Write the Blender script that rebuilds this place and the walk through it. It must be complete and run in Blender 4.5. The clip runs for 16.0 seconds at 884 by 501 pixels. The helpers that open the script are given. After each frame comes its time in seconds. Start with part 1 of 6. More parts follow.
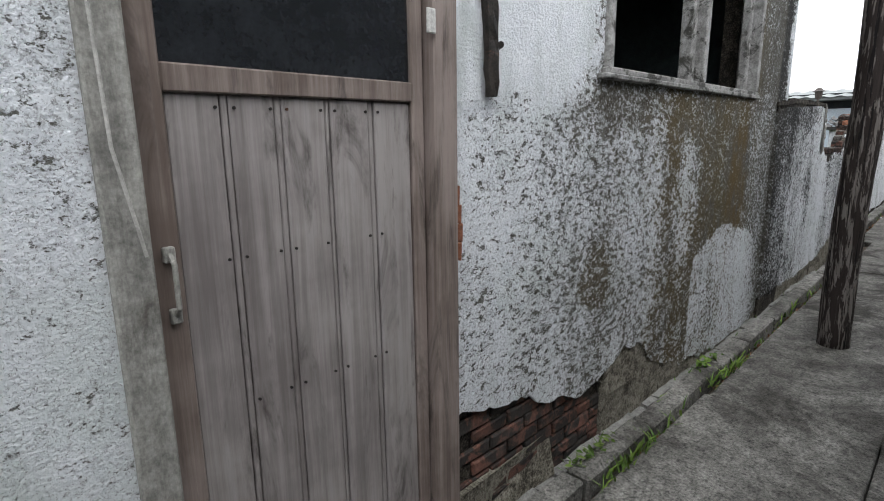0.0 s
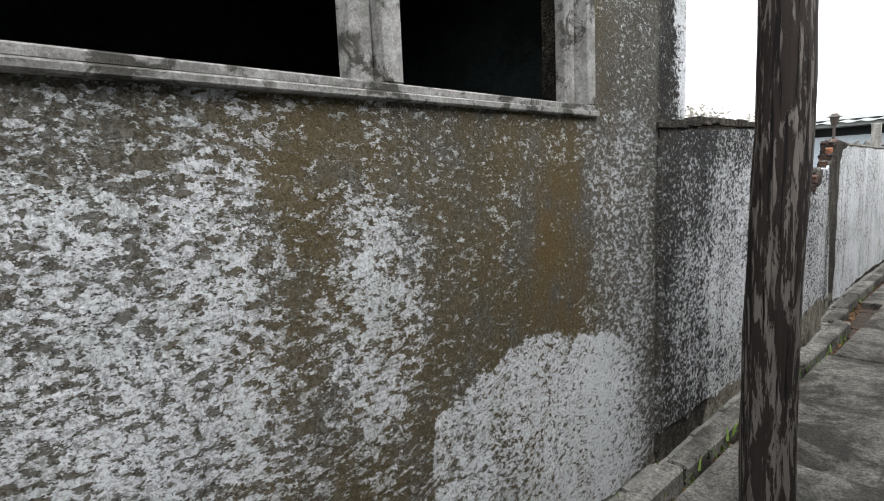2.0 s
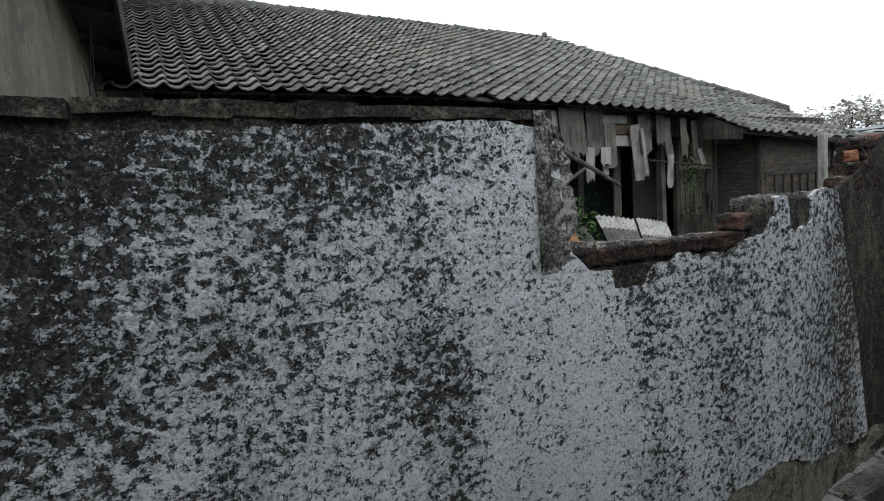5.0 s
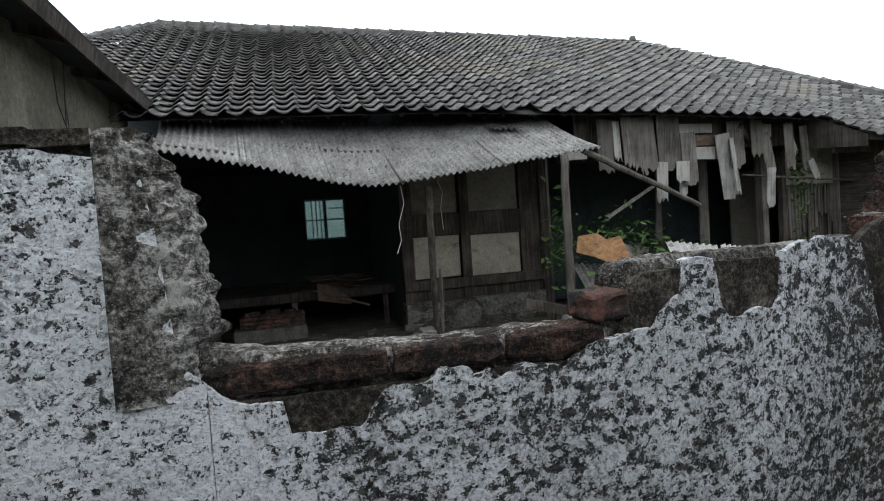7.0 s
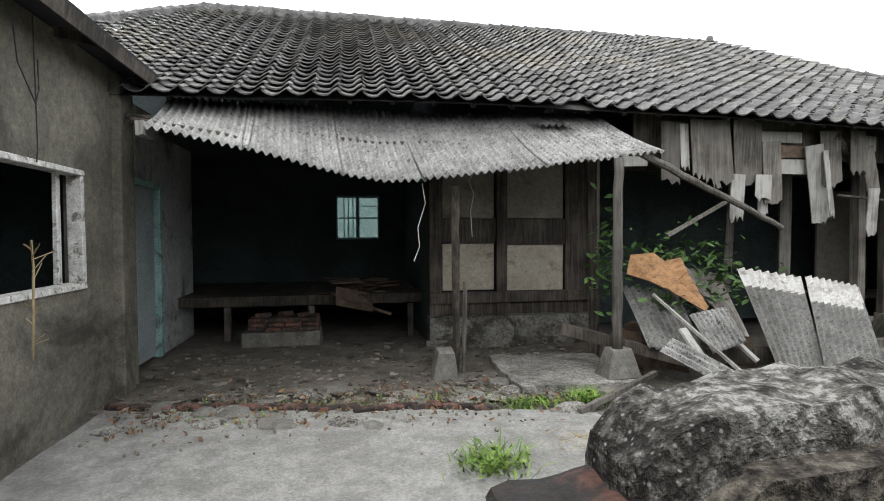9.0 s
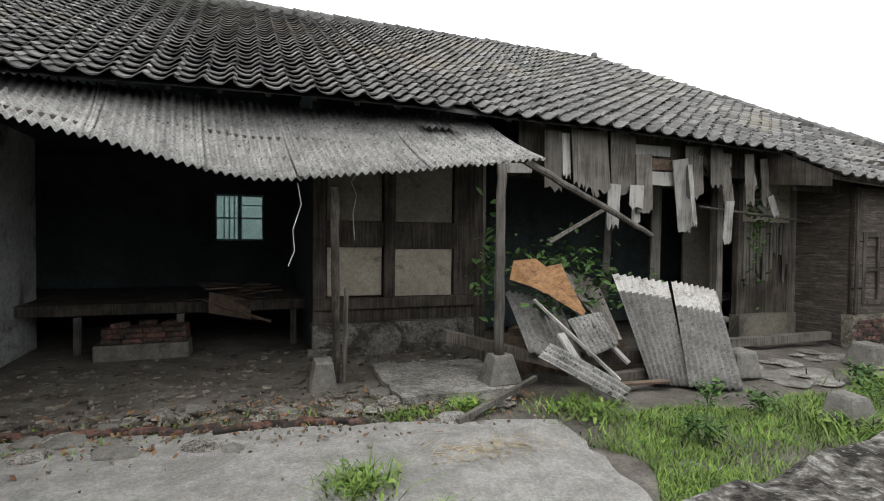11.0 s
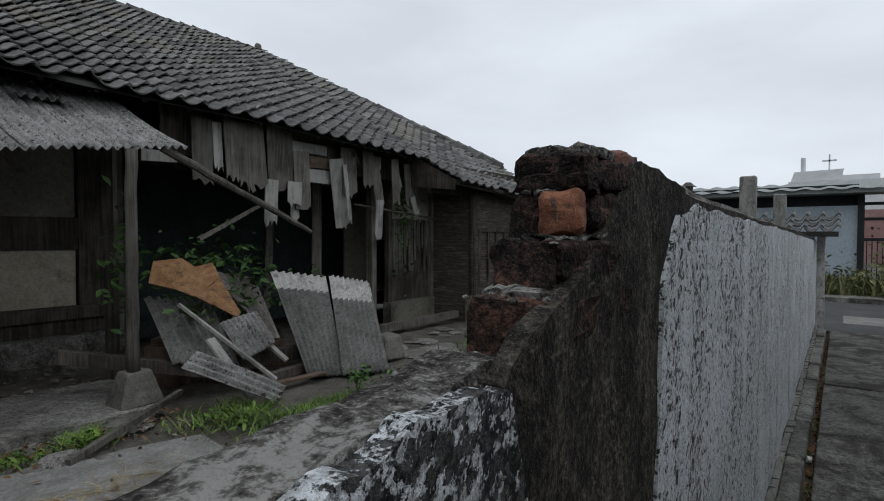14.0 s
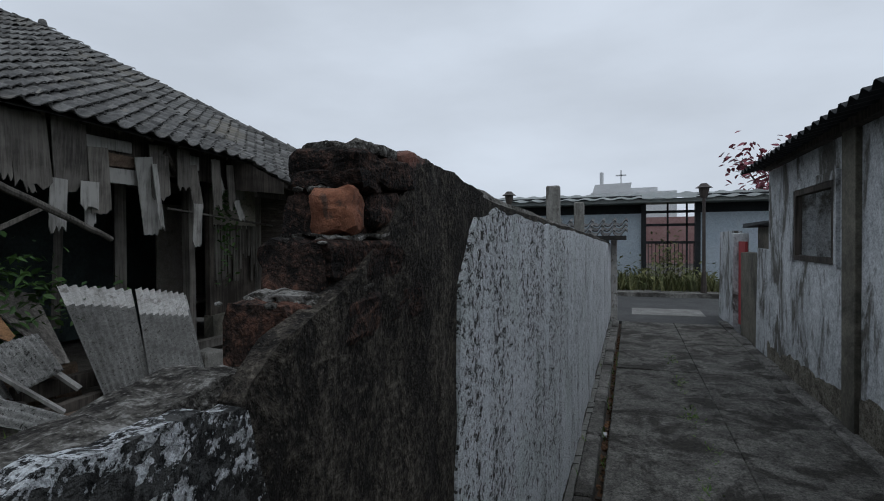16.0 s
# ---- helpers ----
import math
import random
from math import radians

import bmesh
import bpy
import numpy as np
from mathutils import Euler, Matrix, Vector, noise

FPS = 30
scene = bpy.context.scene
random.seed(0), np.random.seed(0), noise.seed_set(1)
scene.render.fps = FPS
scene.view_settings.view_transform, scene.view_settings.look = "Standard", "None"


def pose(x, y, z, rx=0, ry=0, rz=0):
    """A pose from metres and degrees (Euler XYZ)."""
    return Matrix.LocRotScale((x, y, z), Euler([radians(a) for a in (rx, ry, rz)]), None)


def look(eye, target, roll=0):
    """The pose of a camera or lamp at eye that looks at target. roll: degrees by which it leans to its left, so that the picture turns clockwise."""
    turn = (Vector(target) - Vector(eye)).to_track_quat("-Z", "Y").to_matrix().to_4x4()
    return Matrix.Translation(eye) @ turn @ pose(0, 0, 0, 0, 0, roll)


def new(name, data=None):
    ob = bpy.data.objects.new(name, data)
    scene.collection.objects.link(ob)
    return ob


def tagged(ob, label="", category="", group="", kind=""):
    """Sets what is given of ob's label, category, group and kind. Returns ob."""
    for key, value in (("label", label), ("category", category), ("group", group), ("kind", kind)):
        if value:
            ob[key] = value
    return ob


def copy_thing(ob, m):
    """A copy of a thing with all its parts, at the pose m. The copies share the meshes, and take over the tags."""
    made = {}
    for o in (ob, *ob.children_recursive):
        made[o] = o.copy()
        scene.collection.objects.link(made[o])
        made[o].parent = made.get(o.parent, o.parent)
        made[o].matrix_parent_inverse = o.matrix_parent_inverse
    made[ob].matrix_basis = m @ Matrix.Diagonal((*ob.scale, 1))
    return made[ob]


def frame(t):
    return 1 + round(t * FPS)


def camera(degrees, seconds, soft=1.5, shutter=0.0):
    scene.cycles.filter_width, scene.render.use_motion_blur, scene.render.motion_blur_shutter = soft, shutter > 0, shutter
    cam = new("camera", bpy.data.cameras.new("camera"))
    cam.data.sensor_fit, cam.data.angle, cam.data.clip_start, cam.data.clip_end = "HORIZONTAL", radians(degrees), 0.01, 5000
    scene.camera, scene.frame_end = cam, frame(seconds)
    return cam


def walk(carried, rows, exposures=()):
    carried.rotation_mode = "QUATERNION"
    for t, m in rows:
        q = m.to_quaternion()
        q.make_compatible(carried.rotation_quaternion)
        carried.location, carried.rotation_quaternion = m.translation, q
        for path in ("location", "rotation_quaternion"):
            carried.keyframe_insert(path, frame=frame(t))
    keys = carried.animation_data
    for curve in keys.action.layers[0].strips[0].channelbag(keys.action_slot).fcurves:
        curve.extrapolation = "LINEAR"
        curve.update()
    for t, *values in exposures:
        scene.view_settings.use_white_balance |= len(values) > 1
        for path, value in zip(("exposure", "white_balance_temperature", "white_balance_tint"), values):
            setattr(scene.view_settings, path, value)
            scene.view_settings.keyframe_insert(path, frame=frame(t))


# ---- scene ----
cam = camera(79.0, 16.0, soft=1.0)
PATH = [
    (0, (-0.388, -0.025, 1.559), (1.004, 1.352, 1.149), -0.8),
    (0.5, (0.229, 0.01, 1.573), (1.626, 1.403, 1.242), -0.7),
    (1, (0.789, -0.043, 1.555), (2.128, 1.411, 1.254), -1.7),
    (1.5, (1.367, -0.078, 1.543), (2.701, 1.373, 1.201), -1.3),
    (2, (1.975, -0.1, 1.571), (3.31, 1.366, 1.309), -2.6),
    (2.5, (2.533, -0.182, 1.598), (3.795, 1.35, 1.356), -2.4),
    (3, (3.123, -0.208, 1.616), (4.395, 1.317, 1.377), -2.2),
    (3.5, (3.69, -0.339, 1.596), (4.87, 1.272, 1.479), -2.6),
    (4, (4.258, -0.291, 1.588), (5.398, 1.344, 1.42), -3.6),
    (4.5, (4.834, -0.244, 1.58), (5.845, 1.479, 1.482), -5.8),
    (5, (5.345, -0.207, 1.583), (6.267, 1.559, 1.407), -3.8),
    (5.2, (5.542, -0.186, 1.571), (6.473, 1.576, 1.401), -2.8),
    (7.3, (6.86, 0.113, 1.652), (7.317, 2.058, 1.575), -2.4),
    (7.5, (6.943, 0.152, 1.661), (7.362, 2.106, 1.561), -0.8),
    (8, (7.112, 0.344, 1.653), (7.391, 2.322, 1.544), -2.9),
    (8.2, (7.149, 0.478, 1.639), (7.435, 2.455, 1.545), -1.7),
    (10.3, (7.437, 1.02, 1.629), (7.889, 2.967, 1.581), -0.1),
    (10.5, (7.468, 1.02, 1.646), (7.988, 2.951, 1.597), 0.2),
    (11, (7.535, 1.03, 1.65), (8.229, 2.905, 1.599), 0.6),
    (11.5, (7.604, 1.061, 1.624), (8.487, 2.855, 1.578), 0.4),
    (12, (7.678, 1.108, 1.621), (8.699, 2.827, 1.562), 0.3),
    (12.5, (7.768, 1.064, 1.659), (8.93, 2.691, 1.576), 0.0),
    (13, (7.823, 1.041, 1.655), (9.177, 2.51, 1.563), 0.2),
    (13.5, (7.85, 1.012, 1.65), (9.325, 2.359, 1.551), -0.4),
    (14, (7.862, 0.976, 1.653), (9.467, 2.168, 1.596), 0.1),
    (14.5, (7.88, 0.947, 1.654), (9.603, 1.961, 1.61), 0.4),
    (15, (7.894, 0.938, 1.652), (9.671, 1.854, 1.621), 0.2),
    (15.5, (7.917, 0.927, 1.647), (9.748, 1.731, 1.614), -0.3),
    (16, (7.938, 0.922, 1.644), (9.824, 1.586, 1.609), -0.4),
]
EXPOSURES = [(0.0, 1.38, 6350, 10), (1.0, 1.48, 6450, 10), (2.0, 1.8, 6550, 10), (3.0, 2.15, 6550, 10), (3.5, 1.45, 6500, 10), (4.0, 1.1, 6300, 9), (4.5, 0.75, 6250, 9), (5.2, 0.68, 6150, 8), (7.5, 1.05, 6200, 9), (8.2, 1.55, 6300, 9), (10.5, 1.5, 6550, 10), (11.5, 0.8, 6550, 10), (12.5, 0.4, 6550, 10), (13.5, 0.12, 6300, 9), (14.5, -0.36, 5950, 8), (16.0, -0.42, 5850, 8)]
walk(cam, [(t, look(eye, target, roll)) for t, eye, target, roll in PATH], EXPOSURES)

# ---- light: an overcast sky with a wide, weak sun ----
world = bpy.data.worlds.new("overcast")
scene.world = world
world.use_nodes = True
wn, wl = world.node_tree.nodes, world.node_tree.links
wn.clear()
sky = wn.new("ShaderNodeTexSky")
sky.sky_type = "NISHITA"
sky.sun_disc = False
sky.sun_elevation, sky.sun_rotation = radians(52), radians(200)
sky.dust_density, sky.air_density, sky.ozone_density = 4.0, 1.0, 1.0
grey = wn.new("ShaderNodeHueSaturation")
grey.inputs["Saturation"].default_value = 0.14
cloud_at = wn.new("ShaderNodeTexCoord")
cloud_map = wn.new("ShaderNodeMapping")
cloud_map.inputs["Scale"].default_value = (1.0, 1.0, 3.0)
cloud = wn.new("ShaderNodeTexNoise")
cloud.inputs["Scale"].default_value, cloud.inputs["Detail"].default_value = 2.2, 5.0
cloud_ramp = wn.new("ShaderNodeMapRange")
cloud_ramp.inputs["From Min"].default_value, cloud_ramp.inputs["From Max"].default_value = 0.3, 0.7
cloud_ramp.inputs["To Min"].default_value, cloud_ramp.inputs["To Max"].default_value = 0.88, 1.08
cloud_mul = wn.new("ShaderNodeMixRGB")
cloud_mul.blend_type = "MULTIPLY"
cloud_mul.inputs[0].default_value = 1.0
bg = wn.new("ShaderNodeBackground")
bg.inputs["Strength"].default_value = 0.15
wout = wn.new("ShaderNodeOutputWorld")
wl.new(sky.outputs[0], grey.inputs["Color"])
wl.new(cloud_at.outputs["Generated"], cloud_map.inputs[0])
wl.new(cloud_map.outputs[0], cloud.inputs["Vector"])
wl.new(cloud.outputs[0], cloud_ramp.inputs[0])
even = wn.new("ShaderNodeMixRGB")
even.inputs[0].default_value = 0.78
even.inputs[2].default_value = (6.4, 6.55, 6.8, 1)
wl.new(grey.outputs[0], even.inputs[1])
wl.new(even.outputs[0], cloud_mul.inputs[1])
wl.new(cloud_ramp.outputs[0], cloud_mul.inputs[2])
wl.new(cloud_mul.outputs[0], bg.inputs["Color"])
wl.new(bg.outputs[0], wout.inputs[0])
sun = new("sun", bpy.data.lights.new("sun", "SUN"))
sun.data.energy, sun.data.angle, sun.data.color = 0.35, radians(40), (1.0, 0.97, 0.92)
sun.matrix_world = look((0, 0, 20), (3, 6, 0))


# ---- materials ----
class Nodes:
    """A short hand for building node materials."""

    def __init__(self, name, rough=0.85, metal=0.0, spec=0.3):
        self.m = bpy.data.materials.new(name)
        self.m.use_nodes = True
        self.t = self.m.node_tree
        self.b = self.t.nodes["Principled BSDF"]
        self.b.inputs["Roughness"].default_value = rough
        self.b.inputs["Metallic"].default_value = metal
        self.b.inputs["Specular IOR Level"].default_value = spec
        self.geo = self.t.nodes.new("ShaderNodeNewGeometry")
        self.pos = self.geo.outputs["Position"]
        self.info = self.t.nodes.new("ShaderNodeObjectInfo")

    def put(self, socket, value):
        if isinstance(value, bpy.types.NodeSocket):
            self.t.links.new(value, socket)
        elif isinstance(value, (tuple, list)) and len(value) == 3 and socket.type == "RGBA":
            socket.default_value = (*value, 1)
        else:
            socket.default_value = value

    def scaled(self, sx, sy, sz, at=None):
        n = self.t.nodes.new("ShaderNodeVectorMath")
        n.operation = "MULTIPLY"
        self.put(n.inputs[0], at or self.pos)
        n.inputs[1].default_value = (sx, sy, sz)
        return n.outputs[0]

    def noise(self, scale, detail=4.0, rough=0.55, at=None, warp=0.0):
        n = self.t.nodes.new("ShaderNodeTexNoise")
        self.put(n.inputs["Vector"], at or self.pos)
        n.inputs["Scale"].default_value, n.inputs["Detail"].default_value = scale, detail
        n.inputs["Roughness"].default_value, n.inputs["Distortion"].default_value = rough, warp
        return n.outputs[0]

    def cells(self, scale, at=None, feature="F1"):
        n = self.t.nodes.new("ShaderNodeTexVoronoi")
        n.feature = feature
        self.put(n.inputs["Vector"], at or self.pos)
        n.inputs["Scale"].default_value = scale
        return n.outputs[0]

    def math(self, op, a, b=0.0, c=0.0):
        n = self.t.nodes.new("ShaderNodeMath")
        n.operation = op
        for k, v in enumerate((a, b, c)):
            self.put(n.inputs[k], v)
        return n.outputs[0]

    def band(self, value, lo, hi, to_lo=0.0, to_hi=1.0):
        n = self.t.nodes.new("ShaderNodeMapRange")
        n.interpolation_type = "SMOOTHSTEP"
        self.put(n.inputs["Value"], value)
        for key, v in (("From Min", lo), ("From Max", hi), ("To Min", to_lo), ("To Max", to_hi)):
            self.put(n.inputs[key], v)
        return n.outputs[0]

    def mix(self, f, a, b, blend="MIX"):
        n = self.t.nodes.new("ShaderNodeMixRGB")
        n.blend_type = blend
        self.put(n.inputs[0], f), self.put(n.inputs[1], a), self.put(n.inputs[2], b)
        return n.outputs[0]

    def xyz(self, at=None):
        n = self.t.nodes.new("ShaderNodeSeparateXYZ")
        self.put(n.inputs[0], at or self.pos)
        return n.outputs

    def ramp(self, value, stops):
        n = self.t.nodes.new("ShaderNodeValToRGB")
        self.put(n.inputs[0], value)
        e = n.color_ramp.elements
        while len(e) < len(stops):
            e.new(0.5)
        for k, (p, c) in enumerate(stops):
            e[k].position = p
            e[k].color = (c, c, c, 1) if isinstance(c, float) else (*c, 1)
        return n.outputs[0]

    def bump(self, height, strength=0.5, distance=0.01):
        n = self.t.nodes.new("ShaderNodeBump")
        n.inputs["Strength"].default_value, n.inputs["Distance"].default_value = strength, distance
        self.put(n.inputs["Height"], height)
        self.t.links.new(n.outputs[0], self.b.inputs["Normal"])
        return self

    def color(self, c):
        self.put(self.b.inputs["Base Color"], c)
        return self


def surface(name, c1, c2, scale=3.0, rough=0.85, stain=None, stain_scale=1.2, stain_at=(0.5, 0.68), bump=0.4, bump_scale=60.0,
            dist=0.006, vary=0.0, stretch=(1, 1, 1), metal=0.0, spec=0.3, grit=0.45):
    """A two-tone surface with grain, stains of their own shape and fine relief."""
    n = Nodes(name, rough, metal, spec)
    at = n.scaled(*stretch)
    fine = n.noise(scale * 9, 5, 0.65, at)
    broad = n.noise(scale, 5, 0.6, at, 0.4)
    f = n.band(n.math("ADD", n.math("MULTIPLY", broad, 0.6), n.math("MULTIPLY", fine, 0.4)), 0.35, 0.65)
    c = n.mix(f, c1, c2)
    if stain:
        c = n.mix(n.band(n.noise(stain_scale, 6, 0.68, at, 0.6), *stain_at), c, stain)
    speck = n.math("ADD", n.math("MULTIPLY", n.noise(bump_scale * 1.3, 4, 0.75), 0.6), n.math("MULTIPLY", n.noise(bump_scale * 0.35, 4, 0.7), 0.4))
    c = n.mix(1.0, c, n.ramp(speck, [(0.36, 1 - grit), (0.64, 1.0 + grit * 0.3)]), "MULTIPLY")
    if vary:
        c = n.mix(1.0, c, n.ramp(n.info.outputs["Random"], [(0.0, 1 - vary), (1.0, 1.0)]), "MULTIPLY")
    return n.color(c).bump(n.noise(bump_scale, 6, 0.7, at), bump, dist).m


def old_paint(name):
    """Flaking whitewash over dark, damp render: crisp white chips whose cover changes along the wall, with olive and rust stains."""
    n = Nodes(name, 0.92, spec=0.15)
    x, y, z = n.xyz()
    wob = n.noise(1.3, 4, 0.6)
    small = n.math("MULTIPLY_ADD", n.noise(7, 4, 0.65), 0.24, -0.12)
    xw = n.math("ADD", n.math("ADD", x, small), n.math("MULTIPLY_ADD", wob, 0.2, -0.1))
    zw = n.math("ADD", z, n.math("MULTIPLY_ADD", n.noise(5, 4, 0.65), 0.3, -0.15))
    u = n.math("DIVIDE", n.math("ADD", xw, 2.0), 20.0)

    def place(v):
        return (v + 2.0) / 20.0

    def blot(cx, cz, rx, rz):
        a = n.math("DIVIDE", n.math("SUBTRACT", xw, cx), rx)
        b = n.math("DIVIDE", n.math("SUBTRACT", zw, cz), rz)
        d = n.math("ADD", n.math("MULTIPLY", a, a), n.math("MULTIPLY", b, b))
        return n.band(d, 1.4, 0.4)

    stops = [(-1.5, 0.70), (0.5, 0.70), (0.9, 0.66), (1.2, 0.62), (1.6, 0.57), (1.9, 0.51), (2.2, 0.51), (2.45, 0.52), (2.6, 0.37), (2.75, 0.37), (3.1, 0.33), (3.5, 0.32),
             (3.9, 0.35), (4.05, 0.41), (4.4, 0.41), (4.54, 0.36), (4.6, 0.30), (4.75, 0.35), (5.1, 0.37), (5.25, 0.45), (5.5, 0.46), (5.9, 0.51),
             (6.1, 0.60), (6.5, 0.68), (6.7, 0.64), (6.85, 0.52), (7.3, 0.54), (7.9, 0.52), (8.3, 0.42), (9.1, 0.57), (13.0, 0.62)]
    cov = n.ramp(u, [(place(a), b) for a, b in stops])
    streak = n.noise(1.0, 4, 0.6, n.scaled(5.0, 5.0, 0.55))
    large = n.noise(2.4, 4, 0.6)
    far_x = n.band(x, 4.56, 4.62)
    cov = n.math("ADD", cov, n.math("MULTIPLY_ADD", streak, 0.34, -0.17))
    cov = n.math("ADD", cov, n.math("MULTIPLY_ADD", large, 0.26, -0.13))
    rust = n.math("MULTIPLY", blot(3.76, 1.25, 0.24, 0.38), n.band(n.noise(6, 5, 0.65), 0.36, 0.58, 0.25, 1.0))
    # blot at x 4.87: whitewash, its extra white also paints the lit corner return
    for area, much in ((blot(2.02, 1.72, 0.5, 0.16), -0.14), (blot(1.87, 0.92, 0.15, 0.2), -0.10), (blot(2.86, 1.2, 0.2, 0.42), 0.14), (rust, -0.12),
                       (blot(4.87, 2.2, 0.13, 0.38), 0.24), (blot(5.55, 0.85, 0.5, 0.4), 0.07), (blot(5.0, 0.75, 0.35, 0.45), 0.09), (blot(5.5, 1.74, 0.9, 0.14), -0.10), (blot(5.95, 1.05, 0.25, 0.14), -0.07)):
        cov = n.math("ADD", cov, n.math("MULTIPLY", area, much))
    whole = n.math("MULTIPLY", n.band(zw, 1.62, 1.84), n.math("MULTIPLY", n.band(xw, 1.86, 1.6), n.band(x, 0.5, 0.6)))
    cov = n.math("ADD", cov, n.math("MULTIPLY", whole, 0.30))
    beside = n.math("MULTIPLY", n.band(zw, 1.74, 1.92), n.math("MULTIPLY", n.band(x, 3.95, 4.05), n.band(x, 4.78, 4.7)))
    cov = n.math("ADD", cov, n.math("MULTIPLY", beside, -0.10))
    # a patch where the old wash is still whole
    top = n.ramp(n.math("DIVIDE", n.math("SUBTRACT", x, 3.0), 2.0), [(0.0, 0.3), (0.03, 0.78), (0.13, 0.885), (0.22, 0.95), (0.32, 0.97), (0.4, 0.93), (0.6, 0.83), (0.8, 0.6)])
    edge = n.math("SUBTRACT", n.math("ADD", top, n.math("MULTIPLY_ADD", n.noise(14, 5, 0.7), 0.16, -0.08)), z)
    patch = n.math("MULTIPLY", n.band(edge, 0.0, 0.02), n.math("MULTIPLY", n.band(x, 3.02, 3.06), n.band(x, 4.5, 4.05, 0.1, 1.0)))
    cov = n.math("ADD", cov, n.math("MULTIPLY", patch, 0.24))
    # chips of paint, broader than high, finer on the yard wall
    at = n.scaled(0.8, 1.0, 1.3)
    bent = n.t.nodes.new("ShaderNodeVectorMath")
    bent.operation = "MULTIPLY_ADD"
    jitter = n.t.nodes.new("ShaderNodeTexNoise")
    jitter.inputs["Scale"].default_value, jitter.inputs["Detail"].default_value = 60.0, 3.0
    n.put(jitter.inputs["Vector"], at)
    n.put(bent.inputs[0], jitter.outputs["Color"])
    bent.inputs[1].default_value = (0.035, 0.035, 0.035)
    n.put(bent.inputs[2], at)
    chip = n.t.nodes.new("ShaderNodeTexVoronoi")
    n.put(chip.inputs["Vector"], bent.outputs[0])
    chip.inputs["Scale"].default_value = 46.0
    coin = n.xyz(chip.outputs["Color"])[0]
    fleck = n.math("ADD", n.math("MULTIPLY", n.noise(44, 5, 0.66, at, 0.3), 0.85), n.math("MULTIPLY", n.noise(150, 4, 0.7, at, 0.3), 0.6))
    fine = n.math("ADD", n.math("MULTIPLY", n.noise(46, 5, 0.66, None, 0.25), 0.85), n.math("MULTIPLY", n.noise(180, 4, 0.7), 0.6))
    fleck = n.math("ADD", n.math("MULTIPLY", fleck, n.math("SUBTRACT", 1.0, far_x)), n.math("MULTIPLY", fine, far_x))
    fleck = n.math("ADD", fleck, n.math("MULTIPLY_ADD", coin, 0.20, -0.325))
    fleck = n.math("ADD", fleck, n.math("MULTIPLY", n.band(x, 0.4, -0.1), n.math("MULTIPLY_ADD", n.noise(17, 4, 0.6, None, 0.5), 0.45, -0.225)))
    beyond = n.band(x, 8.9, 9.1)
    cov = n.math("ADD", cov, n.math("MULTIPLY", beyond, n.math("MULTIPLY_ADD", n.noise(1.0, 4, 0.65, n.scaled(9, 9, 0.5)), 0.34, -0.15)))
    mask = n.band(n.math("ADD", fleck, n.math("MULTIPLY_ADD", cov, 0.75, -0.375)), 0.455, 0.51)
    # damp ground under the chips
    ub = n.math("DIVIDE", n.math("ADD", n.math("ADD", x, n.math("MULTIPLY_ADD", n.noise(2.6, 5, 0.65), 0.6, -0.3)), 2.0), 20.0)
    brown = n.ramp(ub, [(place(1.5), 0.1), (place(2.3), 0.35), (place(2.56), 0.9), (place(3.1), 0.75), (place(3.7), 1.0), (place(3.95), 0.85), (place(4.2), 0.2), (place(5.2), 0.0), (place(8.2), 0.05), (place(8.6), 0.4), (place(9.2), 0.1)])
    brown = n.math("MULTIPLY", brown, n.band(n.noise(3.2, 5, 0.65, n.scaled(1.6, 1.6, 0.8)), 0.30, 0.58))
    brown = n.math("MAXIMUM", brown, n.math("MAXIMUM", n.math("MULTIPLY", blot(1.87, 0.9, 0.16, 0.22), 0.5), n.math("MULTIPLY", blot(2.62, 1.15, 0.1, 0.2), 0.6)))
    dark = n.mix(n.noise(6, 5, 0.6), n.mix(far_x, (0.035, 0.034, 0.03), (0.010, 0.011, 0.012)), n.mix(far_x, (0.15, 0.142, 0.12), (0.036, 0.036, 0.036)))
    olive = n.mix(n.noise(2.1, 5, 0.6), (0.082, 0.07, 0.036), (0.14, 0.105, 0.05))
    olive = n.mix(n.math("MULTIPLY", rust, 0.42), olive, (0.15, 0.085, 0.018))
    under = n.mix(brown, dark, olive)
    stone = n.band(n.cells(22, None), 0.12, 0.3)
    under = n.mix(n.math("MULTIPLY", n.math("SUBTRACT", 1.0, stone), n.math("MULTIPLY", brown, 0.4)), under, (0.21, 0.17, 0.10))
    grit = n.band(n.noise(170, 4, 0.75), 0.36, 0.64, 0.45, 1.25)
    under = n.mix(1.0, under, grit, "MULTIPLY")
    white = n.mix(n.noise(14, 5, 0.65), (0.62, 0.645, 0.68), (0.86, 0.875, 0.89))
    white = n.mix(n.band(n.noise(1.7, 6, 0.7, n.scaled(3, 3, 0.8)), 0.52, 0.72, 0.0, 0.5), white, (0.42, 0.46, 0.43))
    white = n.mix(n.math("MULTIPLY", n.band(n.noise(2.6, 5, 0.6), 0.45, 0.7), 0.35), white, (0.5, 0.57, 0.52))
    half = n.band(n.math("ADD", n.noise(75, 4, 0.7, None, 0.6), n.math("MULTIPLY_ADD", cov, 0.35, -0.17)), 0.42, 0.56)
    under = n.mix(n.math("MULTIPLY", half, n.mix(far_x, (0.6, 0.6, 0.6), (0.3, 0.3, 0.3))), under, n.mix(brown, (0.25, 0.25, 0.24), (0.15, 0.12, 0.075)))
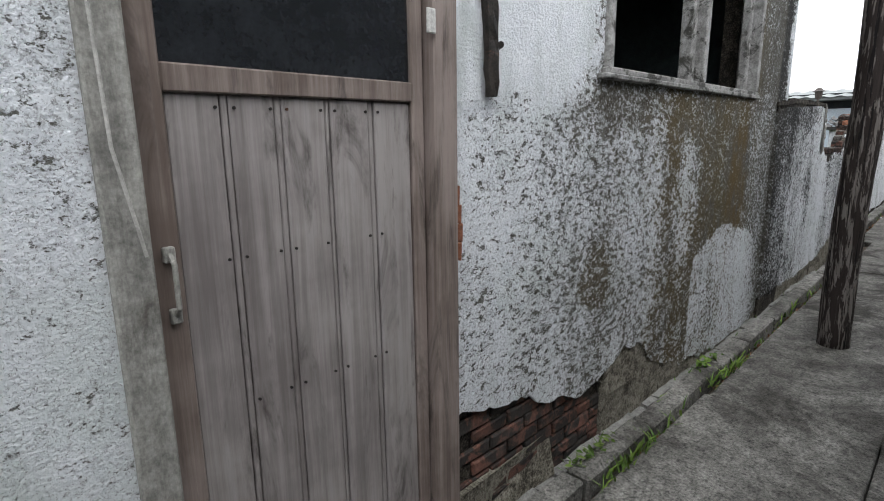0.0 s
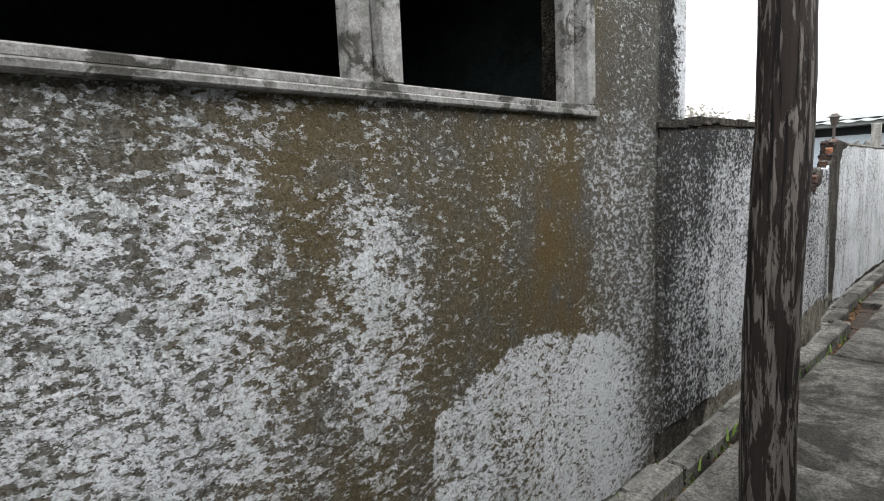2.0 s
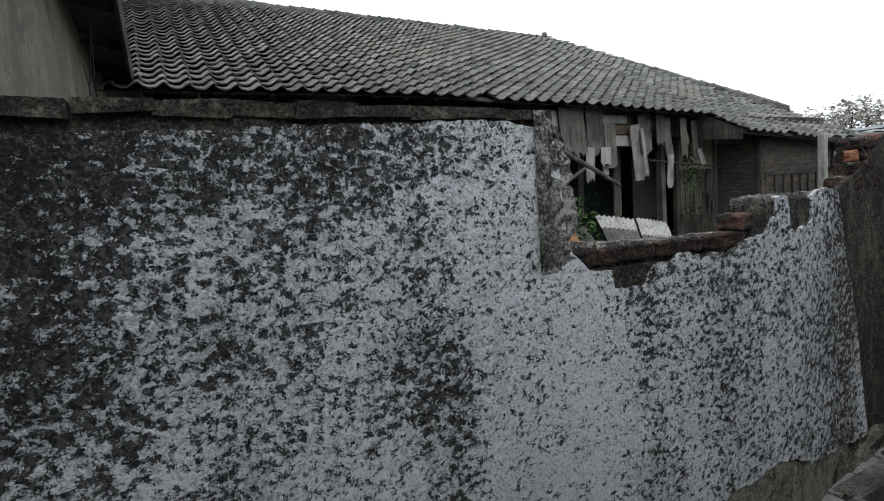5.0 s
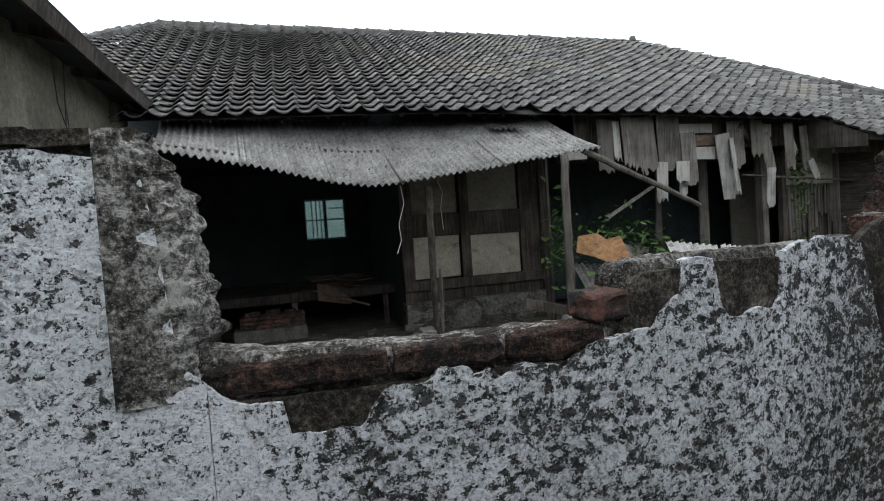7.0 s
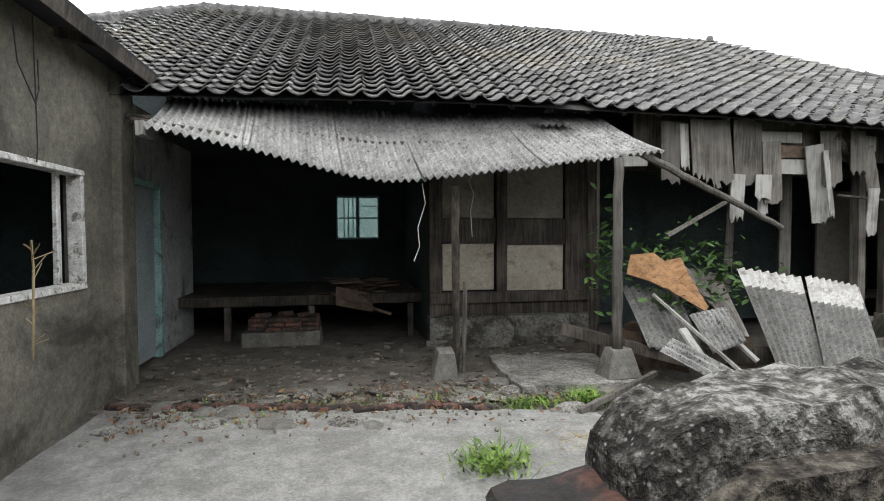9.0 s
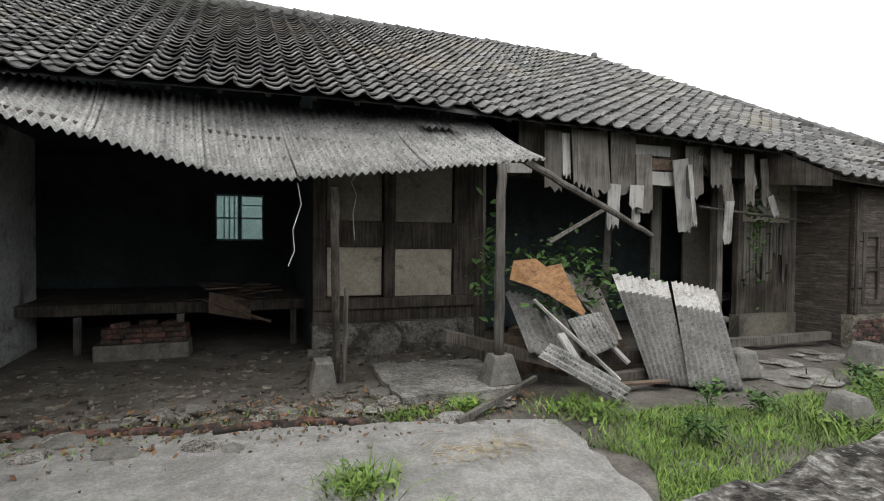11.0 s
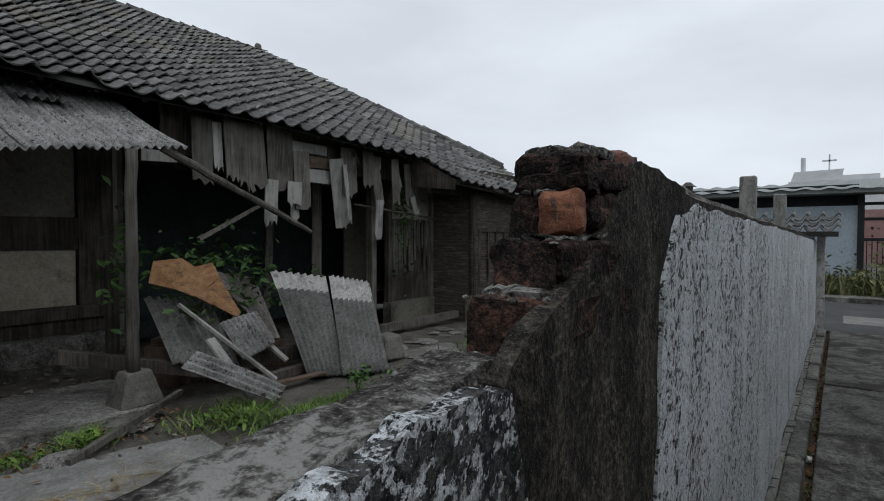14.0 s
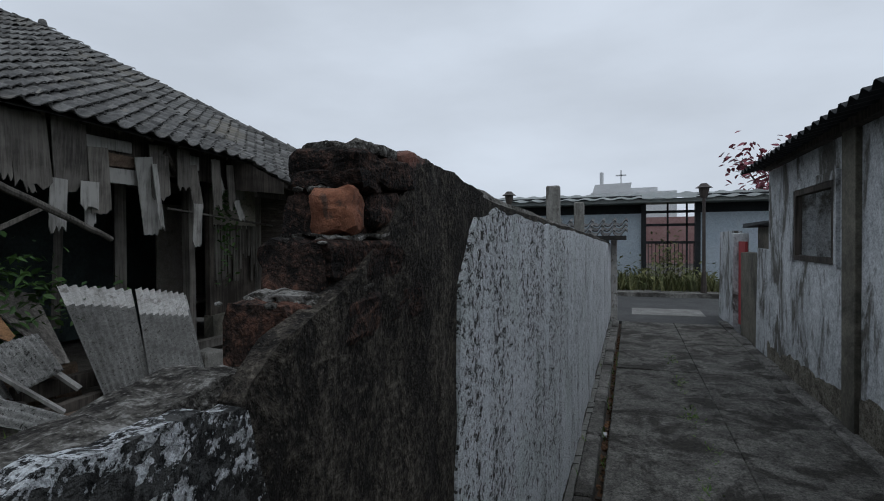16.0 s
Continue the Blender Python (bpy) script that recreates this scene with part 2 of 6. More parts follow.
    worn = n.band(n.math("ADD", n.noise(95, 5, 0.72, None, 0.3), n.math("MULTIPLY_ADD", cov, 0.4, -0.20)), 0.56, 0.42)
    white = n.mix(n.math("MULTIPLY", worn, 0.7), white, n.mix(brown, (0.26, 0.265, 0.265), (0.22, 0.20, 0.16)))
    white = n.mix(n.band(n.noise(210, 3, 0.6), 0.40, 0.34, 0.0, 0.6), white, (0.09, 0.09, 0.085))
    n.color(n.mix(mask, under, white))
    rel = n.math("ADD", n.math("MULTIPLY", mask, 0.8), n.math("MULTIPLY", n.noise(70, 5, 0.7), 0.8))
    return n.bump(rel, 1.0, 0.015).m


def streaked(name, dark, light, at=(0.45, 0.62), thin=26.0, along=1.2, rough=0.85, vary=0.15, bump=0.5, rot=None):
    """Weathered timber with the grain upright."""
    n = Nodes(name, rough, spec=0.2)
    g = n.noise(1.0, 6, 0.68, n.scaled(thin, thin, along), 0.3)
    b = n.noise(2.2, 5, 0.6)
    f = n.band(n.math("MULTIPLY_ADD", b, 0.5, n.math("MULTIPLY", g, 0.55)), *at)
    c = n.mix(f, dark, light)
    if rot:
        blot = n.math("ADD", n.math("MULTIPLY", n.noise(1.0, 6, 0.7, n.scaled(9, 9, 1.6), 0.6), 0.75), n.math("MULTIPLY", g, 0.25))
        c = n.mix(n.band(blot, 0.50, 0.66, 0.0, 0.85), c, rot)
    c = n.mix(1.0, c, n.ramp(n.info.outputs["Random"], [(0.0, 1 - vary), (1.0, 1.0)]), "MULTIPLY")
    return n.color(c).bump(g, bump, 0.006).m


def gritty(name, dark, mid, light, at=0.5, streaky=0.0):
    """Coarse broken mortar and render: grit of several sizes, pits and lichen."""
    n = Nodes(name, 0.95, spec=0.15)
    grains = n.cells(150)
    peb = n.noise(95, 4, 0.7)
    mid_n = n.noise(24, 5, 0.7, None, 0.5)
    broad = n.noise(5, 5, 0.65, n.scaled(1, 1, 1 - 0.7 * streaky), 0.5)
    v = n.math("ADD", n.math("MULTIPLY", peb, 0.45), n.math("MULTIPLY", mid_n, 0.35))
    v = n.math("MULTIPLY_ADD", broad, 0.3, v)
    v = n.math("MULTIPLY_ADD", v, 1.7, -0.385)
    c = n.mix(n.band(v, at - 0.10, at + 0.03), dark, mid)
    c = n.mix(n.band(v, at + 0.02, at + 0.16), c, light)
    c = n.mix(n.math("MULTIPLY", n.band(grains, 0.28, 0.1), 0.6), c, light)
    c = n.mix(1.0, c, n.ramp(n.info.outputs["Random"], [(0.0, 0.75), (1.0, 1.0)]), "MULTIPLY")
    rel = n.math("ADD", n.math("MULTIPLY", peb, 0.7), n.math("MULTIPLY", mid_n, 1.3))
    return n.color(c).bump(rel, 1.0, 0.012).m


M = {}
M["paint"] = old_paint("flaking_whitewash")
M["render_dark"] = gritty("bare_dark_render", (0.018, 0.016, 0.014), (0.062, 0.054, 0.044), (0.15, 0.135, 0.11), 0.58, 0.9)
M["rough_end"] = gritty("broken_wall_end", (0.03, 0.027, 0.024), (0.12, 0.113, 0.10), (0.38, 0.37, 0.345), 0.52)
M["broken_dark"] = gritty("sooty_broken_end", (0.022, 0.021, 0.019), (0.12, 0.115, 0.10), (0.42, 0.41, 0.385), 0.53, 0.8)
M["base_stone"] = gritty("stony_wall_foot", (0.05, 0.045, 0.036), (0.16, 0.145, 0.115), (0.32, 0.30, 0.25), 0.5)
M["brick_dark"] = gritty("sooty_brick", (0.016, 0.014, 0.013), (0.06, 0.04, 0.032), (0.17, 0.09, 0.066), 0.57)
M["render_grey"] = surface("grey_cement_render", (0.12, 0.112, 0.088), (0.215, 0.20, 0.16), 1.6, stain=(0.055, 0.052, 0.042), stain_scale=0.8, stain_at=(0.46, 0.66), bump=0.35, bump_scale=40)
M["brick"] = surface("old_red_brick", (0.12, 0.072, 0.058), (0.26, 0.118, 0.085), 12, stain=(0.045, 0.04, 0.036), stain_scale=9, stain_at=(0.42, 0.54), bump=0.8, bump_scale=90, vary=0.45)
M["brick_orange"] = surface("broken_orange_brick", (0.24, 0.095, 0.055), (0.37, 0.16, 0.09), 18, stain=(0.12, 0.07, 0.05), stain_scale=26, stain_at=(0.55, 0.66), bump=0.9, bump_scale=120)
M["mortar"] = gritty("gritty_mortar", (0.035, 0.032, 0.028), (0.15, 0.14, 0.125), (0.34, 0.33, 0.305), 0.48)
M["concrete"] = surface("worn_alley_concrete", (0.20, 0.193, 0.175), (0.40, 0.387, 0.355), 3.5, stain=(0.085, 0.08, 0.07), stain_scale=1.1, stain_at=(0.42, 0.62), bump=1.0, bump_scale=55, vary=0.12, grit=0.9, dist=0.01)
M["pad"] = surface("pale_gritty_pad", (0.20, 0.196, 0.183), (0.34, 0.333, 0.312), 4.5, grit=0.6, stain=(0.19, 0.185, 0.17), stain_scale=1.1, bump=0.8, bump_scale=130)
M["earth"] = surface("damp_earth", (0.07, 0.063, 0.052), (0.15, 0.136, 0.116), 2.6, stain=(0.2, 0.185, 0.16), stain_scale=1.6, stain_at=(0.55, 0.7), bump=0.9, bump_scale=30, dist=0.02)
M["asphalt"] = surface("street_asphalt", (0.06, 0.06, 0.06), (0.10, 0.10, 0.098), 2, bump=0.4, bump_scale=90)
M["gutter"] = surface("gutter_dirt", (0.035, 0.03, 0.024), (0.09, 0.065, 0.045), 14, stain=(0.16, 0.07, 0.04), stain_scale=20, stain_at=(0.58, 0.65), bump=0.9, bump_scale=60)
M["door"] = streaked("weathered_door_boards", (0.165, 0.146, 0.139), (0.335, 0.306, 0.294), (0.36, 0.64), 34, 1.0, vary=0.12, rot=(0.055, 0.047, 0.042))
M["door_frame"] = streaked("brown_door_frame", (0.13, 0.10, 0.085), (0.29, 0.24, 0.215), (0.4, 0.66), 40, 1.2, vary=0.15, rot=(0.05, 0.04, 0.034))
M["post_grey"] = surface("grey_door_post", (0.20, 0.193, 0.175), (0.37, 0.36, 0.33), 9, stain=(0.12, 0.11, 0.095), stain_scale=6, stain_at=(0.56, 0.7), bump=0.5, stretch=(2, 2, 0.5))


def tarred(name):
    """Tarred timber from which the tar peels in long crisp flakes."""
    n = Nodes(name, 0.8, spec=0.25)
    fibre = n.noise(1.0, 5, 0.7, n.scaled(90, 90, 5), 0.2)
    flake = n.math("ADD", n.math("MULTIPLY", n.noise(1.0, 5, 0.68, n.scaled(34, 34, 4.6), 0.6), 0.8), n.math("MULTIPLY", fibre, 0.2))
    bare = n.band(flake, 0.50, 0.545)
    tar = n.mix(fibre, (0.012, 0.009, 0.008), (0.05, 0.038, 0.034))
    wood = n.mix(n.noise(1.0, 4, 0.6, n.scaled(60, 60, 8)), (0.10, 0.085, 0.075), (0.27, 0.245, 0.225))
    crack = n.band(n.noise(1.0, 3, 0.6, n.scaled(40, 40, 1.3), 0.3), 0.60, 0.64)
    c = n.mix(crack, n.mix(bare, tar, wood), (0.01, 0.008, 0.008))
    rel = n.math("SUBTRACT", n.math("ADD", fibre, n.math("MULTIPLY", bare, -0.5)), crack)
    return n.color(c).bump(rel, 1.0, 0.008).m


M["pole"] = tarred("tarred_pole")
M["sill_wood"] = surface("grey_peeling_frame", (0.20, 0.195, 0.185), (0.42, 0.415, 0.40), 14, stain=(0.07, 0.068, 0.06), stain_scale=9, stain_at=(0.5, 0.6), bump=0.7, bump_scale=60)
M["dark_wood"] = streaked("dark_house_timber", (0.03, 0.026, 0.022), (0.105, 0.09, 0.076), (0.42, 0.66), 30, 1.4)
M["grey_wood"] = streaked("grey_weathered_board", (0.06, 0.054, 0.048), (0.19, 0.175, 0.155), (0.38, 0.64), 36, 1.3, vary=0.45)
M["lath"] = streaked("pale_broken_lath", (0.14, 0.134, 0.122), (0.35, 0.34, 0.318), (0.38, 0.6), 20, 2.0, vary=0.3)
M["siding"] = surface("brown_weatherboard", (0.05, 0.041, 0.035), (0.14, 0.118, 0.098), 6, stain=(0.22, 0.195, 0.17), stain_scale=4, bump=0.5, bump_scale=40, vary=0.4, stretch=(0.6, 0.6, 6))
M["tile"] = surface("grey_roof_tile", (0.085, 0.084, 0.081), (0.235, 0.23, 0.22), 7, stain=(0.28, 0.265, 0.235), stain_scale=5, stain_at=(0.56, 0.68), bump=0.6, bump_scale=70, vary=0.45)
M["roof_bed"] = surface("roof_underlay_and_shade", (0.02, 0.019, 0.018), (0.05, 0.047, 0.043), 5)
M["asbestos"] = surface("lichened_corrugated_sheet", (0.22, 0.217, 0.205), (0.44, 0.435, 0.415), 4, stain=(0.05, 0.047, 0.042), stain_scale=26, stain_at=(0.565, 0.62), grit=0.7, bump=0.5, bump_scale=60, vary=0.25)
M["sheet_dark"] = surface("mossy_dark_sheet", (0.11, 0.108, 0.10), (0.22, 0.217, 0.205), 3, stain=(0.06, 0.057, 0.048), stain_scale=30, stain_at=(0.56, 0.64), grit=0.6, bump=0.7, bump_scale=60, vary=0.3)
M["sheet_pale"] = surface("clean_sheet_edge", (0.36, 0.35, 0.33), (0.52, 0.51, 0.49), 4, stain=(0.2, 0.19, 0.17), stain_scale=8, bump=0.4)
M["concrete_old"] = surface("dirty_alley_concrete", (0.11, 0.105, 0.093), (0.29, 0.28, 0.252), 4.5, stain=(0.06, 0.055, 0.046), stain_scale=2.3, stain_at=(0.46, 0.60), bump=1.0, bump_scale=55, vary=0.15, grit=0.9, dist=0.01)
# tint of the added backdrop that brightens the back window
M["backdrop"] = surface("pale_green_backdrop", (0.38, 0.52, 0.50), (0.50, 0.62, 0.60), 2, bump=0.2)
M["cream"] = surface("cream_wall_panel", (0.36, 0.325, 0.255), (0.48, 0.435, 0.35), 1.5, stain=(0.16, 0.14, 0.11), stain_scale=1.4, stain_at=(0.58, 0.72), bump=0.15)
M["panel_grey"] = surface("dull_grey_panel", (0.26, 0.24, 0.20), (0.37, 0.345, 0.29), 1.5, stain=(0.14, 0.125, 0.10), stain_scale=2.4, stain_at=(0.55, 0.7), bump=0.15)
M["panel_dull"] = surface("sooty_grey_panel", (0.15, 0.138, 0.112), (0.225, 0.205, 0.165), 1.5, stain=(0.09, 0.08, 0.065), stain_scale=2.0, stain_at=(0.55, 0.7), bump=0.15)
# near-black: the gloom of the unlit rooms is put into this colour
M["room_dark"] = surface("shaded_room_wall", (0.03, 0.042, 0.042), (0.065, 0.084, 0.083), 2)
M["link"] = surface("pale_grey_render", (0.29, 0.30, 0.29), (0.46, 0.47, 0.455), 1.4, stain=(0.13, 0.125, 0.11), stain_scale=1.2, bump=0.3, bump_scale=40)
M["teal"] = surface("faded_teal_paint", (0.20, 0.38, 0.36), (0.33, 0.50, 0.47), 6, stain=(0.12, 0.13, 0.11), stain_scale=5, bump=0.3)
M["grey_door"] = surface("grey_blue_door", (0.26, 0.30, 0.30), (0.36, 0.40, 0.40), 2, bump=0.1)
M["white_frame"] = surface("white_window_frame", (0.48, 0.47, 0.44), (0.72, 0.71, 0.68), 12, stain=(0.2, 0.18, 0.15), stain_scale=10, stain_at=(0.52, 0.64), bump=0.5)
M["block"] = surface("cast_concrete_block", (0.12, 0.115, 0.102), (0.21, 0.20, 0.182), 6, stain=(0.09, 0.085, 0.07), stain_scale=5, bump=0.6)
M["ply"] = surface("peeling_orange_plywood", (0.22, 0.115, 0.05), (0.34, 0.19, 0.09), 4, stain=(0.12, 0.07, 0.04), stain_scale=6, bump=0.2, stretch=(1, 5, 1))
M["bark_dark"] = surface("dark_rubbish_board", (0.10, 0.07, 0.05), (0.20, 0.145, 0.105), 8, bump=0.3, vary=0.3)
M["iron"] = surface("dark_rusty_iron", (0.018, 0.016, 0.015), (0.05, 0.042, 0.036), 14, stain=(0.12, 0.06, 0.035), stain_scale=12, stain_at=(0.6, 0.7), rough=0.6, metal=0.4, bump=0.4)
M["cable"] = surface("black_cable", (0.02, 0.02, 0.02), (0.035, 0.035, 0.035), 9, rough=0.5, bump=0.05)
M["white_cable"] = surface("dirty_white_cable", (0.4, 0.39, 0.36), (0.52, 0.5, 0.47), 9, rough=0.5, bump=0.05)
M["blue_wall"] = surface("pale_blue_wall", (0.42, 0.49, 0.55), (0.50, 0.56, 0.61), 0.6, bump=0.1)
M["metal_roof"] = surface("grey_metal_roof", (0.17, 0.19, 0.18), (0.24, 0.26, 0.25), 1.0, rough=0.5, bump=0.1, stretch=(1, 1, 1))
# near-black of gate metal, also used to paint shade under the eaves
M["shade_dark"] = surface("dark_metal_and_eave_shade", (0.02, 0.022, 0.024), (0.035, 0.038, 0.04), 2)
M["white_far"] = surface("white_far_building", (0.62, 0.63, 0.64), (0.72, 0.73, 0.73), 0.4, bump=0.05)
M["far_red"] = surface("far_reddish_wall", (0.28, 0.16, 0.15), (0.40, 0.27, 0.25), 0.3, bump=0.05)
M["red"] = surface("faded_red_door", (0.30, 0.04, 0.045), (0.42, 0.07, 0.07), 4, bump=0.2)
M["old_white"] = surface("stained_white_wall", (0.46, 0.48, 0.49), (0.66, 0.68, 0.69), 1.6, stain=(0.12, 0.115, 0.10), stain_scale=1.9, stain_at=(0.46, 0.62), bump=0.4, bump_scale=40, stretch=(1.6, 1.6, 0.7), grit=0.6)
M["brown_metal"] = surface("brown_metal_frame", (0.05, 0.04, 0.035), (0.08, 0.065, 0.055), 4, rough=0.5)


def leafy(name, a, b, through_light=0.25):
    n = Nodes(name, 0.6, spec=0.3)
    c = n.mix(n.geo.outputs["Random Per Island"], a, b)
    n.color(n.mix(1.0, c, n.ramp(n.noise(2.2, 4, 0.65), [(0.34, 0.6), (0.64, 1.3)]), "MULTIPLY"))
    n.b.inputs["Subsurface Weight"].default_value = 0.0
    return n.m


M["grass"] = leafy("grass_blades", (0.05, 0.11, 0.016), (0.19, 0.28, 0.055))
M["olive_leaf"] = leafy("olive_weeds", (0.07, 0.085, 0.03), (0.17, 0.17, 0.07))
M["leaf"] = leafy("green_leaves", (0.028, 0.068, 0.016), (0.075, 0.14, 0.035))
M["dry"] = leafy("dry_stalks", (0.22, 0.17, 0.09), (0.36, 0.29, 0.17))
# distance haze is put into this leaf colour by making it paler
M["far_leaf"] = leafy("hazy_far_leaves", (0.30, 0.29, 0.25), (0.50, 0.48, 0.44))
M["pink_leaf"] = leafy("reddish_leaves", (0.16, 0.04, 0.06), (0.30, 0.10, 0.12))
M["litter_mix"] = leafy("mixed_chips", (0.04, 0.034, 0.028), (0.20, 0.18, 0.15))
M["litter"] = leafy("dead_leaves", (0.10, 0.05, 0.025), (0.22, 0.12, 0.06))


def glass(name, tint, rough=0.02):
    n = Nodes(name, rough, spec=0.5)
    n.color(tint)
    n.b.inputs["Transmission Weight"].default_value = 0.9
    n.b.inputs["IOR"].default_value = 1.45
    return n.m


M["glass"] = glass("window_glass", (0.78, 0.92, 0.89))
M["dark_glass"] = surface("dusty_dark_glass", (0.012, 0.014, 0.016), (0.022, 0.024, 0.028), 1.2, rough=0.16, bump=0.0, spec=0.5)


# ---- building helpers ----
def box(bm, x0, x1, y0, y1, z0, z1, jog=0.0, m=None, bevel=0.0):
    """A box, with its corners shifted at random by jog and turned by m."""
    q = [(x, y, z) for z in (z0, z1) for x, y in ((x0, y0), (x1, y0), (x1, y1), (x0, y1))]
    vs = []
    for p in q:
        v = Vector(p) + Vector([random.uniform(-jog, jog) for _ in range(3)])
        vs.append(bm.verts.new(m @ v if m else v))
    for f in ((3, 2, 1, 0), (4, 5, 6, 7), (0, 1, 5, 4), (1, 2, 6, 5), (2, 3, 7, 6), (3, 0, 4, 7)):
        bm.faces.new([vs[k] for k in f])
    if bevel:
        es = list({e for v in vs for e in v.link_edges})
        bmesh.ops.bevel(bm, geom=es, offset=bevel, segments=1, affect="EDGES", clamp_overlap=True)
    return bm


def beam(bm, a, b, w, h, up=(0, 0, 1), twist=0.0):
    """A squared timber from a to b."""
    a, b = Vector(a), Vector(b)
    d = (b - a)
    ln = d.length
    d.normalize()
    s = d.cross(Vector(up))
    if s.length < 1e-3:
        s = Vector((1, 0, 0))
    s.normalize()
    u = s.cross(d)
    m = Matrix((s, d, u)).transposed().to_4x4()
    m.translation = a
    box(bm, -w / 2, w / 2, 0, ln, -h / 2, h / 2, 0.003, m @ Matrix.Rotation(twist, 4, "Y"))
    return bm


def rod(bm, pts, r0, r1=None, seg=10, rough=0.0, cap=True):
    """A round, tapering bar through pts, with uneven skin."""
    pts = [Vector(p) for p in pts]
    r1 = r0 if r1 is None else r1
    rings = []
    for k, p in enumerate(pts):
        d = (pts[min(k + 1, len(pts) - 1)] - pts[max(k - 1, 0)]).normalized()
        s = d.cross(Vector((0.31, 0.95, 0.02))).normalized()
        u = s.cross(d)
        r = r0 + (r1 - r0) * k / max(1, len(pts) - 1)
        rings.append([bm.verts.new(p + (s * math.cos(a) + u * math.sin(a)) * r * (1 + random.uniform(-rough, rough)))
                      for a in (2 * math.pi * j / seg for j in range(seg))])
    for a, b in zip(rings, rings[1:]):
        for j in range(seg):
            bm.faces.new((a[j], a[(j + 1) % seg], b[(j + 1) % seg], b[j]))
    if cap:
        bm.faces.new(rings[0][::-1]), bm.faces.new(rings[-1])
    return bm


def line(a, b, n, wob=0.0):
    a, b = Vector(a), Vector(b)
    return [a.lerp(b, k / n) + Vector([random.uniform(-wob, wob) for _ in range(3)]) for k in range(n + 1)]


def mesh_of(name, bm, mat, smooth=False):
    bmesh.ops.recalc_face_normals(bm, faces=bm.faces)
    me = bpy.data.meshes.new(name)
    bm.to_mesh(me)
    bm.free()
    me.materials.append(M[mat])
    if smooth:
        me.polygons.foreach_set("use_smooth", [True] * len(me.polygons))
    return me


def thing(name, base, label="", category="", group="", kind=""):
    ob = new(name)
    ob.empty_display_size = 0.1
    ob.location = base
    return tagged(ob, label, category, group, kind)


def root_place(ob):
    p = Vector(ob.location)
    while ob.parent:
        ob = ob.parent
        p += Vector(ob.location)
    return p


def part(name, bm, mat, parent, label="", smooth=False):
    """One mesh, built in world metres, as a part of a thing or of a part."""
    bmesh.ops.translate(bm, verts=bm.verts, vec=-root_place(parent))
    ob = new(name, mesh_of(name, bm, mat, smooth))
    ob.parent = parent
    return tagged(ob, label)


def solid(name, bm, mat, label="", category="", group="", kind="", smooth=False):
    """One mesh, built in world metres, as a thing or a piece of the setting."""
    c = [v.co for v in bm.verts]
    base = Vector(((min(v.x for v in c) + max(v.x for v in c)) / 2, (min(v.y for v in c) + max(v.y for v in c)) / 2, min(v.z for v in c)))
    bmesh.ops.translate(bm, verts=bm.verts, vec=-base)
    ob = new(name, mesh_of(name, bm, mat, smooth))
    ob.location = base
    return tagged(ob, label, category, group, kind)


def piece(name, me, parent, place, turn=0.0, scale=(1, 1, 1), m=None):
    """A small repeat on shared mesh data."""
    ob = new(name, me)
    ob.parent = parent
    ob.matrix_basis = Matrix.Translation(Vector(place) - root_place(parent)) @ (m or Matrix.Rotation(turn, 4, "Z")) @ Matrix.Diagonal((*scale, 1))
    return ob


def B():
    return bmesh.new()


def lerp_table(x, rows):
    for (a, u), (b, v) in zip(rows, rows[1:]):
        if x <= b:
            return u + (v - u) * max(0.0, (x - a) / (b - a))
    return rows[-1][1]


def nz(x, y=0.0, z=0.0):
    return noise.noise(Vector((x, y, z)))


def wy(x):
    """The alley side of the long wall: it is not quite straight."""
    return lerp_table(x, [(-6, 1.2), (1.2, 1.19), (3.4, 1.16), (6.4, 1.15), (7.0, 1.107), (7.4, 1.10), (7.8, 1.125), (8.05, 1.17), (8.3, 1.22), (9.0, 1.28), (10.0, 1.31), (20, 1.30)])


def skin(bm, x0, x1, lo, hi, front, thick, step=0.03, rows=6, rough=0.004):
    """A coat of plaster: a sheet with ragged lower and upper edges and some waviness."""
    n = max(1, round((x1 - x0) / step))
    cols = []
    for k in range(n + 1):
        x = x0 + (x1 - x0) * k / n
        a, b = lo(x), max(hi(x), lo(x) + 0.005)
        f, r = [], []
        for j in range(rows + 1):
            z = a + (b - a) * j / rows
            wave = rough * nz(x * 3.1, z * 3.1, 5) + rough * 0.6 * nz(x * 11, z * 11, 2)
            f.append(bm.verts.new((x, front(x) + wave, z)))
            r.append(bm.verts.new((x, front(x) + thick, z)))
        cols.append((f, r))
    for (f0, r0), (f1, r1) in zip(cols, cols[1:]):
        for j in range(rows):
            bm.faces.new((f0[j], f1[j], f1[j + 1], f0[j + 1]))
            bm.faces.new((r0[j], r0[j + 1], r1[j + 1], r1[j]))
        bm.faces.new((f0[0], r0[0], r1[0], f1[0]))
        bm.faces.new((f0[rows], f1[rows], r1[rows], r0[rows]))
    for f, r in (cols[0], cols[-1]):
        for j in range(rows):
            bm.faces.new((f[j], f[j + 1], r[j + 1], r[j]))
    return bm


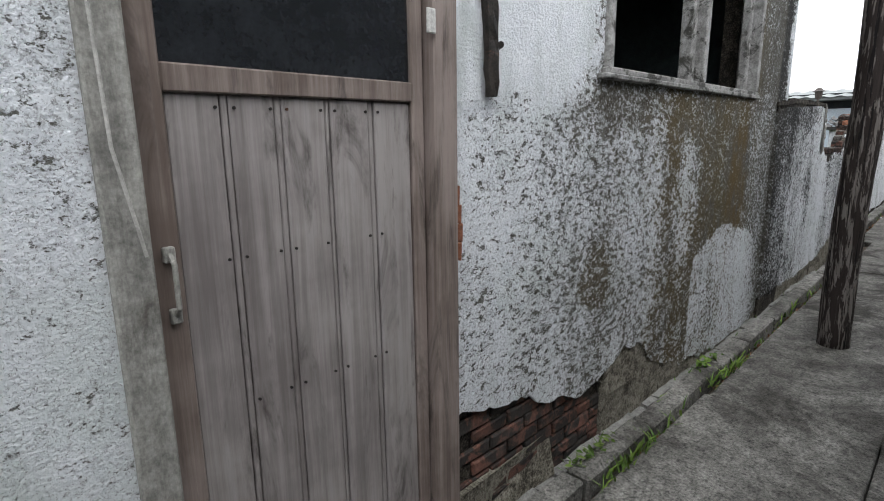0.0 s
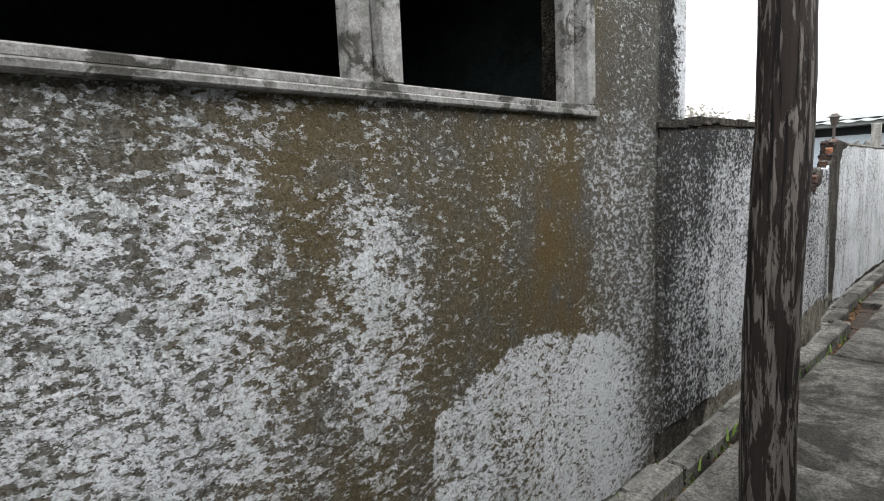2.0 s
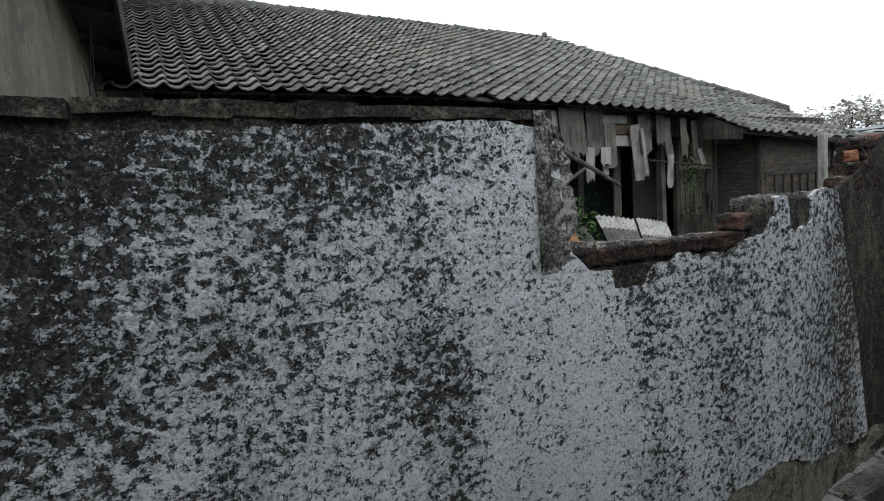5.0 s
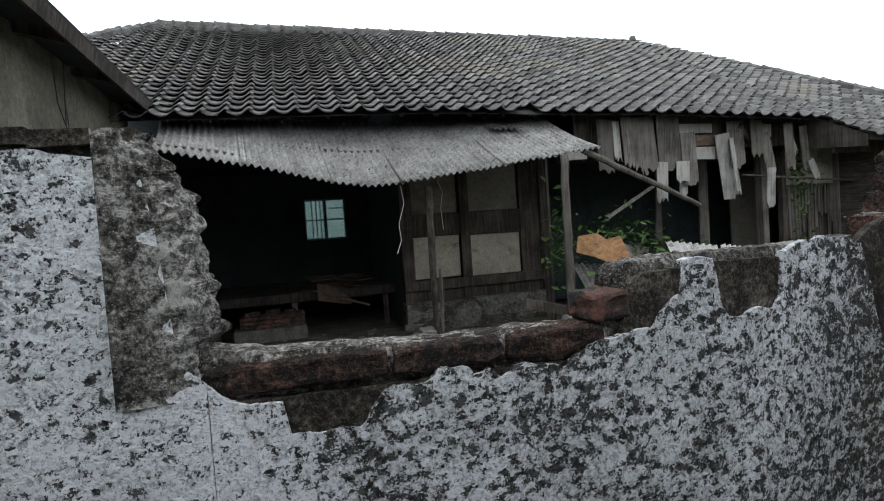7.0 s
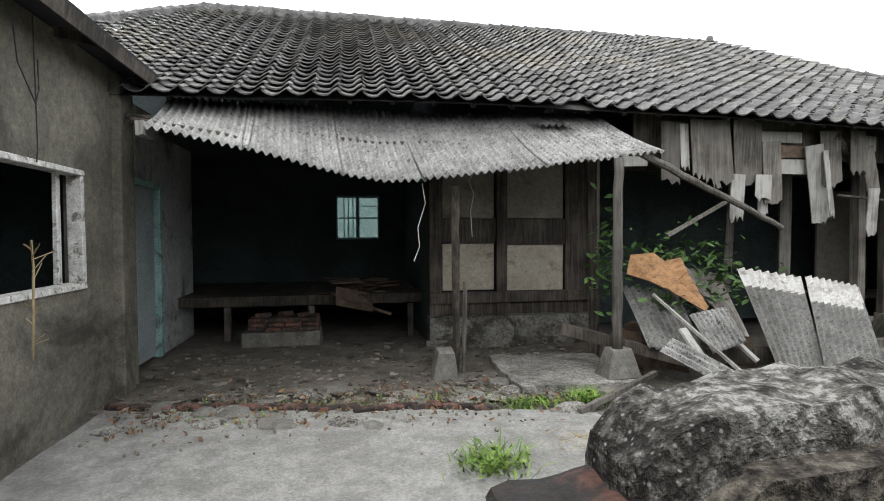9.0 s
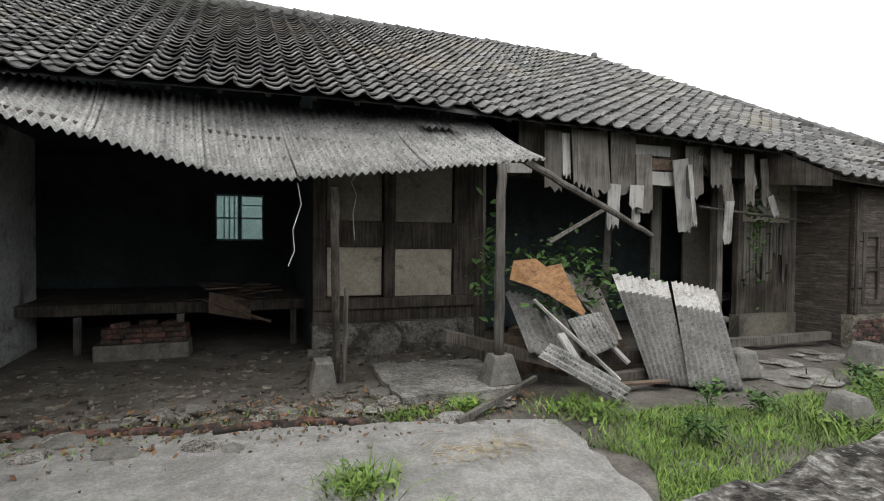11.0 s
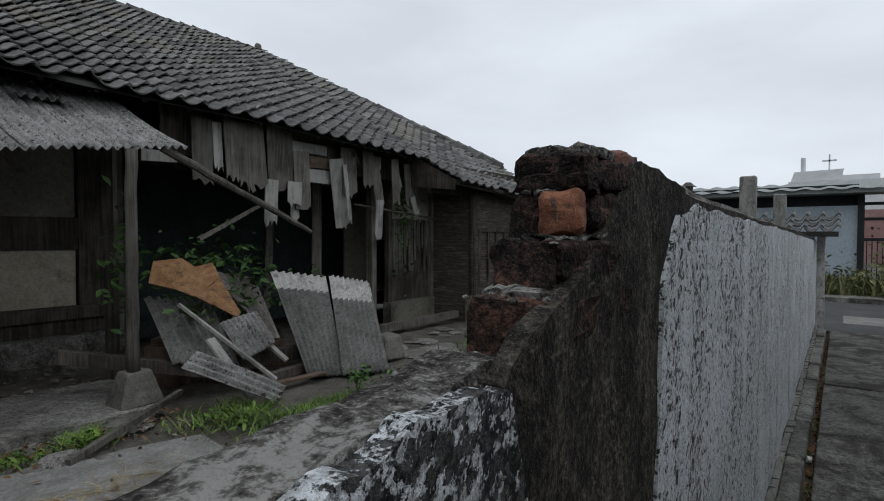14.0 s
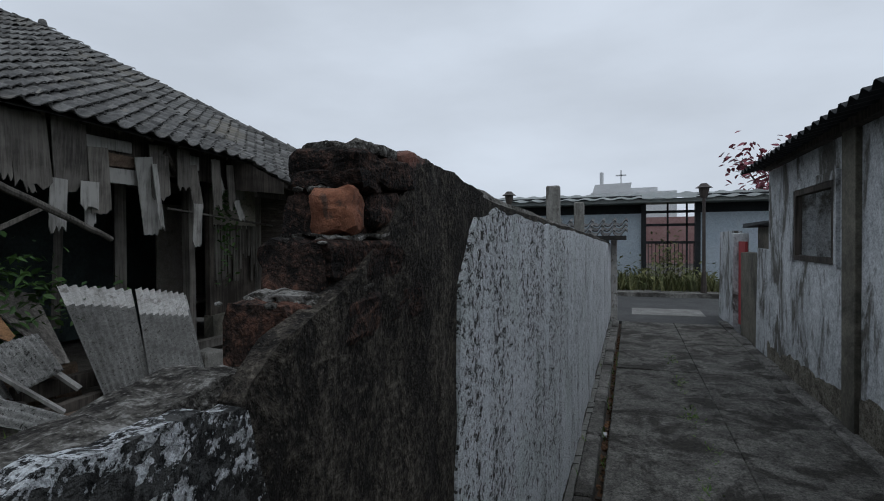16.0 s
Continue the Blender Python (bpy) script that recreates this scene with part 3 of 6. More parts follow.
# ---- the setting: ground, alley, yard ----
bm = B()
box(bm, -400, 400, -400, 400, -0.6, -0.10)
solid("ground", bm, "earth", "bare damp earth reaching the horizon", "ground", kind="structure")
alley = thing("alley_pavement", (8, 0, 0), "worn grey concrete slabs of the narrow alley", "pavement", kind="structure")
edges = [-5.0, -3.1, -1.2, 0.7, 2.9, 5.1, 7.2, 9.4, 11.3, 13.3, 15.2, 17.2, 19.4]
for xa, xb in zip(edges, edges[1:]):
    for ya, yb in ((-0.80, 0.123), (0.128, 0.93)):
        bm = B()
        sh = random.uniform(-0.03, 0.03)
        box(bm, xa + 0.003 + sh, xb - 0.003 + sh, ya, yb + (0.0 if yb < 0.5 else wy(xa) - 1.14), -0.12, random.uniform(-0.006, 0.004), 0.004, bevel=0.008)
        part("slab", bm, "concrete" if xa < 5 else "concrete_old", alley)
gut = thing("gutter_1", (8, 1.0, -0.1), "shallow gutter with dead leaves along the wall", "gutter", kind="structure")
bm = B()
xs = [-4 + 0.4 * k for k in range(60)]
for xa, xb in zip(xs, xs[1:]):
    box(bm, xa, xb, 0.9, wy(xa) + 0.03, -0.13, -0.075 + random.uniform(-0.008, 0.008))
part("gutter_bed", bm, "gutter", gut)
kerb = thing("kerb", (8, 1.05, 0), "broken pale concrete kerb strip at the foot of the wall", "kerb", kind="structure")
x = -4.0
while x < 19.0:
    ln = random.uniform(0.55, 1.15)
    bm = B()
    o = wy(x + ln / 2)
    box(bm, x + 0.01, x + ln - 0.01, o - 0.155, o - 0.035, -0.11, random.uniform(0.03, 0.06), 0.007, bevel=0.012)
    part("kerb_stone", bm, "concrete", kerb)
    x += ln
bm = B()
xs = [-4 + 0.15 * k for k in range(155)]
for xa, xb in zip(xs, xs[1:]):
    o = wy(xa)
    box(bm, xa, xb, o - 0.04, o + 0.03, -0.11, 0.02 + 0.05 * max(0, nz(xa * 1.7, 3)), 0.012)
solid("wall_footing", bm, "pad", "crumbling cement fillet where wall meets kerb", "footing", kind="structure")

# the yard behind the wall
bm = B()
nx, ny = 90, 60
grid = [[bm.verts.new((4.4 + 16.6 * i / nx, 1.32 + 7.6 * j / ny, -0.035 + 0.03 * nz(i * 0.35, j * 0.35) + 0.02 * nz(i * 1.1, j * 1.1, 4)
                       + (0.05 if 5 < 4.4 + 16.6 * i / nx < 13 and 1.32 + 7.6 * j / ny > 6.5 else 0.0))) for j in range(ny + 1)] for i in range(nx + 1)]
for i in range(nx):
    for j in range(ny):
        bm.faces.new((grid[i][j], grid[i + 1][j], grid[i + 1][j + 1], grid[i][j + 1]))
solid("yard_ground", bm, "earth", "trodden earth of the yard with grit and rubble", "ground", kind="structure", smooth=True)


def slab_shape(bm, pts, z0, z1, rag=0.04, n=9):
    ring = []
    for a, b in zip(pts, pts[1:] + pts[:1]):
        for k in range(n):
            p = Vector((*a, 0)).lerp(Vector((*b, 0)), k / n)
            ring.append((p.x + random.uniform(-rag, rag), p.y + random.uniform(-rag, rag)))
    lo = [bm.verts.new((*p, z0)) for p in ring]
    hi = [bm.verts.new((*p, z1)) for p in ring]
    bm.faces.new(hi), bm.faces.new(lo[::-1])
    for k in range(len(ring)):
        j = (k + 1) % len(ring)
        bm.faces.new((lo[k], lo[j], hi[j], hi[k]))
    return bm


solid("concrete_pad", slab_shape(B(), [(4.95, 1.4), (9.2, 1.4), (9.75, 2.8), (10.0, 3.9), (10.2, 5.2), (8.5, 5.62), (5.0, 6.25)], -0.06, 0.012),
      "pad", "pale gritty concrete pad in the yard", "pavement", kind="structure")
solid("house_apron", slab_shape(B(), [(4.9, 7.35), (6.5, 7.2), (8.1, 7.0), (8.6, 8.4), (4.9, 9.4)], -0.05, 0.045),
      "earth", "dirty cement floor under the canopy", "pavement", kind="structure")

solid("broken_slab", slab_shape(B(), [(8.95, 6.0), (10.25, 5.95), (10.35, 7.3), (9.0, 7.4)], -0.03, 0.09, 0.03), "concrete", "broken concrete slab in front of the house", "pavement", kind="structure")

# ---- house beside the alley: wall with door and window ----
def flat(v):
    return lambda x: v


def ragged(rows, amp=0.03, freq=9.0):
    return lambda x: lerp_table(x, rows) + amp * nz(x * freq, 7.7) + amp * 0.5 * nz(x * freq * 3, 1.3)


wall_a = thing("wall_front", (1, 1.2, 0), "flaking whitewashed wall of the old house, stained olive and brown", "wall", kind="structure")
base_line = ragged([(-4, 0.1), (-0.1, 0.1), (0.88, 0.57), (1.2, 0.52), (1.75, 0.33), (2.0, 0.37), (2.2, 0.46), (2.4, 0.40), (2.55, 0.27), (2.9, 0.14), (3.4, 0.05), (4.4, 0.05), (4.6, 0.1), (4.88, 0.16)], 0.035)
for xa, xb, lo, hi in ((-3.0, -0.115, base_line, flat(3.3)), (0.905, 1.84, base_line, flat(3.3)), (1.84, 4.02, base_line, flat(1.80)), (4.02, 4.90, base_line, flat(3.3)), (1.84, 4.02, flat(2.86), flat(3.3))):
    part("plaster", skin(B(), xa, xb, lo, hi, wy, 0.028, 0.03, 12), "paint", wall_a, smooth=False)
bm = B()
for xa, xb, za, zb in ((-3.0, -0.11, -0.1, 3.3), (0.90, 1.84, -0.1, 3.3), (1.84, 4.02, -0.1, 1.79), (4.02, 4.86, -0.1, 3.3), (1.84, 4.02, 2.88, 3.3), (-0.11, 0.90, 2.55, 3.3)):
    box(bm, xa, xb, 1.224, 1.42, za, zb)
part("wall_core", bm, "render_dark", wall_a)
bm = B()
for x0, z0, x1, z1 in ((2.02, 0.38, 2.36, 0.24), (0.9, 0.24, 1.55, 0.02)):
    box(bm, x0, x1, 1.2, 1.23, z1, z0, 0.02)
part("rough_render", bm, "base_stone", wall_a)
part("stone_base", skin(B(), 2.0, 4.86, flat(-0.05), lambda x: base_line(x) + 0.02, lambda x: wy(x) + 0.008, 0.025, 0.04, 6, 0.02), "base_stone", wall_a)

# front room shell, its shade painted in by the near-black colour
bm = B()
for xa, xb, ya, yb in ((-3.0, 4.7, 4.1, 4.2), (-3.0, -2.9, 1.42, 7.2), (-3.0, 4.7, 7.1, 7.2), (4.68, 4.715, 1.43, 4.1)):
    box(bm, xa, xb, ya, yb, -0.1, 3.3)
solid("room_partition", bm, "room_dark", "inner wall of the front room, its shade put into the colour", "wall", kind="structure")
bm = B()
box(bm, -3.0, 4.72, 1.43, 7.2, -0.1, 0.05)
solid("floor", bm, "room_dark", "earth floor inside the old house, coloured dark for the room's shade", "floor", kind="structure")
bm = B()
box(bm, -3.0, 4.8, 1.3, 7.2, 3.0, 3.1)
solid("ceiling", bm, "room_dark", "board ceiling of the old house, coloured dark for the room's shade", "ceiling", kind="structure")

door = thing("door_1", (0.38, 1.22, 0.1), "closed weathered grey-brown plank door with glazed upper half", "door", kind="structure")
for nm, q in (("jamb", (0.80, 0.905, 1.17, 1.30, 0, 2.55)), ("lintel", (-0.035, 0.80, 1.18, 1.30, 2.45, 2.55)), ("threshold", (-0.035, 0.80, 1.17, 1.32, -0.08, 0.06))):
    part(nm, box(B(), *q, jog=0.004, bevel=0.006), "door_frame", door)
part("jamb", box(B(), -0.115, -0.035, 1.172, 1.30, 0, 2.55, 0.004, bevel=0.006), "post_grey", door, "grey peeling door post")
leaf = part("door_leaf", box(B(), -0.03, 0.795, 1.238, 1.25, 0.07, 1.7), "door_frame", door)
for nm, q in (("stile", (-0.03, 0.035, 1.215, 1.25, 0.07, 2.44)), ("stile", (0.745, 0.795, 1.215, 1.25, 0.07, 2.44)), ("rail", (0.035, 0.745, 1.213, 1.25, 1.665, 1.725)), ("rail", (0.035, 0.745, 1.215, 1.25, 2.38, 2.44))):
    part(nm, box(B(), *q, jog=0.002, bevel=0.004), "door_frame", leaf)
bx = [0.037, 0.161, 0.180, 0.296, 0.315, 0.441, 0.457, 0.585, 0.606, 0.744]
for xa, xb in zip(bx, bx[1:]):
    part("board", box(B(), xa + 0.0016, xb - 0.0016, 1.2245 + random.uniform(0, 0.002) + (0.003 if xb - xa < 0.05 else 0.0), 1.24, 0.075, 1.664, 0.0012, bevel=0.003), "door", leaf)
for x in (0.17, 0.306, 0.449, 0.596):
    for z in (1.655, 1.30, 0.92):
        for side_x in (-0.022, 0.022):
            if random.random() < 0.85 and 0.05 < x + side_x < 0.735:
                part("nail", rod(B(), [(x + side_x, 1.2255, z - 0.02), (x + side_x, 1.2205, z - 0.02)], 0.004, seg=6), "iron", leaf)
part("pane", box(B(), 0.035, 0.745, 1.228, 1.233, 1.725, 2.38), "dark_glass", leaf, "dusty dark glass pane")
bm = B()
box(bm, -0.005, 0.02, 1.198, 1.215, 1.30, 1.335, bevel=0.003)
box(bm, -0.005, 0.02, 1.198, 1.215, 1.16, 1.195, bevel=0.003)
rod(bm, [(0.008, 1.2, 1.32), (0.008, 1.18, 1.30), (0.008, 1.18, 1.2), (0.008, 1.2, 1.18)], 0.006, seg=6)
part("handle", bm, "post_grey", leaf, "pale weathered metal pull handle")
part("hinge", box(B(), 0.765, 0.80, 1.16, 1.17, 1.86, 1.93, bevel=0.003), "white_frame", door, "pale painted hinge")
bm = B()
rod(bm, [(-0.10, 1.155, 2.4), (-0.095, 1.156, 1.8), (-0.09, 1.15, 1.55), (-0.06, 1.152, 1.38), (-0.05, 1.16, 1.33)], 0.004, seg=5)
solid("loose_cable", bm, "white_cable", "thin pale cable hanging down beside the door frame", "cable")
bm = B()
rod(bm, line((1.06, 1.165, 1.69), (1.04, 1.165, 3.2), 34, 0.003), 0.025, 0.025, 9, 0.2)
rod(bm, [(1.09, 1.15, 1.86), (1.11, 1.17, 1.86)], 0.012, seg=6)
solid("drain_pipe", bm, "iron", "black rusted stub of a drain pipe on the wall", "pipe")

win = thing("window_1", (2.9, 1.2, 1.8), "wide window with peeling grey wooden frames and no glass", "window", kind="structure")
for nm, q in (("sill", (1.80, 4.03, 1.137, 1.30, 1.798, 1.824)), ("sill", (1.83, 4.02, 1.147, 1.30, 1.825, 1.85)), ("head", (1.84, 4.02, 1.16, 1.29, 2.80, 2.86)),
              ("jamb", (1.84, 1.895, 1.16, 1.29, 1.85, 2.80)), ("jamb", (3.965, 4.02, 1.15, 1.29, 1.85, 2.80)),
              ("mullion", (2.93, 3.0, 1.15, 1.29, 1.85, 2.80))):
    part(nm, box(B(), *q, jog=0.003, bevel=0.005), "sill_wood", win)
for nm, q in (("sash", (2.85, 2.925, 1.20, 1.26, 1.852, 2.8)), ("sash", (3.89, 3.962, 1.21, 1.26, 1.852, 2.8)), ("sash", (1.90, 2.845, 1.25, 1.28, 1.852, 1.87)), ("sash", (3.01, 3.885, 1.25, 1.28, 1.852, 1.87))):
    part(nm, box(B(), *q, jog=0.003, bevel=0.004), "sill_wood", win)

# side wall of the same house, towards the yard
side = thing("wall_side", (4.87, 4, 0), "olive grey cement-rendered side wall, damp at the foot", "wall", kind="structure")
bm = B()
for ya, yb, za, zb in ((1.42, 4.48, -0.1, 3.35), (6.26, 7.25, -0.1, 3.35), (4.48, 6.26, -0.1, 1.16), (4.48, 6.26, 2.22, 3.35)):
    box(bm, 4.72, 4.87, ya, yb, za, zb)
box(bm, 3.2, 4.70, 7.12, 7.25, -0.1, 3.35)
part("side_render", bm, "render_grey", side)
part("corner_pier", box(B(), 4.70, 4.96, 6.92, 7.27, -0.1, 3.3, 0.01, bevel=0.01), "render_grey", side)
part("front_return", box(B(), 4.60, 4.885, 1.20, 1.425, -0.1, 3.34, 0.006), "render_dark", side)
win2 = thing("window_2", (4.87, 5.3, 1.17), "open window hole with chipped white wooden frame", "window", kind="structure")
for nm, q in (("sill", (4.74, 4.90, 4.46, 6.28, 1.15, 1.20)), ("head", (4.76, 4.89, 4.46, 6.28, 2.17, 2.23)), ("jamb", (4.76, 4.89, 4.46, 4.52, 1.20, 2.17)), ("jamb", (4.76, 4.89, 6.22, 6.28, 1.20, 2.17)), ("mullion", (4.74, 4.78, 6.02, 6.10, 1.20, 2.17))):
    part(nm, box(B(), *q, jog=0.006, bevel=0.006), "white_frame", win2)
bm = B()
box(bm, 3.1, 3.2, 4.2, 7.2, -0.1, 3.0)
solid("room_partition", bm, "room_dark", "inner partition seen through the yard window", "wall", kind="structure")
roof_a = thing("roof_1", (2, 4, 3.3), "low roof of the old house with dark projecting eaves", "roof", kind="structure")
m = Matrix.Rotation(radians(12), 4, "Y")
bm = B()
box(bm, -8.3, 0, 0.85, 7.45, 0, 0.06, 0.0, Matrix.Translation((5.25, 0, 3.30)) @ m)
# the near-black puts the shade below the eaves into the sheet's colour
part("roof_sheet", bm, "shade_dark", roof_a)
for y in (1.2, 2.4, 3.6, 4.8, 5.9, 7.1):
    part("rafter", box(B(), -1.2, -0.03, y - 0.04, y + 0.04, -0.09, -0.002, 0.003, Matrix.Translation((5.25, 0, 3.30)) @ m), "dark_wood", roof_a)
part("fascia", box(B(), -0.02, 0.01, 0.85, 7.45, -0.09, 0.03, 0.004, Matrix.Translation((5.25, 0, 3.30)) @ m), "dark_wood", roof_a)

# ---- the long broken wall ----
TH = 0.118
wall_b = thing("wall_alley", (9, 1.2, 0), "broken whitewashed brick wall between alley and yard", "wall", kind="structure")
top1 = ragged([(4.8, 1.845), (6.3, 1.85), (6.53, 1.85)], 0.008, 5)
white_top = ragged([(4.58, 1.73), (4.88, 1.77), (5.5, 1.79), (6.2, 1.82), (6.47, 1.80), (6.495, 1.64), (6.505, 1.42), (6.545, 1.38), (6.56, 1.36), (6.59, 1.328), (6.69, 1.318), (6.70, 1.25), (6.84, 1.242), (6.86, 1.285), (6.89, 1.322), (6.98, 1.32),
                    (7.0, 1.347), (7.056, 1.348), (7.075, 1.316), (7.112, 1.332), (7.135, 1.309), (7.19, 1.33), (7.28, 1.312), (7.304, 1.33), (7.34, 1.354), (7.44, 1.367), (7.51, 1.372), (7.53, 1.408), (7.597, 1.445), (7.602, 1.52),
                    (7.66, 1.527), (7.695, 1.51), (7.703, 1.415), (7.73, 1.369), (7.76, 1.36), (7.845, 1.385), (7.9, 1.364), (7.93, 1.40), (7.937, 1.51), (8.04, 1.53), (8.13, 1.535), (8.2, 1.528), (8.30, 1.508), (8.315, 1.44), (8.33, 1.41),
                    (8.40, 1.15), (8.44, 1.05), (8.52, 0.75), (8.6, 0.45), (8.66, 0.2)], 0.009, 22)


def lap(x):
    """The yard wall starts a little proud of the house wall."""
    return wy(x) - lerp_table(x, [(4.58, 0.026), (4.9, 0.024), (5.6, 0.0)])


low_b = ragged([(4.58, 0.18), (4.88, 0.17), (5.4, 0.16), (6.0, 0.12), (6.8, 0.2), (7.2, 0.32), (7.6, 0.36), (8.0, 0.25), (8.6, 0.15)], 0.04, 6)
part("plaster", skin(B(), 4.585, 6.5545, low_b, white_top, lap, 0.034, 0.022, 12, 0.006), "paint", wall_b)
part("plaster", skin(B(), 6.556, 8.66, low_b, white_top, wy, 0.022, 0.012, 12, 0.006), "paint", wall_b)
part("plaster", skin(B(), 9.05, 19.2, ragged([(9, 0.05), (19, 0.12)], 0.05, 4), ragged([(9.05, 1.05), (9.07, 1.5), (9.12, 1.56), (9.24, 1.70), (9.5, 1.735), (10.6, 1.72), (12.3, 1.70), (14, 1.66), (19.3, 1.56)], 0.012, 7), wy, 0.02, 0.05, 14, 0.006), "paint", wall_b)
cs = ragged([(8.55, 1.3), (9.05, 1.74), (9.3, 1.76)], 0.0)
part("undercoat", skin(B(), 4.59, 6.50, flat(0.0), ragged([(4.58, 1.80), (4.9, 1.82), (6.45, 1.83), (6.50, 1.79)], 0.008, 6), lambda x: lap(x) + 0.014, 0.02, 0.05, 8, 0.006), "render_dark", wall_b)
part("undercoat", skin(B(), 6.56, 8.30, flat(0.0), ragged([(6.56, 1.325), (7.42, 1.325), (7.44, 1.42), (7.47, 1.50), (8.30, 1.50)], 0.008, 9), lambda x: wy(x) + lerp_table(x, [(8.0, 0.012), (8.3, 0.008)]), 0.02, 0.03, 10, 0.008), "render_dark", wall_b)
part("undercoat", skin(B(), 8.30, 9.34, flat(0.0), ragged([(8.30, 1.51), (8.353, 1.55), (8.45, 1.575), (8.54, 1.60), (8.63, 1.645), (8.70, 1.70), (8.78, 1.755), (8.86, 1.79), (9.08, 1.797), (9.4, 1.765)], 0.006, 12), lambda x: wy(x) + 0.008, 0.024, 0.02, 16, 0.014), "render_dark", wall_b)
part("undercoat", skin(B(), 9.34, 19.2, flat(0.0), ragged([(9.3, 1.76), (14, 1.70), (19.2, 1.58)], 0.01, 5), lambda x: wy(x) + 0.012, 0.02, 0.2, 8), "render_dark", wall_b)


def core(x0, x1, top, name="wall_core", mat="mortar", step=0.06):
    """The body of the wall, with a worn, lumpy top."""
    bm = B()
    n = round((x1 - x0) / step)
    cols = []
    for k in range(n + 1):
        x = x0 + (x1 - x0) * k / n
        y0, t = wy(x) + 0.03, top(x)
        ring = [(y0, -0.1), (y0, t - 0.02)]
        for j in range(5):
            v = j / 4
            ring.append((y0 + 0.008 + (TH - 0.046) * v, t + 0.007 * nz(x * 17, v * 3, 3) + 0.006 * nz(x * 50, v * 9, 1)))
        ring += [(y0 + TH - 0.03, t - 0.02), (y0 + TH - 0.03, -0.1)]
        cols.append([bm.verts.new((x, *p)) for p in ring])
    for a, b in zip(cols, cols[1:]):
        for j in range(len(a) - 1):
            bm.faces.new((a[j], b[j], b[j + 1], a[j + 1]))
    bm.faces.new(cols[0]), bm.faces.new(cols[-1][::-1])
    return part(name, bm, mat, wall_b)


core(4.885, 6.46, top1)
core(6.50, 7.43, ragged([(6.5, 1.425), (6.7, 1.412), (6.9, 1.402), (7.43, 1.39)], 0.006, 8), "wall_core", "rough_end", 0.02)
core(7.43, 8.36, ragged([(7.43, 1.49), (7.46, 1.520), (7.6, 1.530), (7.95, 1.522), (8.4, 1.522)], 0.006, 8), "wall_core", "rough_end", 0.02)
core(8.36, 9.34, ragged([(8.36, 1.5), (8.45, 1.515), (8.52, 1.575), (8.6, 1.64), (8.70, 1.72), (8.75, 1.76), (8.85, 1.80), (8.95, 1.81), (9.08, 1.805), (9.34, 1.788)], 0.006, 8), "wall_core", "render_dark", 0.02)
core(8.415, 8.80, lambda x: lerp_table(x, [(8.415, 1.58), (8.484, 1.58), (8.49, 1.646), (8.535, 1.646), (8.54, 1.71), (8.56, 1.71), (8.58, 1.755), (8.66, 1.765), (8.76, 1.76), (8.8, 1.755)]) - 0.004, "step_core", "brick_dark", 0.01)
core(9.34, 19.2, ragged([(9.3, 1.785), (14, 1.71), (19.2, 1.6)], 0.01, 3), step=0.15)
# coping of the first stretch
bm = B()
xs = [4.575 + 0.157 * k for k in range(13)]
for xa, xb in zip(xs, xs[1:]):
    zt = lerp_table(xa, [(4.5, 1.80), (4.9, 1.835), (5.2, 1.855)])
    box(bm, xa, xb + 0.003, lap(xa) + 0.002, wy(xa) + TH + 0.01, zt - 0.035, zt, 0.007)
part("coping", bm, "render_dark", wall_b)
# broken end of the first stretch
bm = B()
cols = []
for k in range(97):
    z = 1.34 + 0.51 * k / 96
    reach = lerp_table(z, [(0.3, 6.55), (1.36, 6.545), (1.42, 6.55), (1.50, 6.575), (1.62, 6.555), (1.75, 6.525), (1.85, 6.47)])
    row = []
    for j in range(9):
        y = wy(6.5) - 0.002 + (TH + 0.014) * j / 8
        edge = 0.02 if j in (0, 8) else 0.0
        row.append(bm.verts.new((reach - edge + 0.035 * nz(y * 18, z * 11, 1) + 0.026 * nz(y * 50, z * 38, 6), y + 0.008 * nz(z * 30, j, 3), z)))
    row = [bm.verts.new((6.40, wy(6.45) - 0.002, z))] + row + [bm.verts.new((6.43, wy(6.5) + TH + 0.012, z))]
    cols.append(row)
for a, b in zip(cols, cols[1:]):
    for j in range(10):
        bm.faces.new((a[j], a[j + 1], b[j + 1], b[j]))
bm.faces.new(cols[-1])
part("broken_end", bm, "broken_dark", wall_b)
part("stone_base", skin(B(), 4.90, 9.0, flat(-0.05), lambda x: low_b(x) + 0.02, lambda x: wy(x) + 0.004, 0.02, 0.04, 6, 0.02), "base_stone", wall_b)


def brick_mesh(name, w, d, h, mat, jog=0.006, bevel=0.006):
    bm = B()
    box(bm, -w / 2, w / 2, -d / 2, d / 2, 0, h, jog, bevel=bevel)
    return mesh_of(name, bm, mat)


kinds = [brick_mesh("brick", 0.215, 0.105, 0.058, "brick") for _ in range(4)]


def worn_brick(w, d, h, mat, seed, wear=0.006):
    """A brick with rounded, chipped faces."""
    bm = box(B(), -w / 2, w / 2, -d / 2, d / 2, 0, h)
    bmesh.ops.subdivide_edges(bm, edges=bm.edges[:], cuts=5, use_grid_fill=True)
    for v in bm.verts:
        q = Vector((v.co.x / w * 2, v.co.y / d * 2, v.co.z / h * 2 - 1))
        soft = sum(c ** 6 for c in q)
        v.co -= Vector((q.x, q.y, q.z)) * 0.004 * max(0.0, soft - 1)
        v.co += Vector((nz(v.co.x * 40, v.co.y * 40, v.co.z * 40 + seed * 9), nz(v.co.y * 40, v.co.z * 40, v.co.x * 40 + seed * 5), nz(v.co.z * 40, v.co.x * 40, v.co.y * 40 + seed * 3))) * wear
    return mesh_of("brick", bm, mat)


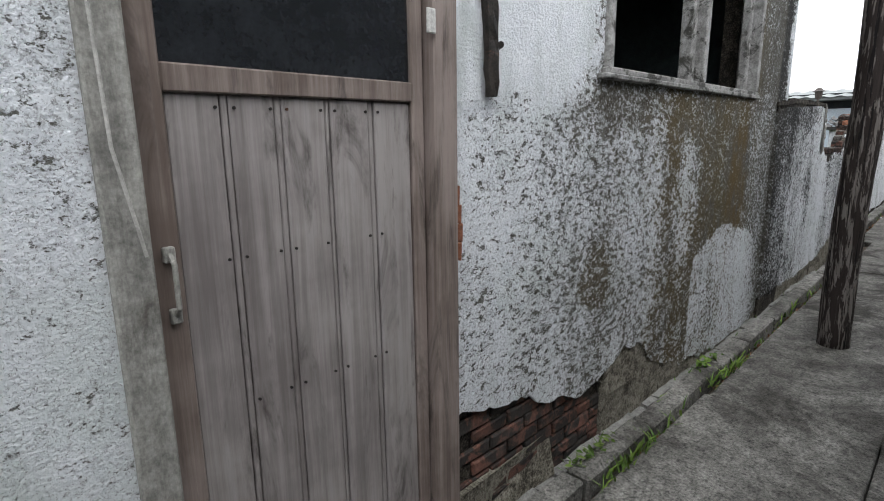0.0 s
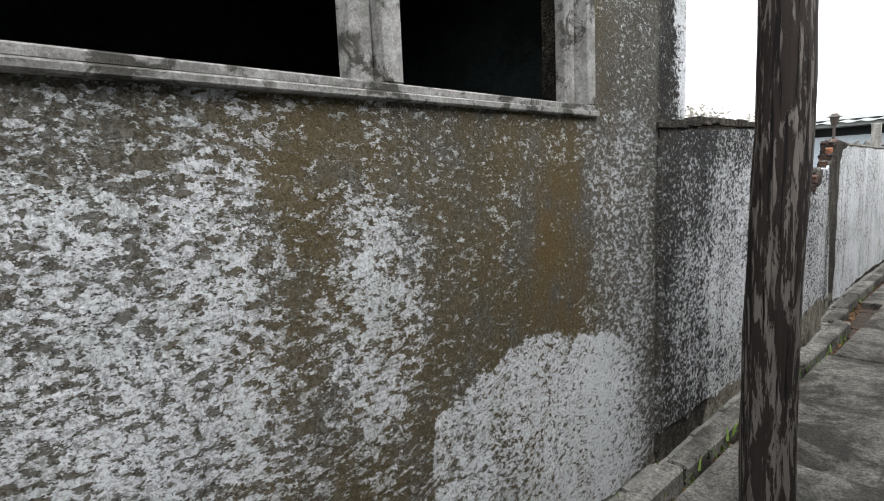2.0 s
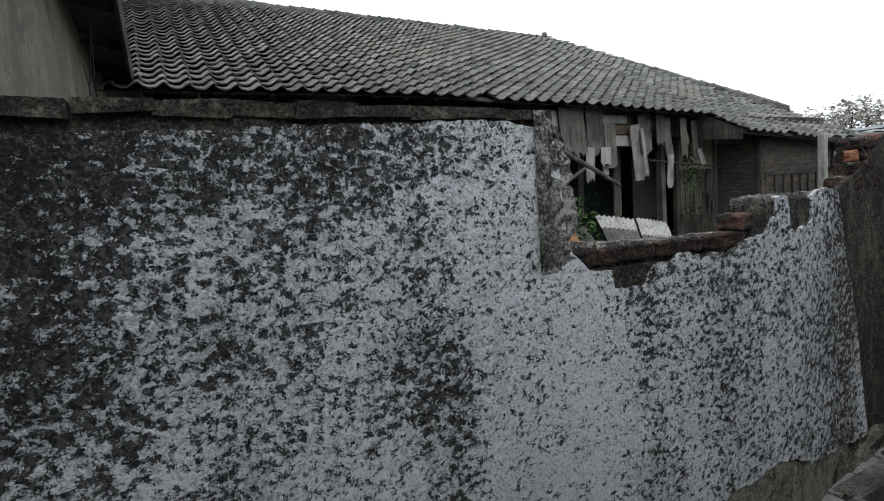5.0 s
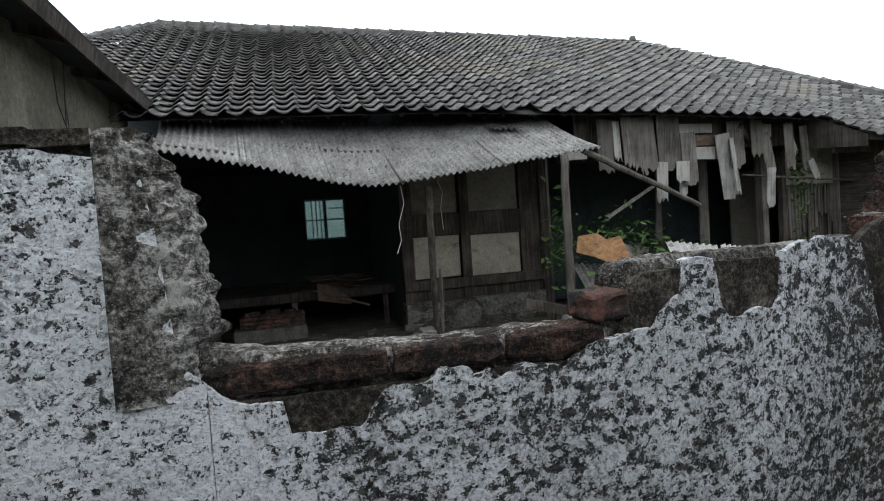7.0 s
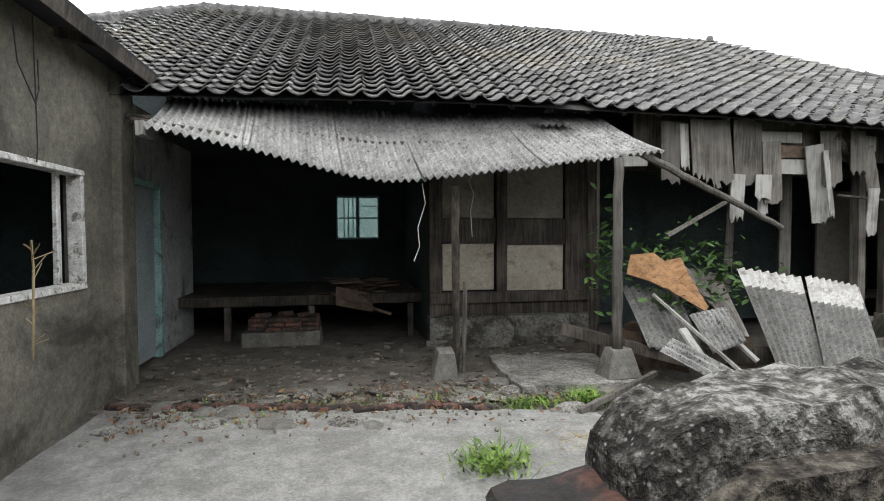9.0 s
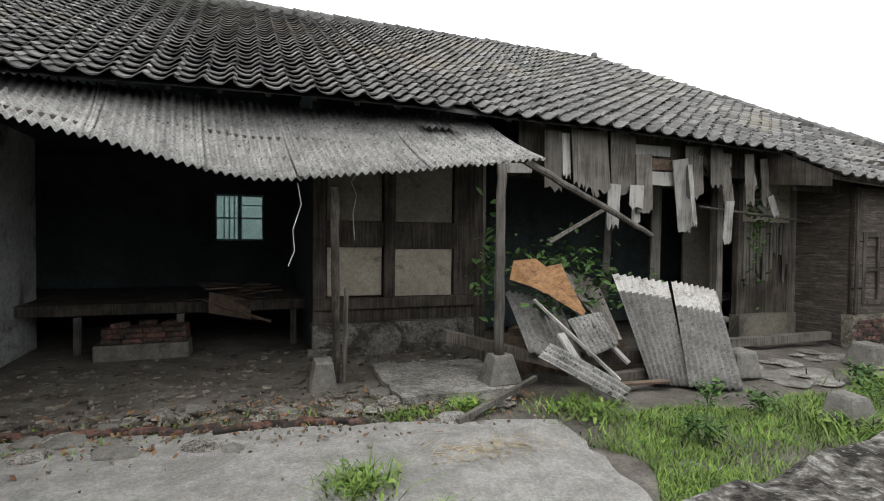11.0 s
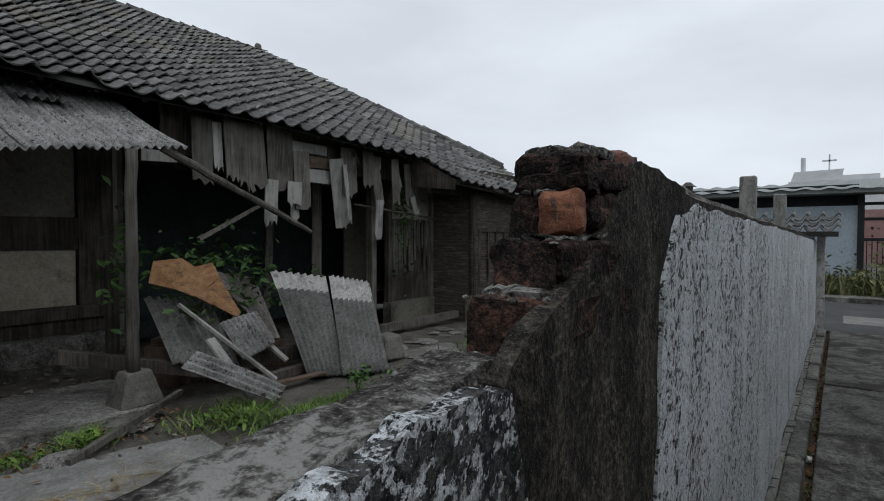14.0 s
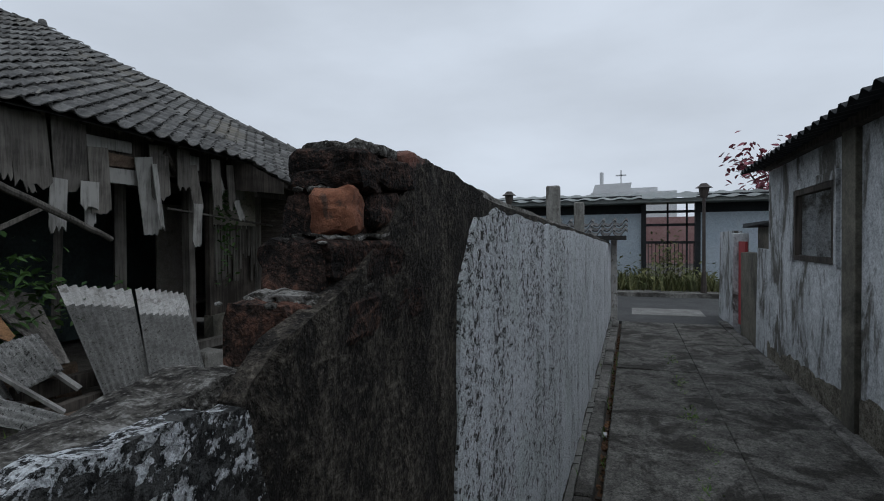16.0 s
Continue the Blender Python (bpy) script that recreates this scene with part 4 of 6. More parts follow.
# the exposed courses
for j in range(9):
    z = 0.0 + j * 0.066
    x = 0.905 + (0.0 if j % 2 else 0.11)
    while x < 2.15 - j * 0.06:
        if z < base_line(x + 0.1) + 0.03:
            piece("brick", random.choice(kinds), wall_a, (x + 0.107, 1.262, z), random.uniform(-0.02, 0.02))
        x += 0.226
for x in (6.61, 6.737, 6.977, 7.22):
    piece("brick", worn_brick(0.232, 0.108, 0.06, "brick_dark", x, 0.008), wall_b, (x + 0.05, wy(x + 0.05) + 0.061, 1.336), math.atan((wy(x + 0.15) - wy(x - 0.05)) / 0.2))
piece("brick", worn_brick(0.11, 0.108, 0.07, "brick", 2, 0.008), wall_b, (7.408, wy(7.4) + 0.066, 1.394), 0.04)
# the stepped brick end, bedded in crumbling mortar
for x, z, w, d, h, mt, r in ((8.53, 1.512, 0.20, 0.112, 0.066, "brick_dark", 0.03), (8.60, 1.588, 0.21, 0.112, 0.062, "brick_dark", -0.02), (8.74, 1.512, 0.20, 0.11, 0.066, "brick_dark", 0.0), (8.70, 1.66, 0.20, 0.11, 0.06, "brick_dark", 0.03),
                             (8.67, 1.722, 0.22, 0.116, 0.052, "brick_dark", 0.03), (8.60, 1.652, 0.06, 0.05, 0.05, "brick", -0.2), (8.60, 1.712, 0.10, 0.11, 0.03, "brick_dark", 0.1), (8.84, 1.742, 0.11, 0.105, 0.06, "brick", 0.06)):
    piece("brick", worn_brick(w, d, h, mt, x * 3 + z, 0.009), wall_b, (x, wy(x) + 0.064, z), r)
tagged(piece("brick", worn_brick(0.085, 0.06, 0.062, "brick_orange", 4, 0.008), wall_b, (8.56, wy(8.55) + 0.046, 1.652), 0.35), "broken bright orange brick")
for x, z, w, h in ((8.525, 1.575, 0.16, 0.012), (8.60, 1.646, 0.17, 0.010), (8.65, 1.764, 0.13, 0.022)):
    piece("mortar_bed", worn_brick(w, 0.108, h, "rough_end", x + z, 0.010), wall_b, (x, wy(x) + 0.066, z), 0.0)
bm = B()
for x, w, z, hgt, d in ((8.48, 0.16, 1.578, 0.02, 0.1), (8.53, 0.1, 1.645, 0.016, 0.09), (8.63, 0.15, 1.76, 0.016, 0.08), (8.46, 0.11, 1.576, 0.012, 0.09), (8.56, 0.14, 1.643, 0.010, 0.09), (8.56, 0.06, 1.712, 0.016, 0.06), (8.66, 0.16, 1.712, 0.010, 0.09)):
    for k in range(14):
        a = random.uniform(-w / 2, w / 2)
        c = Matrix.Translation((x + a, wy(x) + 0.065 + random.uniform(-d / 2, d / 2), z)) @ Matrix.Rotation(random.uniform(0, 3), 4, "Z")
        lump = bmesh.ops.create_icosphere(bm, subdivisions=1, radius=random.uniform(0.004, 0.010))["verts"]
        for v in lump:
            v.co = c @ Vector((v.co.x, v.co.y, v.co.z * hgt / 0.016 * (1 - abs(a) / w)))
part("mortar_lump", bm, "rough_end", wall_b)
piece("brick", brick_mesh("brick", 0.07, 0.05, 0.02, "brick", 0.012, 0.005), wall_b, (7.12, wy(7.1) + 0.07, 1.381), 0.05)
piece("brick", brick_mesh("brick", 0.085, 0.035, 0.014, "brick", 0.006, 0.003), wall_b, (8.10, wy(8.1) + 0.09, 1.501), 0.1)
# bare brick beside the door post
chip = brick_mesh("brick", 0.04, 0.02, 0.064, "brick_orange", 0.004, 0.003)
for x, z, w in ((0.918, 1.15, 0.7), (0.920, 1.214, 0.9), (0.917, 1.278, 0.75), (0.913, 1.342, 0.5)):
    piece("brick", chip, wall_a, (x, wy(x) + 0.006, z), 0.0, (w, 1, 1))

# ---- timber pole in the alley ----
bm = B()
pts = [Vector((4.37 + 0.012 * math.sin(k * 0.7) - 0.006 * k * 0.2, 0.56 + 0.01 * math.sin(k * 0.5), -0.1 + 0.2 * k)) for k in range(28)]
rod(bm, pts, 0.105, 0.085, 18, 0.035)
solid("timber_pole", bm, "pole", "dark tarred wooden pole, bleached and cracked, standing in the alley", "pole", smooth=True)


# ---- the tiled house across the yard ----
SLOPE = 0.537


def eave_y(x):
    return 6.9 if x < 15.25 else 6.15


def roof_z(x, y):
    sag = lerp_table(x, [(0, 0.05), (6, 0.0), (9.5, -0.03), (12, 0.02), (14.8, 0.12), (18, 0.30), (21, 0.4)])
    mid = max(0.0, 1 - (y - 6.1) / 6.5)
    return 3.14 + SLOPE * (y - 6.9) - sag * mid + 0.03 * nz(x * 0.35, y * 0.4, 9)


house = thing("tiled_house", (11, 9, 0), "abandoned low timber house with grey tiled roof and broken eaves", "house")
roof = part("roof", box(B(), 4.5, 4.6, 12.4, 12.5, 6.0, 6.05), "roof_bed", house, "sagging grey clay-tile roof")


def inside(x, y):
    return 4.4 - (12.6 - y) * 0.5 < x < 19.7 - (y - 6.1) * 0.58


bm = B()
cols = []
for i in range(62):
    x = 1.6 + 0.3 * i
    cols.append([bm.verts.new((x, y, roof_z(x, y) - 0.05)) if inside(x, y) and y >= eave_y(x) - 0.01 else None for y in [6.15 + 0.375 * j for j in range(18)]])
for a, b in zip(cols, cols[1:]):
    for j in range(17):
        q = (a[j], b[j], b[j + 1], a[j + 1])
        if all(q):
            bm.faces.new(q)
part("sheathing", bm, "roof_bed", roof)


def tile_shape():
    prof = [(-0.15, 0.016), (-0.10, -0.018), (-0.04, -0.032), (0.02, -0.022), (0.07, 0.020), (0.11, 0.044), (0.15, 0.020)]
    v, f = [], []
    for dy, dz in ((0.0, 0.026), (0.0, 0.042), (0.0, 0.042), (0.29, 0.004)):
        v += [(x, dy, z + dz) for x, z in prof]
    n = len(prof)
    for r in (0, 2):
        for k in range(n - 1):
            f.append((r * n + k, r * n + k + 1, (r + 1) * n + k + 1, (r + 1) * n + k))
    return v, f


tv, tf = tile_shape()
tiles = []
for k in range(3):
    me = bpy.data.meshes.new("tile")
    me.from_pydata([(x + random.uniform(-0.003, 0.003), y, z + random.uniform(-0.003, 0.003)) for x, y, z in tv], [], tf)
    me.materials.append(M["tile"])
    me.polygons.foreach_set("use_smooth", [True] * len(me.polygons))
    tiles.append(me)
rest_v, rest_f, TILES = [], [], []
PX, PY = 0.268, 0.212
for i in range(70):
    x = 1.7 + PX * i
    for j in range(31):
        y = eave_y(x) - 0.06 + PY * j
        if not inside(x, y) or y > 12.5:
            continue
        if j < 1 and random.random() < (0.25 if x > 15 else 0.02):
            continue
        wild = 0.035 if x < 14.5 else 0.09
        tilt = math.atan((roof_z(x, y + 0.3) - roof_z(x, y)) / 0.3) - 0.05
        mm = Matrix.Translation((x + random.uniform(-0.01, 0.01), y + random.uniform(-0.012, 0.012), roof_z(x, y) + 0.012)) @ Matrix.Rotation(tilt, 4, "X") \
            @ Matrix.Rotation(random.uniform(-wild, wild), 4, "Z") @ Matrix.Rotation(random.uniform(-wild, wild) * 0.7, 4, "Y")
        if 4.9 < x < 16.4 and j < 7:
            TILES.append((random.choice(tiles), mm))
        else:
            k = len(rest_v)
            rest_v += [tuple(mm @ Vector(p)) for p in tv]
            rest_f += [tuple(k + q for q in f) for f in tf]
me = bpy.data.meshes.new("roof_tiles")
base = root_place(roof)
me.from_pydata([tuple(Vector(p) - base) for p in rest_v], [], rest_f)
n_tile = Nodes("weathered_tile_field", 0.85)
c = n_tile.mix(n_tile.noise(40, 5, 0.65), (0.075, 0.074, 0.072), (0.245, 0.24, 0.226))
c = n_tile.mix(1.0, c, n_tile.ramp(n_tile.geo.outputs["Random Per Island"], [(0.0, 0.4), (1.0, 1.2)]), "MULTIPLY")
c = n_tile.mix(n_tile.band(n_tile.noise(0.8, 5, 0.65), 0.5, 0.66, 0.0, 0.75), c, (0.17, 0.155, 0.125))
n_tile.color(c).bump(n_tile.noise(70, 5, 0.7), 0.5, 0.006)
me.materials.append(n_tile.m)
me.polygons.foreach_set("use_smooth", [True] * len(me.polygons))
ob = new("roof_tiles", me)
ob.parent = roof
tagged(ob, kind="stuff")


def ridge(name, a, b, parent, n):
    for k in range(n):
        bm = B()
        p, q = Vector(a).lerp(Vector(b), k / n), Vector(a).lerp(Vector(b), (k + 1) / n)
        w = 0.035 * nz(k * 0.4, 2)
        p.z += w
        q.z += w
        beam(bm, p, q, 0.20, 0.16)
        rod(bm, [p + Vector((0, 0, 0.09)), p + (q - p) * 0.18 + Vector((0, 0, 0.09)), p + (q - p) * 0.2 + Vector((0, 0, 0.088)), q + Vector((0, 0, 0.085))], 0.095, 0.075, 8)
        part(name, bm, "tile", parent)


ridge("ridge_tile", (4.4, 12.6, 6.20), (15.85, 12.6, 6.10), roof, 42)
ridge("hip_tile", (15.85, 12.6, 6.08), (18.9, 7.4, roof_z(18.9, 7.4) + 0.05), roof, 22)
ridge("hip_tile", (4.4, 12.6, 6.18), (1.7, 7.3, roof_z(1.7, 7.3) + 0.05), roof, 22)
bm = B()
rod(bm, [(15.85, 12.55, 6.2), (15.85, 12.55, 6.3), (15.85, 12.55, 6.34)], 0.10, 0.06, 8)
part("ridge_end_cap", bm, "tile", roof)
# rear half of the roof and the rafters under the eaves
bm = B()
for i in range(2):
    v = [bm.verts.new(p) for p in ((4.4, 12.6, 6.1 - 0.05 * i), (15.85, 12.6, 6.1 - 0.05 * i), (16.6, 13.9, 5.4 - 0.05 * i), (3.6, 13.9, 5.4 - 0.05 * i))]
    bm.faces.new(v)
part("rear_slope", bm, "roof_bed", roof)
for k in range(31):
    x = 4.9 + 0.48 * k
    e = eave_y(x)
    part("rafter", beam(B(), (x, e + 0.16, roof_z(x, e + 0.16) - 0.10), (x, e + 1.9, roof_z(x, e + 1.9) - 0.10), 0.05, 0.07), "dark_wood", roof)
bm = B()
bm.faces.new([bm.verts.new(p) for p in ((15.27, 6.2, 2.42), (15.27, 7.4, 2.55), (15.27, 7.4, 3.2), (15.27, 6.2, 2.6))])
part("eave_cheek", bm, "dark_wood", roof)
part("eave_board", beam(B(), (15.25, 6.2, 2.56), (19.5, 6.2, 2.32), 0.03, 0.09), "dark_wood", roof)

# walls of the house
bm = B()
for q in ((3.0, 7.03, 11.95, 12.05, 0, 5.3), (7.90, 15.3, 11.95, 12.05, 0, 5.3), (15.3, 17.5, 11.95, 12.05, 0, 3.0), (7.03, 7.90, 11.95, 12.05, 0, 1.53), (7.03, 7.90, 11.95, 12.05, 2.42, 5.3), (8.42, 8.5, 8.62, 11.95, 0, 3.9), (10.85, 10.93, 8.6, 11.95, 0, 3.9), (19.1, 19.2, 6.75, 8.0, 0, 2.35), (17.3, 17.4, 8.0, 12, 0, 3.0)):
    part("inner_wall", box(B(), *q), "room_dark", house, "inner wall, the room's shade put into its colour")
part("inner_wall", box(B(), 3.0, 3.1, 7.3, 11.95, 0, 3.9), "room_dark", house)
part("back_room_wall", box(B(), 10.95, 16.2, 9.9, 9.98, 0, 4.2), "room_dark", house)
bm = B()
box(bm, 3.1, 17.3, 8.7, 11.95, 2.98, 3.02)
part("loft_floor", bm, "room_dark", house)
wn2 = part("window", box(B(), 7.03, 7.06, 11.94, 12.06, 1.53, 2.42), "teal", house, "small barred teal window at the back")
for q in ((7.87, 7.90, 11.94, 12.06, 1.53, 2.42), (7.06, 7.87, 11.94, 12.06, 1.53, 1.57), (7.06, 7.87, 11.94, 12.06, 2.38, 2.42), (7.43, 7.50, 11.95, 12.04, 1.57, 2.38), (7.06, 7.87, 11.96, 12.0, 1.95, 1.98), (7.5, 7.87, 11.96, 12.0, 2.2, 2.22),
          (7.18, 7.2, 11.93, 11.95, 1.57, 2.38), (7.27, 7.29, 11.93, 11.95, 1.57, 2.38), (7.36, 7.38, 11.93, 11.95, 1.57, 2.38)):
    part("bar", box(B(), *q), "teal", wn2)
pane = part("pane", box(B(), 7.5, 7.87, 11.985, 11.99, 1.57, 2.38), "glass", wn2)
pane.visible_shadow = False
pane = part("pane", box(B(), 7.06, 7.43, 11.985, 11.99, 1.57, 2.38), "glass", wn2)
pane.visible_shadow = False
# added backdrop: it catches the sky so the panes look pale teal
bm = B()
box(bm, 2, 14, 16.4, 16.5, -0.1, 3.4)
solid("garden_wall", bm, "backdrop", "pale green backdrop added behind the house to brighten the window panes", "wall", kind="structure")

# raised sleeping platform in the open room
plat = part("platform", box(B(), 3.12, 8.42, 9.40, 9.46, 0.54, 0.66, 0.004), "dark_wood", house, "raised timber floor")
for k in range(-3, 8):
    part("plank", box(B(), 4.8 + k * 0.452, 5.245 + k * 0.452, 9.38, 11.9, 0.66, 0.69, 0.004), "dark_wood", plat)
for x in (5.4, 6.65, 8.2):
    part("prop", box(B(), x, x + 0.09, 9.42, 9.5, 0, 0.52), "grey_wood", plat)
bm = B()
box(bm, 3.1, 8.42, 8.6, 12, -0.06, 0.0)
part("room_floor", bm, "earth", house)

# grey end wall with the teal door
bm = B()
for q in ((4.66, 4.76, 7.27, 7.55, 0, 3.2), (4.66, 4.76, 8.62, 10.2, 0, 3.2), (4.66, 4.76, 7.55, 8.62, 2.3, 3.2)):
    box(bm, *q)
solid("wall_link", bm, "link", "pale grey rendered wall between the two houses", "wall", kind="structure")
d2 = thing("door_2", (4.75, 8.1, 0), "closed grey-blue door in a faded teal frame", "door", kind="structure")
part("door_leaf", box(B(), 4.69, 4.72, 7.6, 8.56, 0.03, 2.25, bevel=0.004), "grey_door", d2)
for q in ((4.66, 4.80, 7.55, 7.61, 0, 2.3), (4.66, 4.80, 8.56, 8.64, 0, 2.3), (4.66, 4.80, 7.61, 8.56, 2.24, 2.32)):
    part("frame", box(B(), *q, jog=0.003, bevel=0.004), "teal", d2)
rod_bm = rod(B(), [(4.72, 7.68, 1.02), (4.76, 7.68, 1.02), (4.77, 7.68, 1.05)], 0.012, seg=6)
part("handle", rod_bm, "iron", d2)

# half-timbered front
for nm, q, mt in (("cream_panel", (8.62, 9.40, 8.57, 8.62, 0.80, 1.49), "cream"), ("cream_panel", (9.60, 10.48, 8.57, 8.62, 0.78, 1.47), "cream"),
                  ("grey_panel", (8.62, 9.40, 8.57, 8.62, 1.86, 2.95), "panel_dull"), ("grey_panel", (9.60, 10.48, 8.57, 8.62, 1.86, 2.95), "panel_dull"),
                  ("stud", (8.42, 8.60, 8.50, 8.64, 0.3, 3.0), "dark_wood"), ("stud", (9.42, 9.58, 8.50, 8.64, 0.3, 3.0), "dark_wood"), ("stud", (10.50, 10.95, 8.53, 8.64, 0.3, 3.0), "dark_wood"),
                  ("rail", (8.60, 9.42, 8.53, 8.63, 1.49, 1.86), "dark_wood"), ("rail", (9.58, 10.50, 8.53, 8.63, 1.47, 1.86), "dark_wood"), ("sill_beam", (8.42, 10.95, 8.46, 8.64, 0.62, 0.78), "dark_wood"),
                  ("skirting", (8.45, 10.9, 8.52, 8.62, 0.44, 0.62), "dark_wood"), ("plinth", (8.40, 10.95, 8.36, 8.66, -0.02, 0.44), "concrete_old"), ("plinth_ledge", (8.34, 10.98, 8.28, 8.40, -0.02, 0.12), "concrete_old")):
    part(nm, box(B(), *q, jog=0.004, bevel=0.005), mt, house)
part("stud", box(B(), 10.86, 10.98, 8.44, 8.56, 0.1, 3.0, 0.005), "grey_wood", house)
# open veranda
for a, b, w, mt in (((13.75, 7.95, 0.45), (13.72, 7.9, 2.75), 0.15, "grey_wood"), ((13.05, 8.3, 0.5), (13.12, 8.25, 2.7), 0.12, "grey_wood"), ((14.84, 7.74, 0.02), (14.83, 7.74, 2.72), 0.14, "grey_wood"),
                    ((16.2, 8.9, 0.2), (16.2, 8.9, 2.7), 0.16, "dark_wood"), ((16.62, 8.3, 0.4), (16.62, 8.3, 2.6), 0.1, "grey_wood")):
    part("post", beam(B(), a, b, w, w * 0.9), mt, house)
for k in range(6):
    part("plank", box(B(), 14.9, 17.2, 7.95 + k * 0.15, 8.09 + k * 0.15, 0.60, 0.64, 0.004), "grey_wood", house)
for x in (15.0, 15.9, 16.7):
    part("prop", box(B(), x, x + 0.1, 7.98, 8.08, 0, 0.6, 0.004), "dark_wood", house)
part("sliding_panel", box(B(), 15.3, 16.1, 8.92, 8.96, 0.66, 2.35), "panel_grey", house)
part("lintel", beam(B(), (10.95, 8.0, 2.62), (16.4, 7.9, 2.5), 0.1, 0.16), "dark_wood", house)
part("rod", rod(B(), [(14.0, 7.3, 2.15), (16.5, 7.3, 1.95)], 0.018, seg=6), "grey_wood", house)
# wing with weatherboards
part("wing_core", box(B(), 16.45, 19.2, 6.66, 6.74, 0, 2.5), "dark_wood", house)
part("wing_side", box(B(), 16.42, 16.5, 6.7, 8.6, 0, 2.6), "siding", house)
part("wing_base", box(B(), 16.38, 19.25, 6.58, 6.75, -0.02, 0.5, 0.01), "base_stone", house, "rough plaster base with bare bricks")
for k in range(11):
    if 1 <= k <= 6:
        continue
    part("weatherboard", box(B(), 16.45, 19.2, 6.62 - 0.004 * (k % 2), 6.662, 0.5 + k * 0.18, 0.685 + k * 0.18, 0.005), "siding", house)
barred = part("window", box(B(), 16.66, 19.2, 6.60, 6.66, 1.72, 1.79, 0.004), "dark_wood", house, "boarded wing window with wooden bars")
for q in ((16.66, 19.2, 6.59, 6.66, 0.66, 0.73), (16.66, 19.2, 6.61, 6.64, 1.18, 1.22), (16.60, 16.68, 6.59, 6.66, 0.66, 1.79), (19.15, 19.22, 6.59, 6.66, 0.66, 1.79)):
    part("frame", box(B(), *q, jog=0.004), "dark_wood", barred)
for k in range(6):
    part("shutter_board", box(B(), 16.68, 19.15, 6.645, 6.66, 0.73 + k * 0.167, 0.89 + k * 0.167, 0.006), "siding", barred)
for k in range(7):
    x = 16.98 + k * 0.31
    part("bar", box(B(), x, x + 0.045, 6.60, 6.63, 0.73, 1.72, 0.003), "dark_wood", barred)
for k in range(5):
    part("weatherboard", box(B(), 16.40, 16.60, 6.60, 6.64, 0.55 + k * 0.37, 0.90 + k * 0.37, 0.006), "siding", house)
for j in range(6):
    for k in range(4 - j // 3):
        piece("brick", kinds[(j + k) % 4], house, (16.50 + k * 0.226 + (0.11 if j % 2 else 0), 6.592, 0.03 + j * 0.066), random.uniform(-0.03, 0.03), (1, 0.5, 1))
for xa, xb, za, zb in ((17.45, 18.0, 0.12, 0.46), (18.1, 18.5, 0.05, 0.34), (18.62, 19.15, 0.2, 0.47)):
    part("plaster_patch", box(B(), xa, xb, 6.572, 6.60, za, zb, 0.04, bevel=0.006), "link", house)
for x in (16.42, 19.15):
    part("batten", box(B(), x, x + 0.06, 6.575, 6.60, 0.5, 2.45, 0.004), "dark_wood", house)
bm = B()
for k in range(16):
    x = 15.2 + k * 0.075
    box(bm, x, x + 0.05, 7.60, 7.62, 1.75 - random.uniform(0.3, 0.9), 1.95, 0.01)
part("torn_lattice", bm, "grey_wood", house, "torn grey bamboo lath")
for nm, q, mt in (("stud", (15.12, 15.22, 7.58, 7.68, 0.3, 2.7), "dark_wood"), ("stud", (16.36, 16.45, 7.55, 7.65, 0.0, 2.6), "grey_wood"), ("grey_panel", (15.22, 16.36, 7.63, 7.67, 1.9, 2.6), "panel_grey"), ("plinth", (15.1, 16.4, 7.5, 7.7, 0, 0.42), "render_grey"), ("dark_panel", (15.22, 16.36, 7.66, 7.7, 0.42, 1.9), "dark_wood")):
    part(nm, box(B(), *q, jog=0.005), mt, house)

# broken boards hanging under the eaves: middle, width, top, bottom, drift
def hanging(x, w, top, low, drift, mat):
    ln = top - low
    mm = Matrix.Translation((x, 7.18 + random.uniform(-0.05, 0.05), top + 0.04)) @ Matrix.Rotation(-math.atan2(drift, ln), 4, "Y") @ Matrix.Rotation(random.uniform(-0.06, 0.10), 4, "X") @ Matrix.Rotation(random.uniform(-0.12, 0.12), 4, "Z")
    bm = B()
    n = 7
    lo = [(-w / 2 + w * j / n, -ln - 0.04 + random.uniform(-0.06, 0.06)) for j in range(n + 1)]
    fr = [[bm.verts.new(mm @ Vector((a, yy, b))) for a, b in lo] + [bm.verts.new(mm @ Vector((w / 2, yy, 0))), bm.verts.new(mm @ Vector((-w / 2, yy, 0)))] for yy in (-0.007, 0.007)]
    bm.faces.new(fr[0]), bm.faces.new(fr[1][::-1])
    for j in range(len(fr[0])):
        i2 = (j + 1) % len(fr[0])
        bm.faces.new((fr[0][j], fr[1][j], fr[1][i2], fr[0][i2]))
    part("hanging_board", bm, mat, house)


for x, w, top, low, drift in ((11.34, 0.27, 3.02, 2.30, 0.01), (11.69, 0.18, 3.05, 2.35, 0.03), (11.82, 0.10, 2.85, 2.22, 0.18), (11.99, 0.40, 3.06, 2.30, 0.05), (12.44, 0.44, 3.08, 2.29, 0.07),
                              (12.81, 0.26, 2.80, 2.04, 0.06), (13.77, 0.29, 2.98, 2.28, 0.02), (14.17, 0.26, 2.98, 2.45, 0.01), (14.38, 0.19, 2.78, 2.14, 0.18), (14.79, 0.21, 2.92, 2.21, 0.07), (15.15, 0.17, 2.88, 2.22, 0.07)):
    hanging(x, w, top, low, drift, "grey_wood")
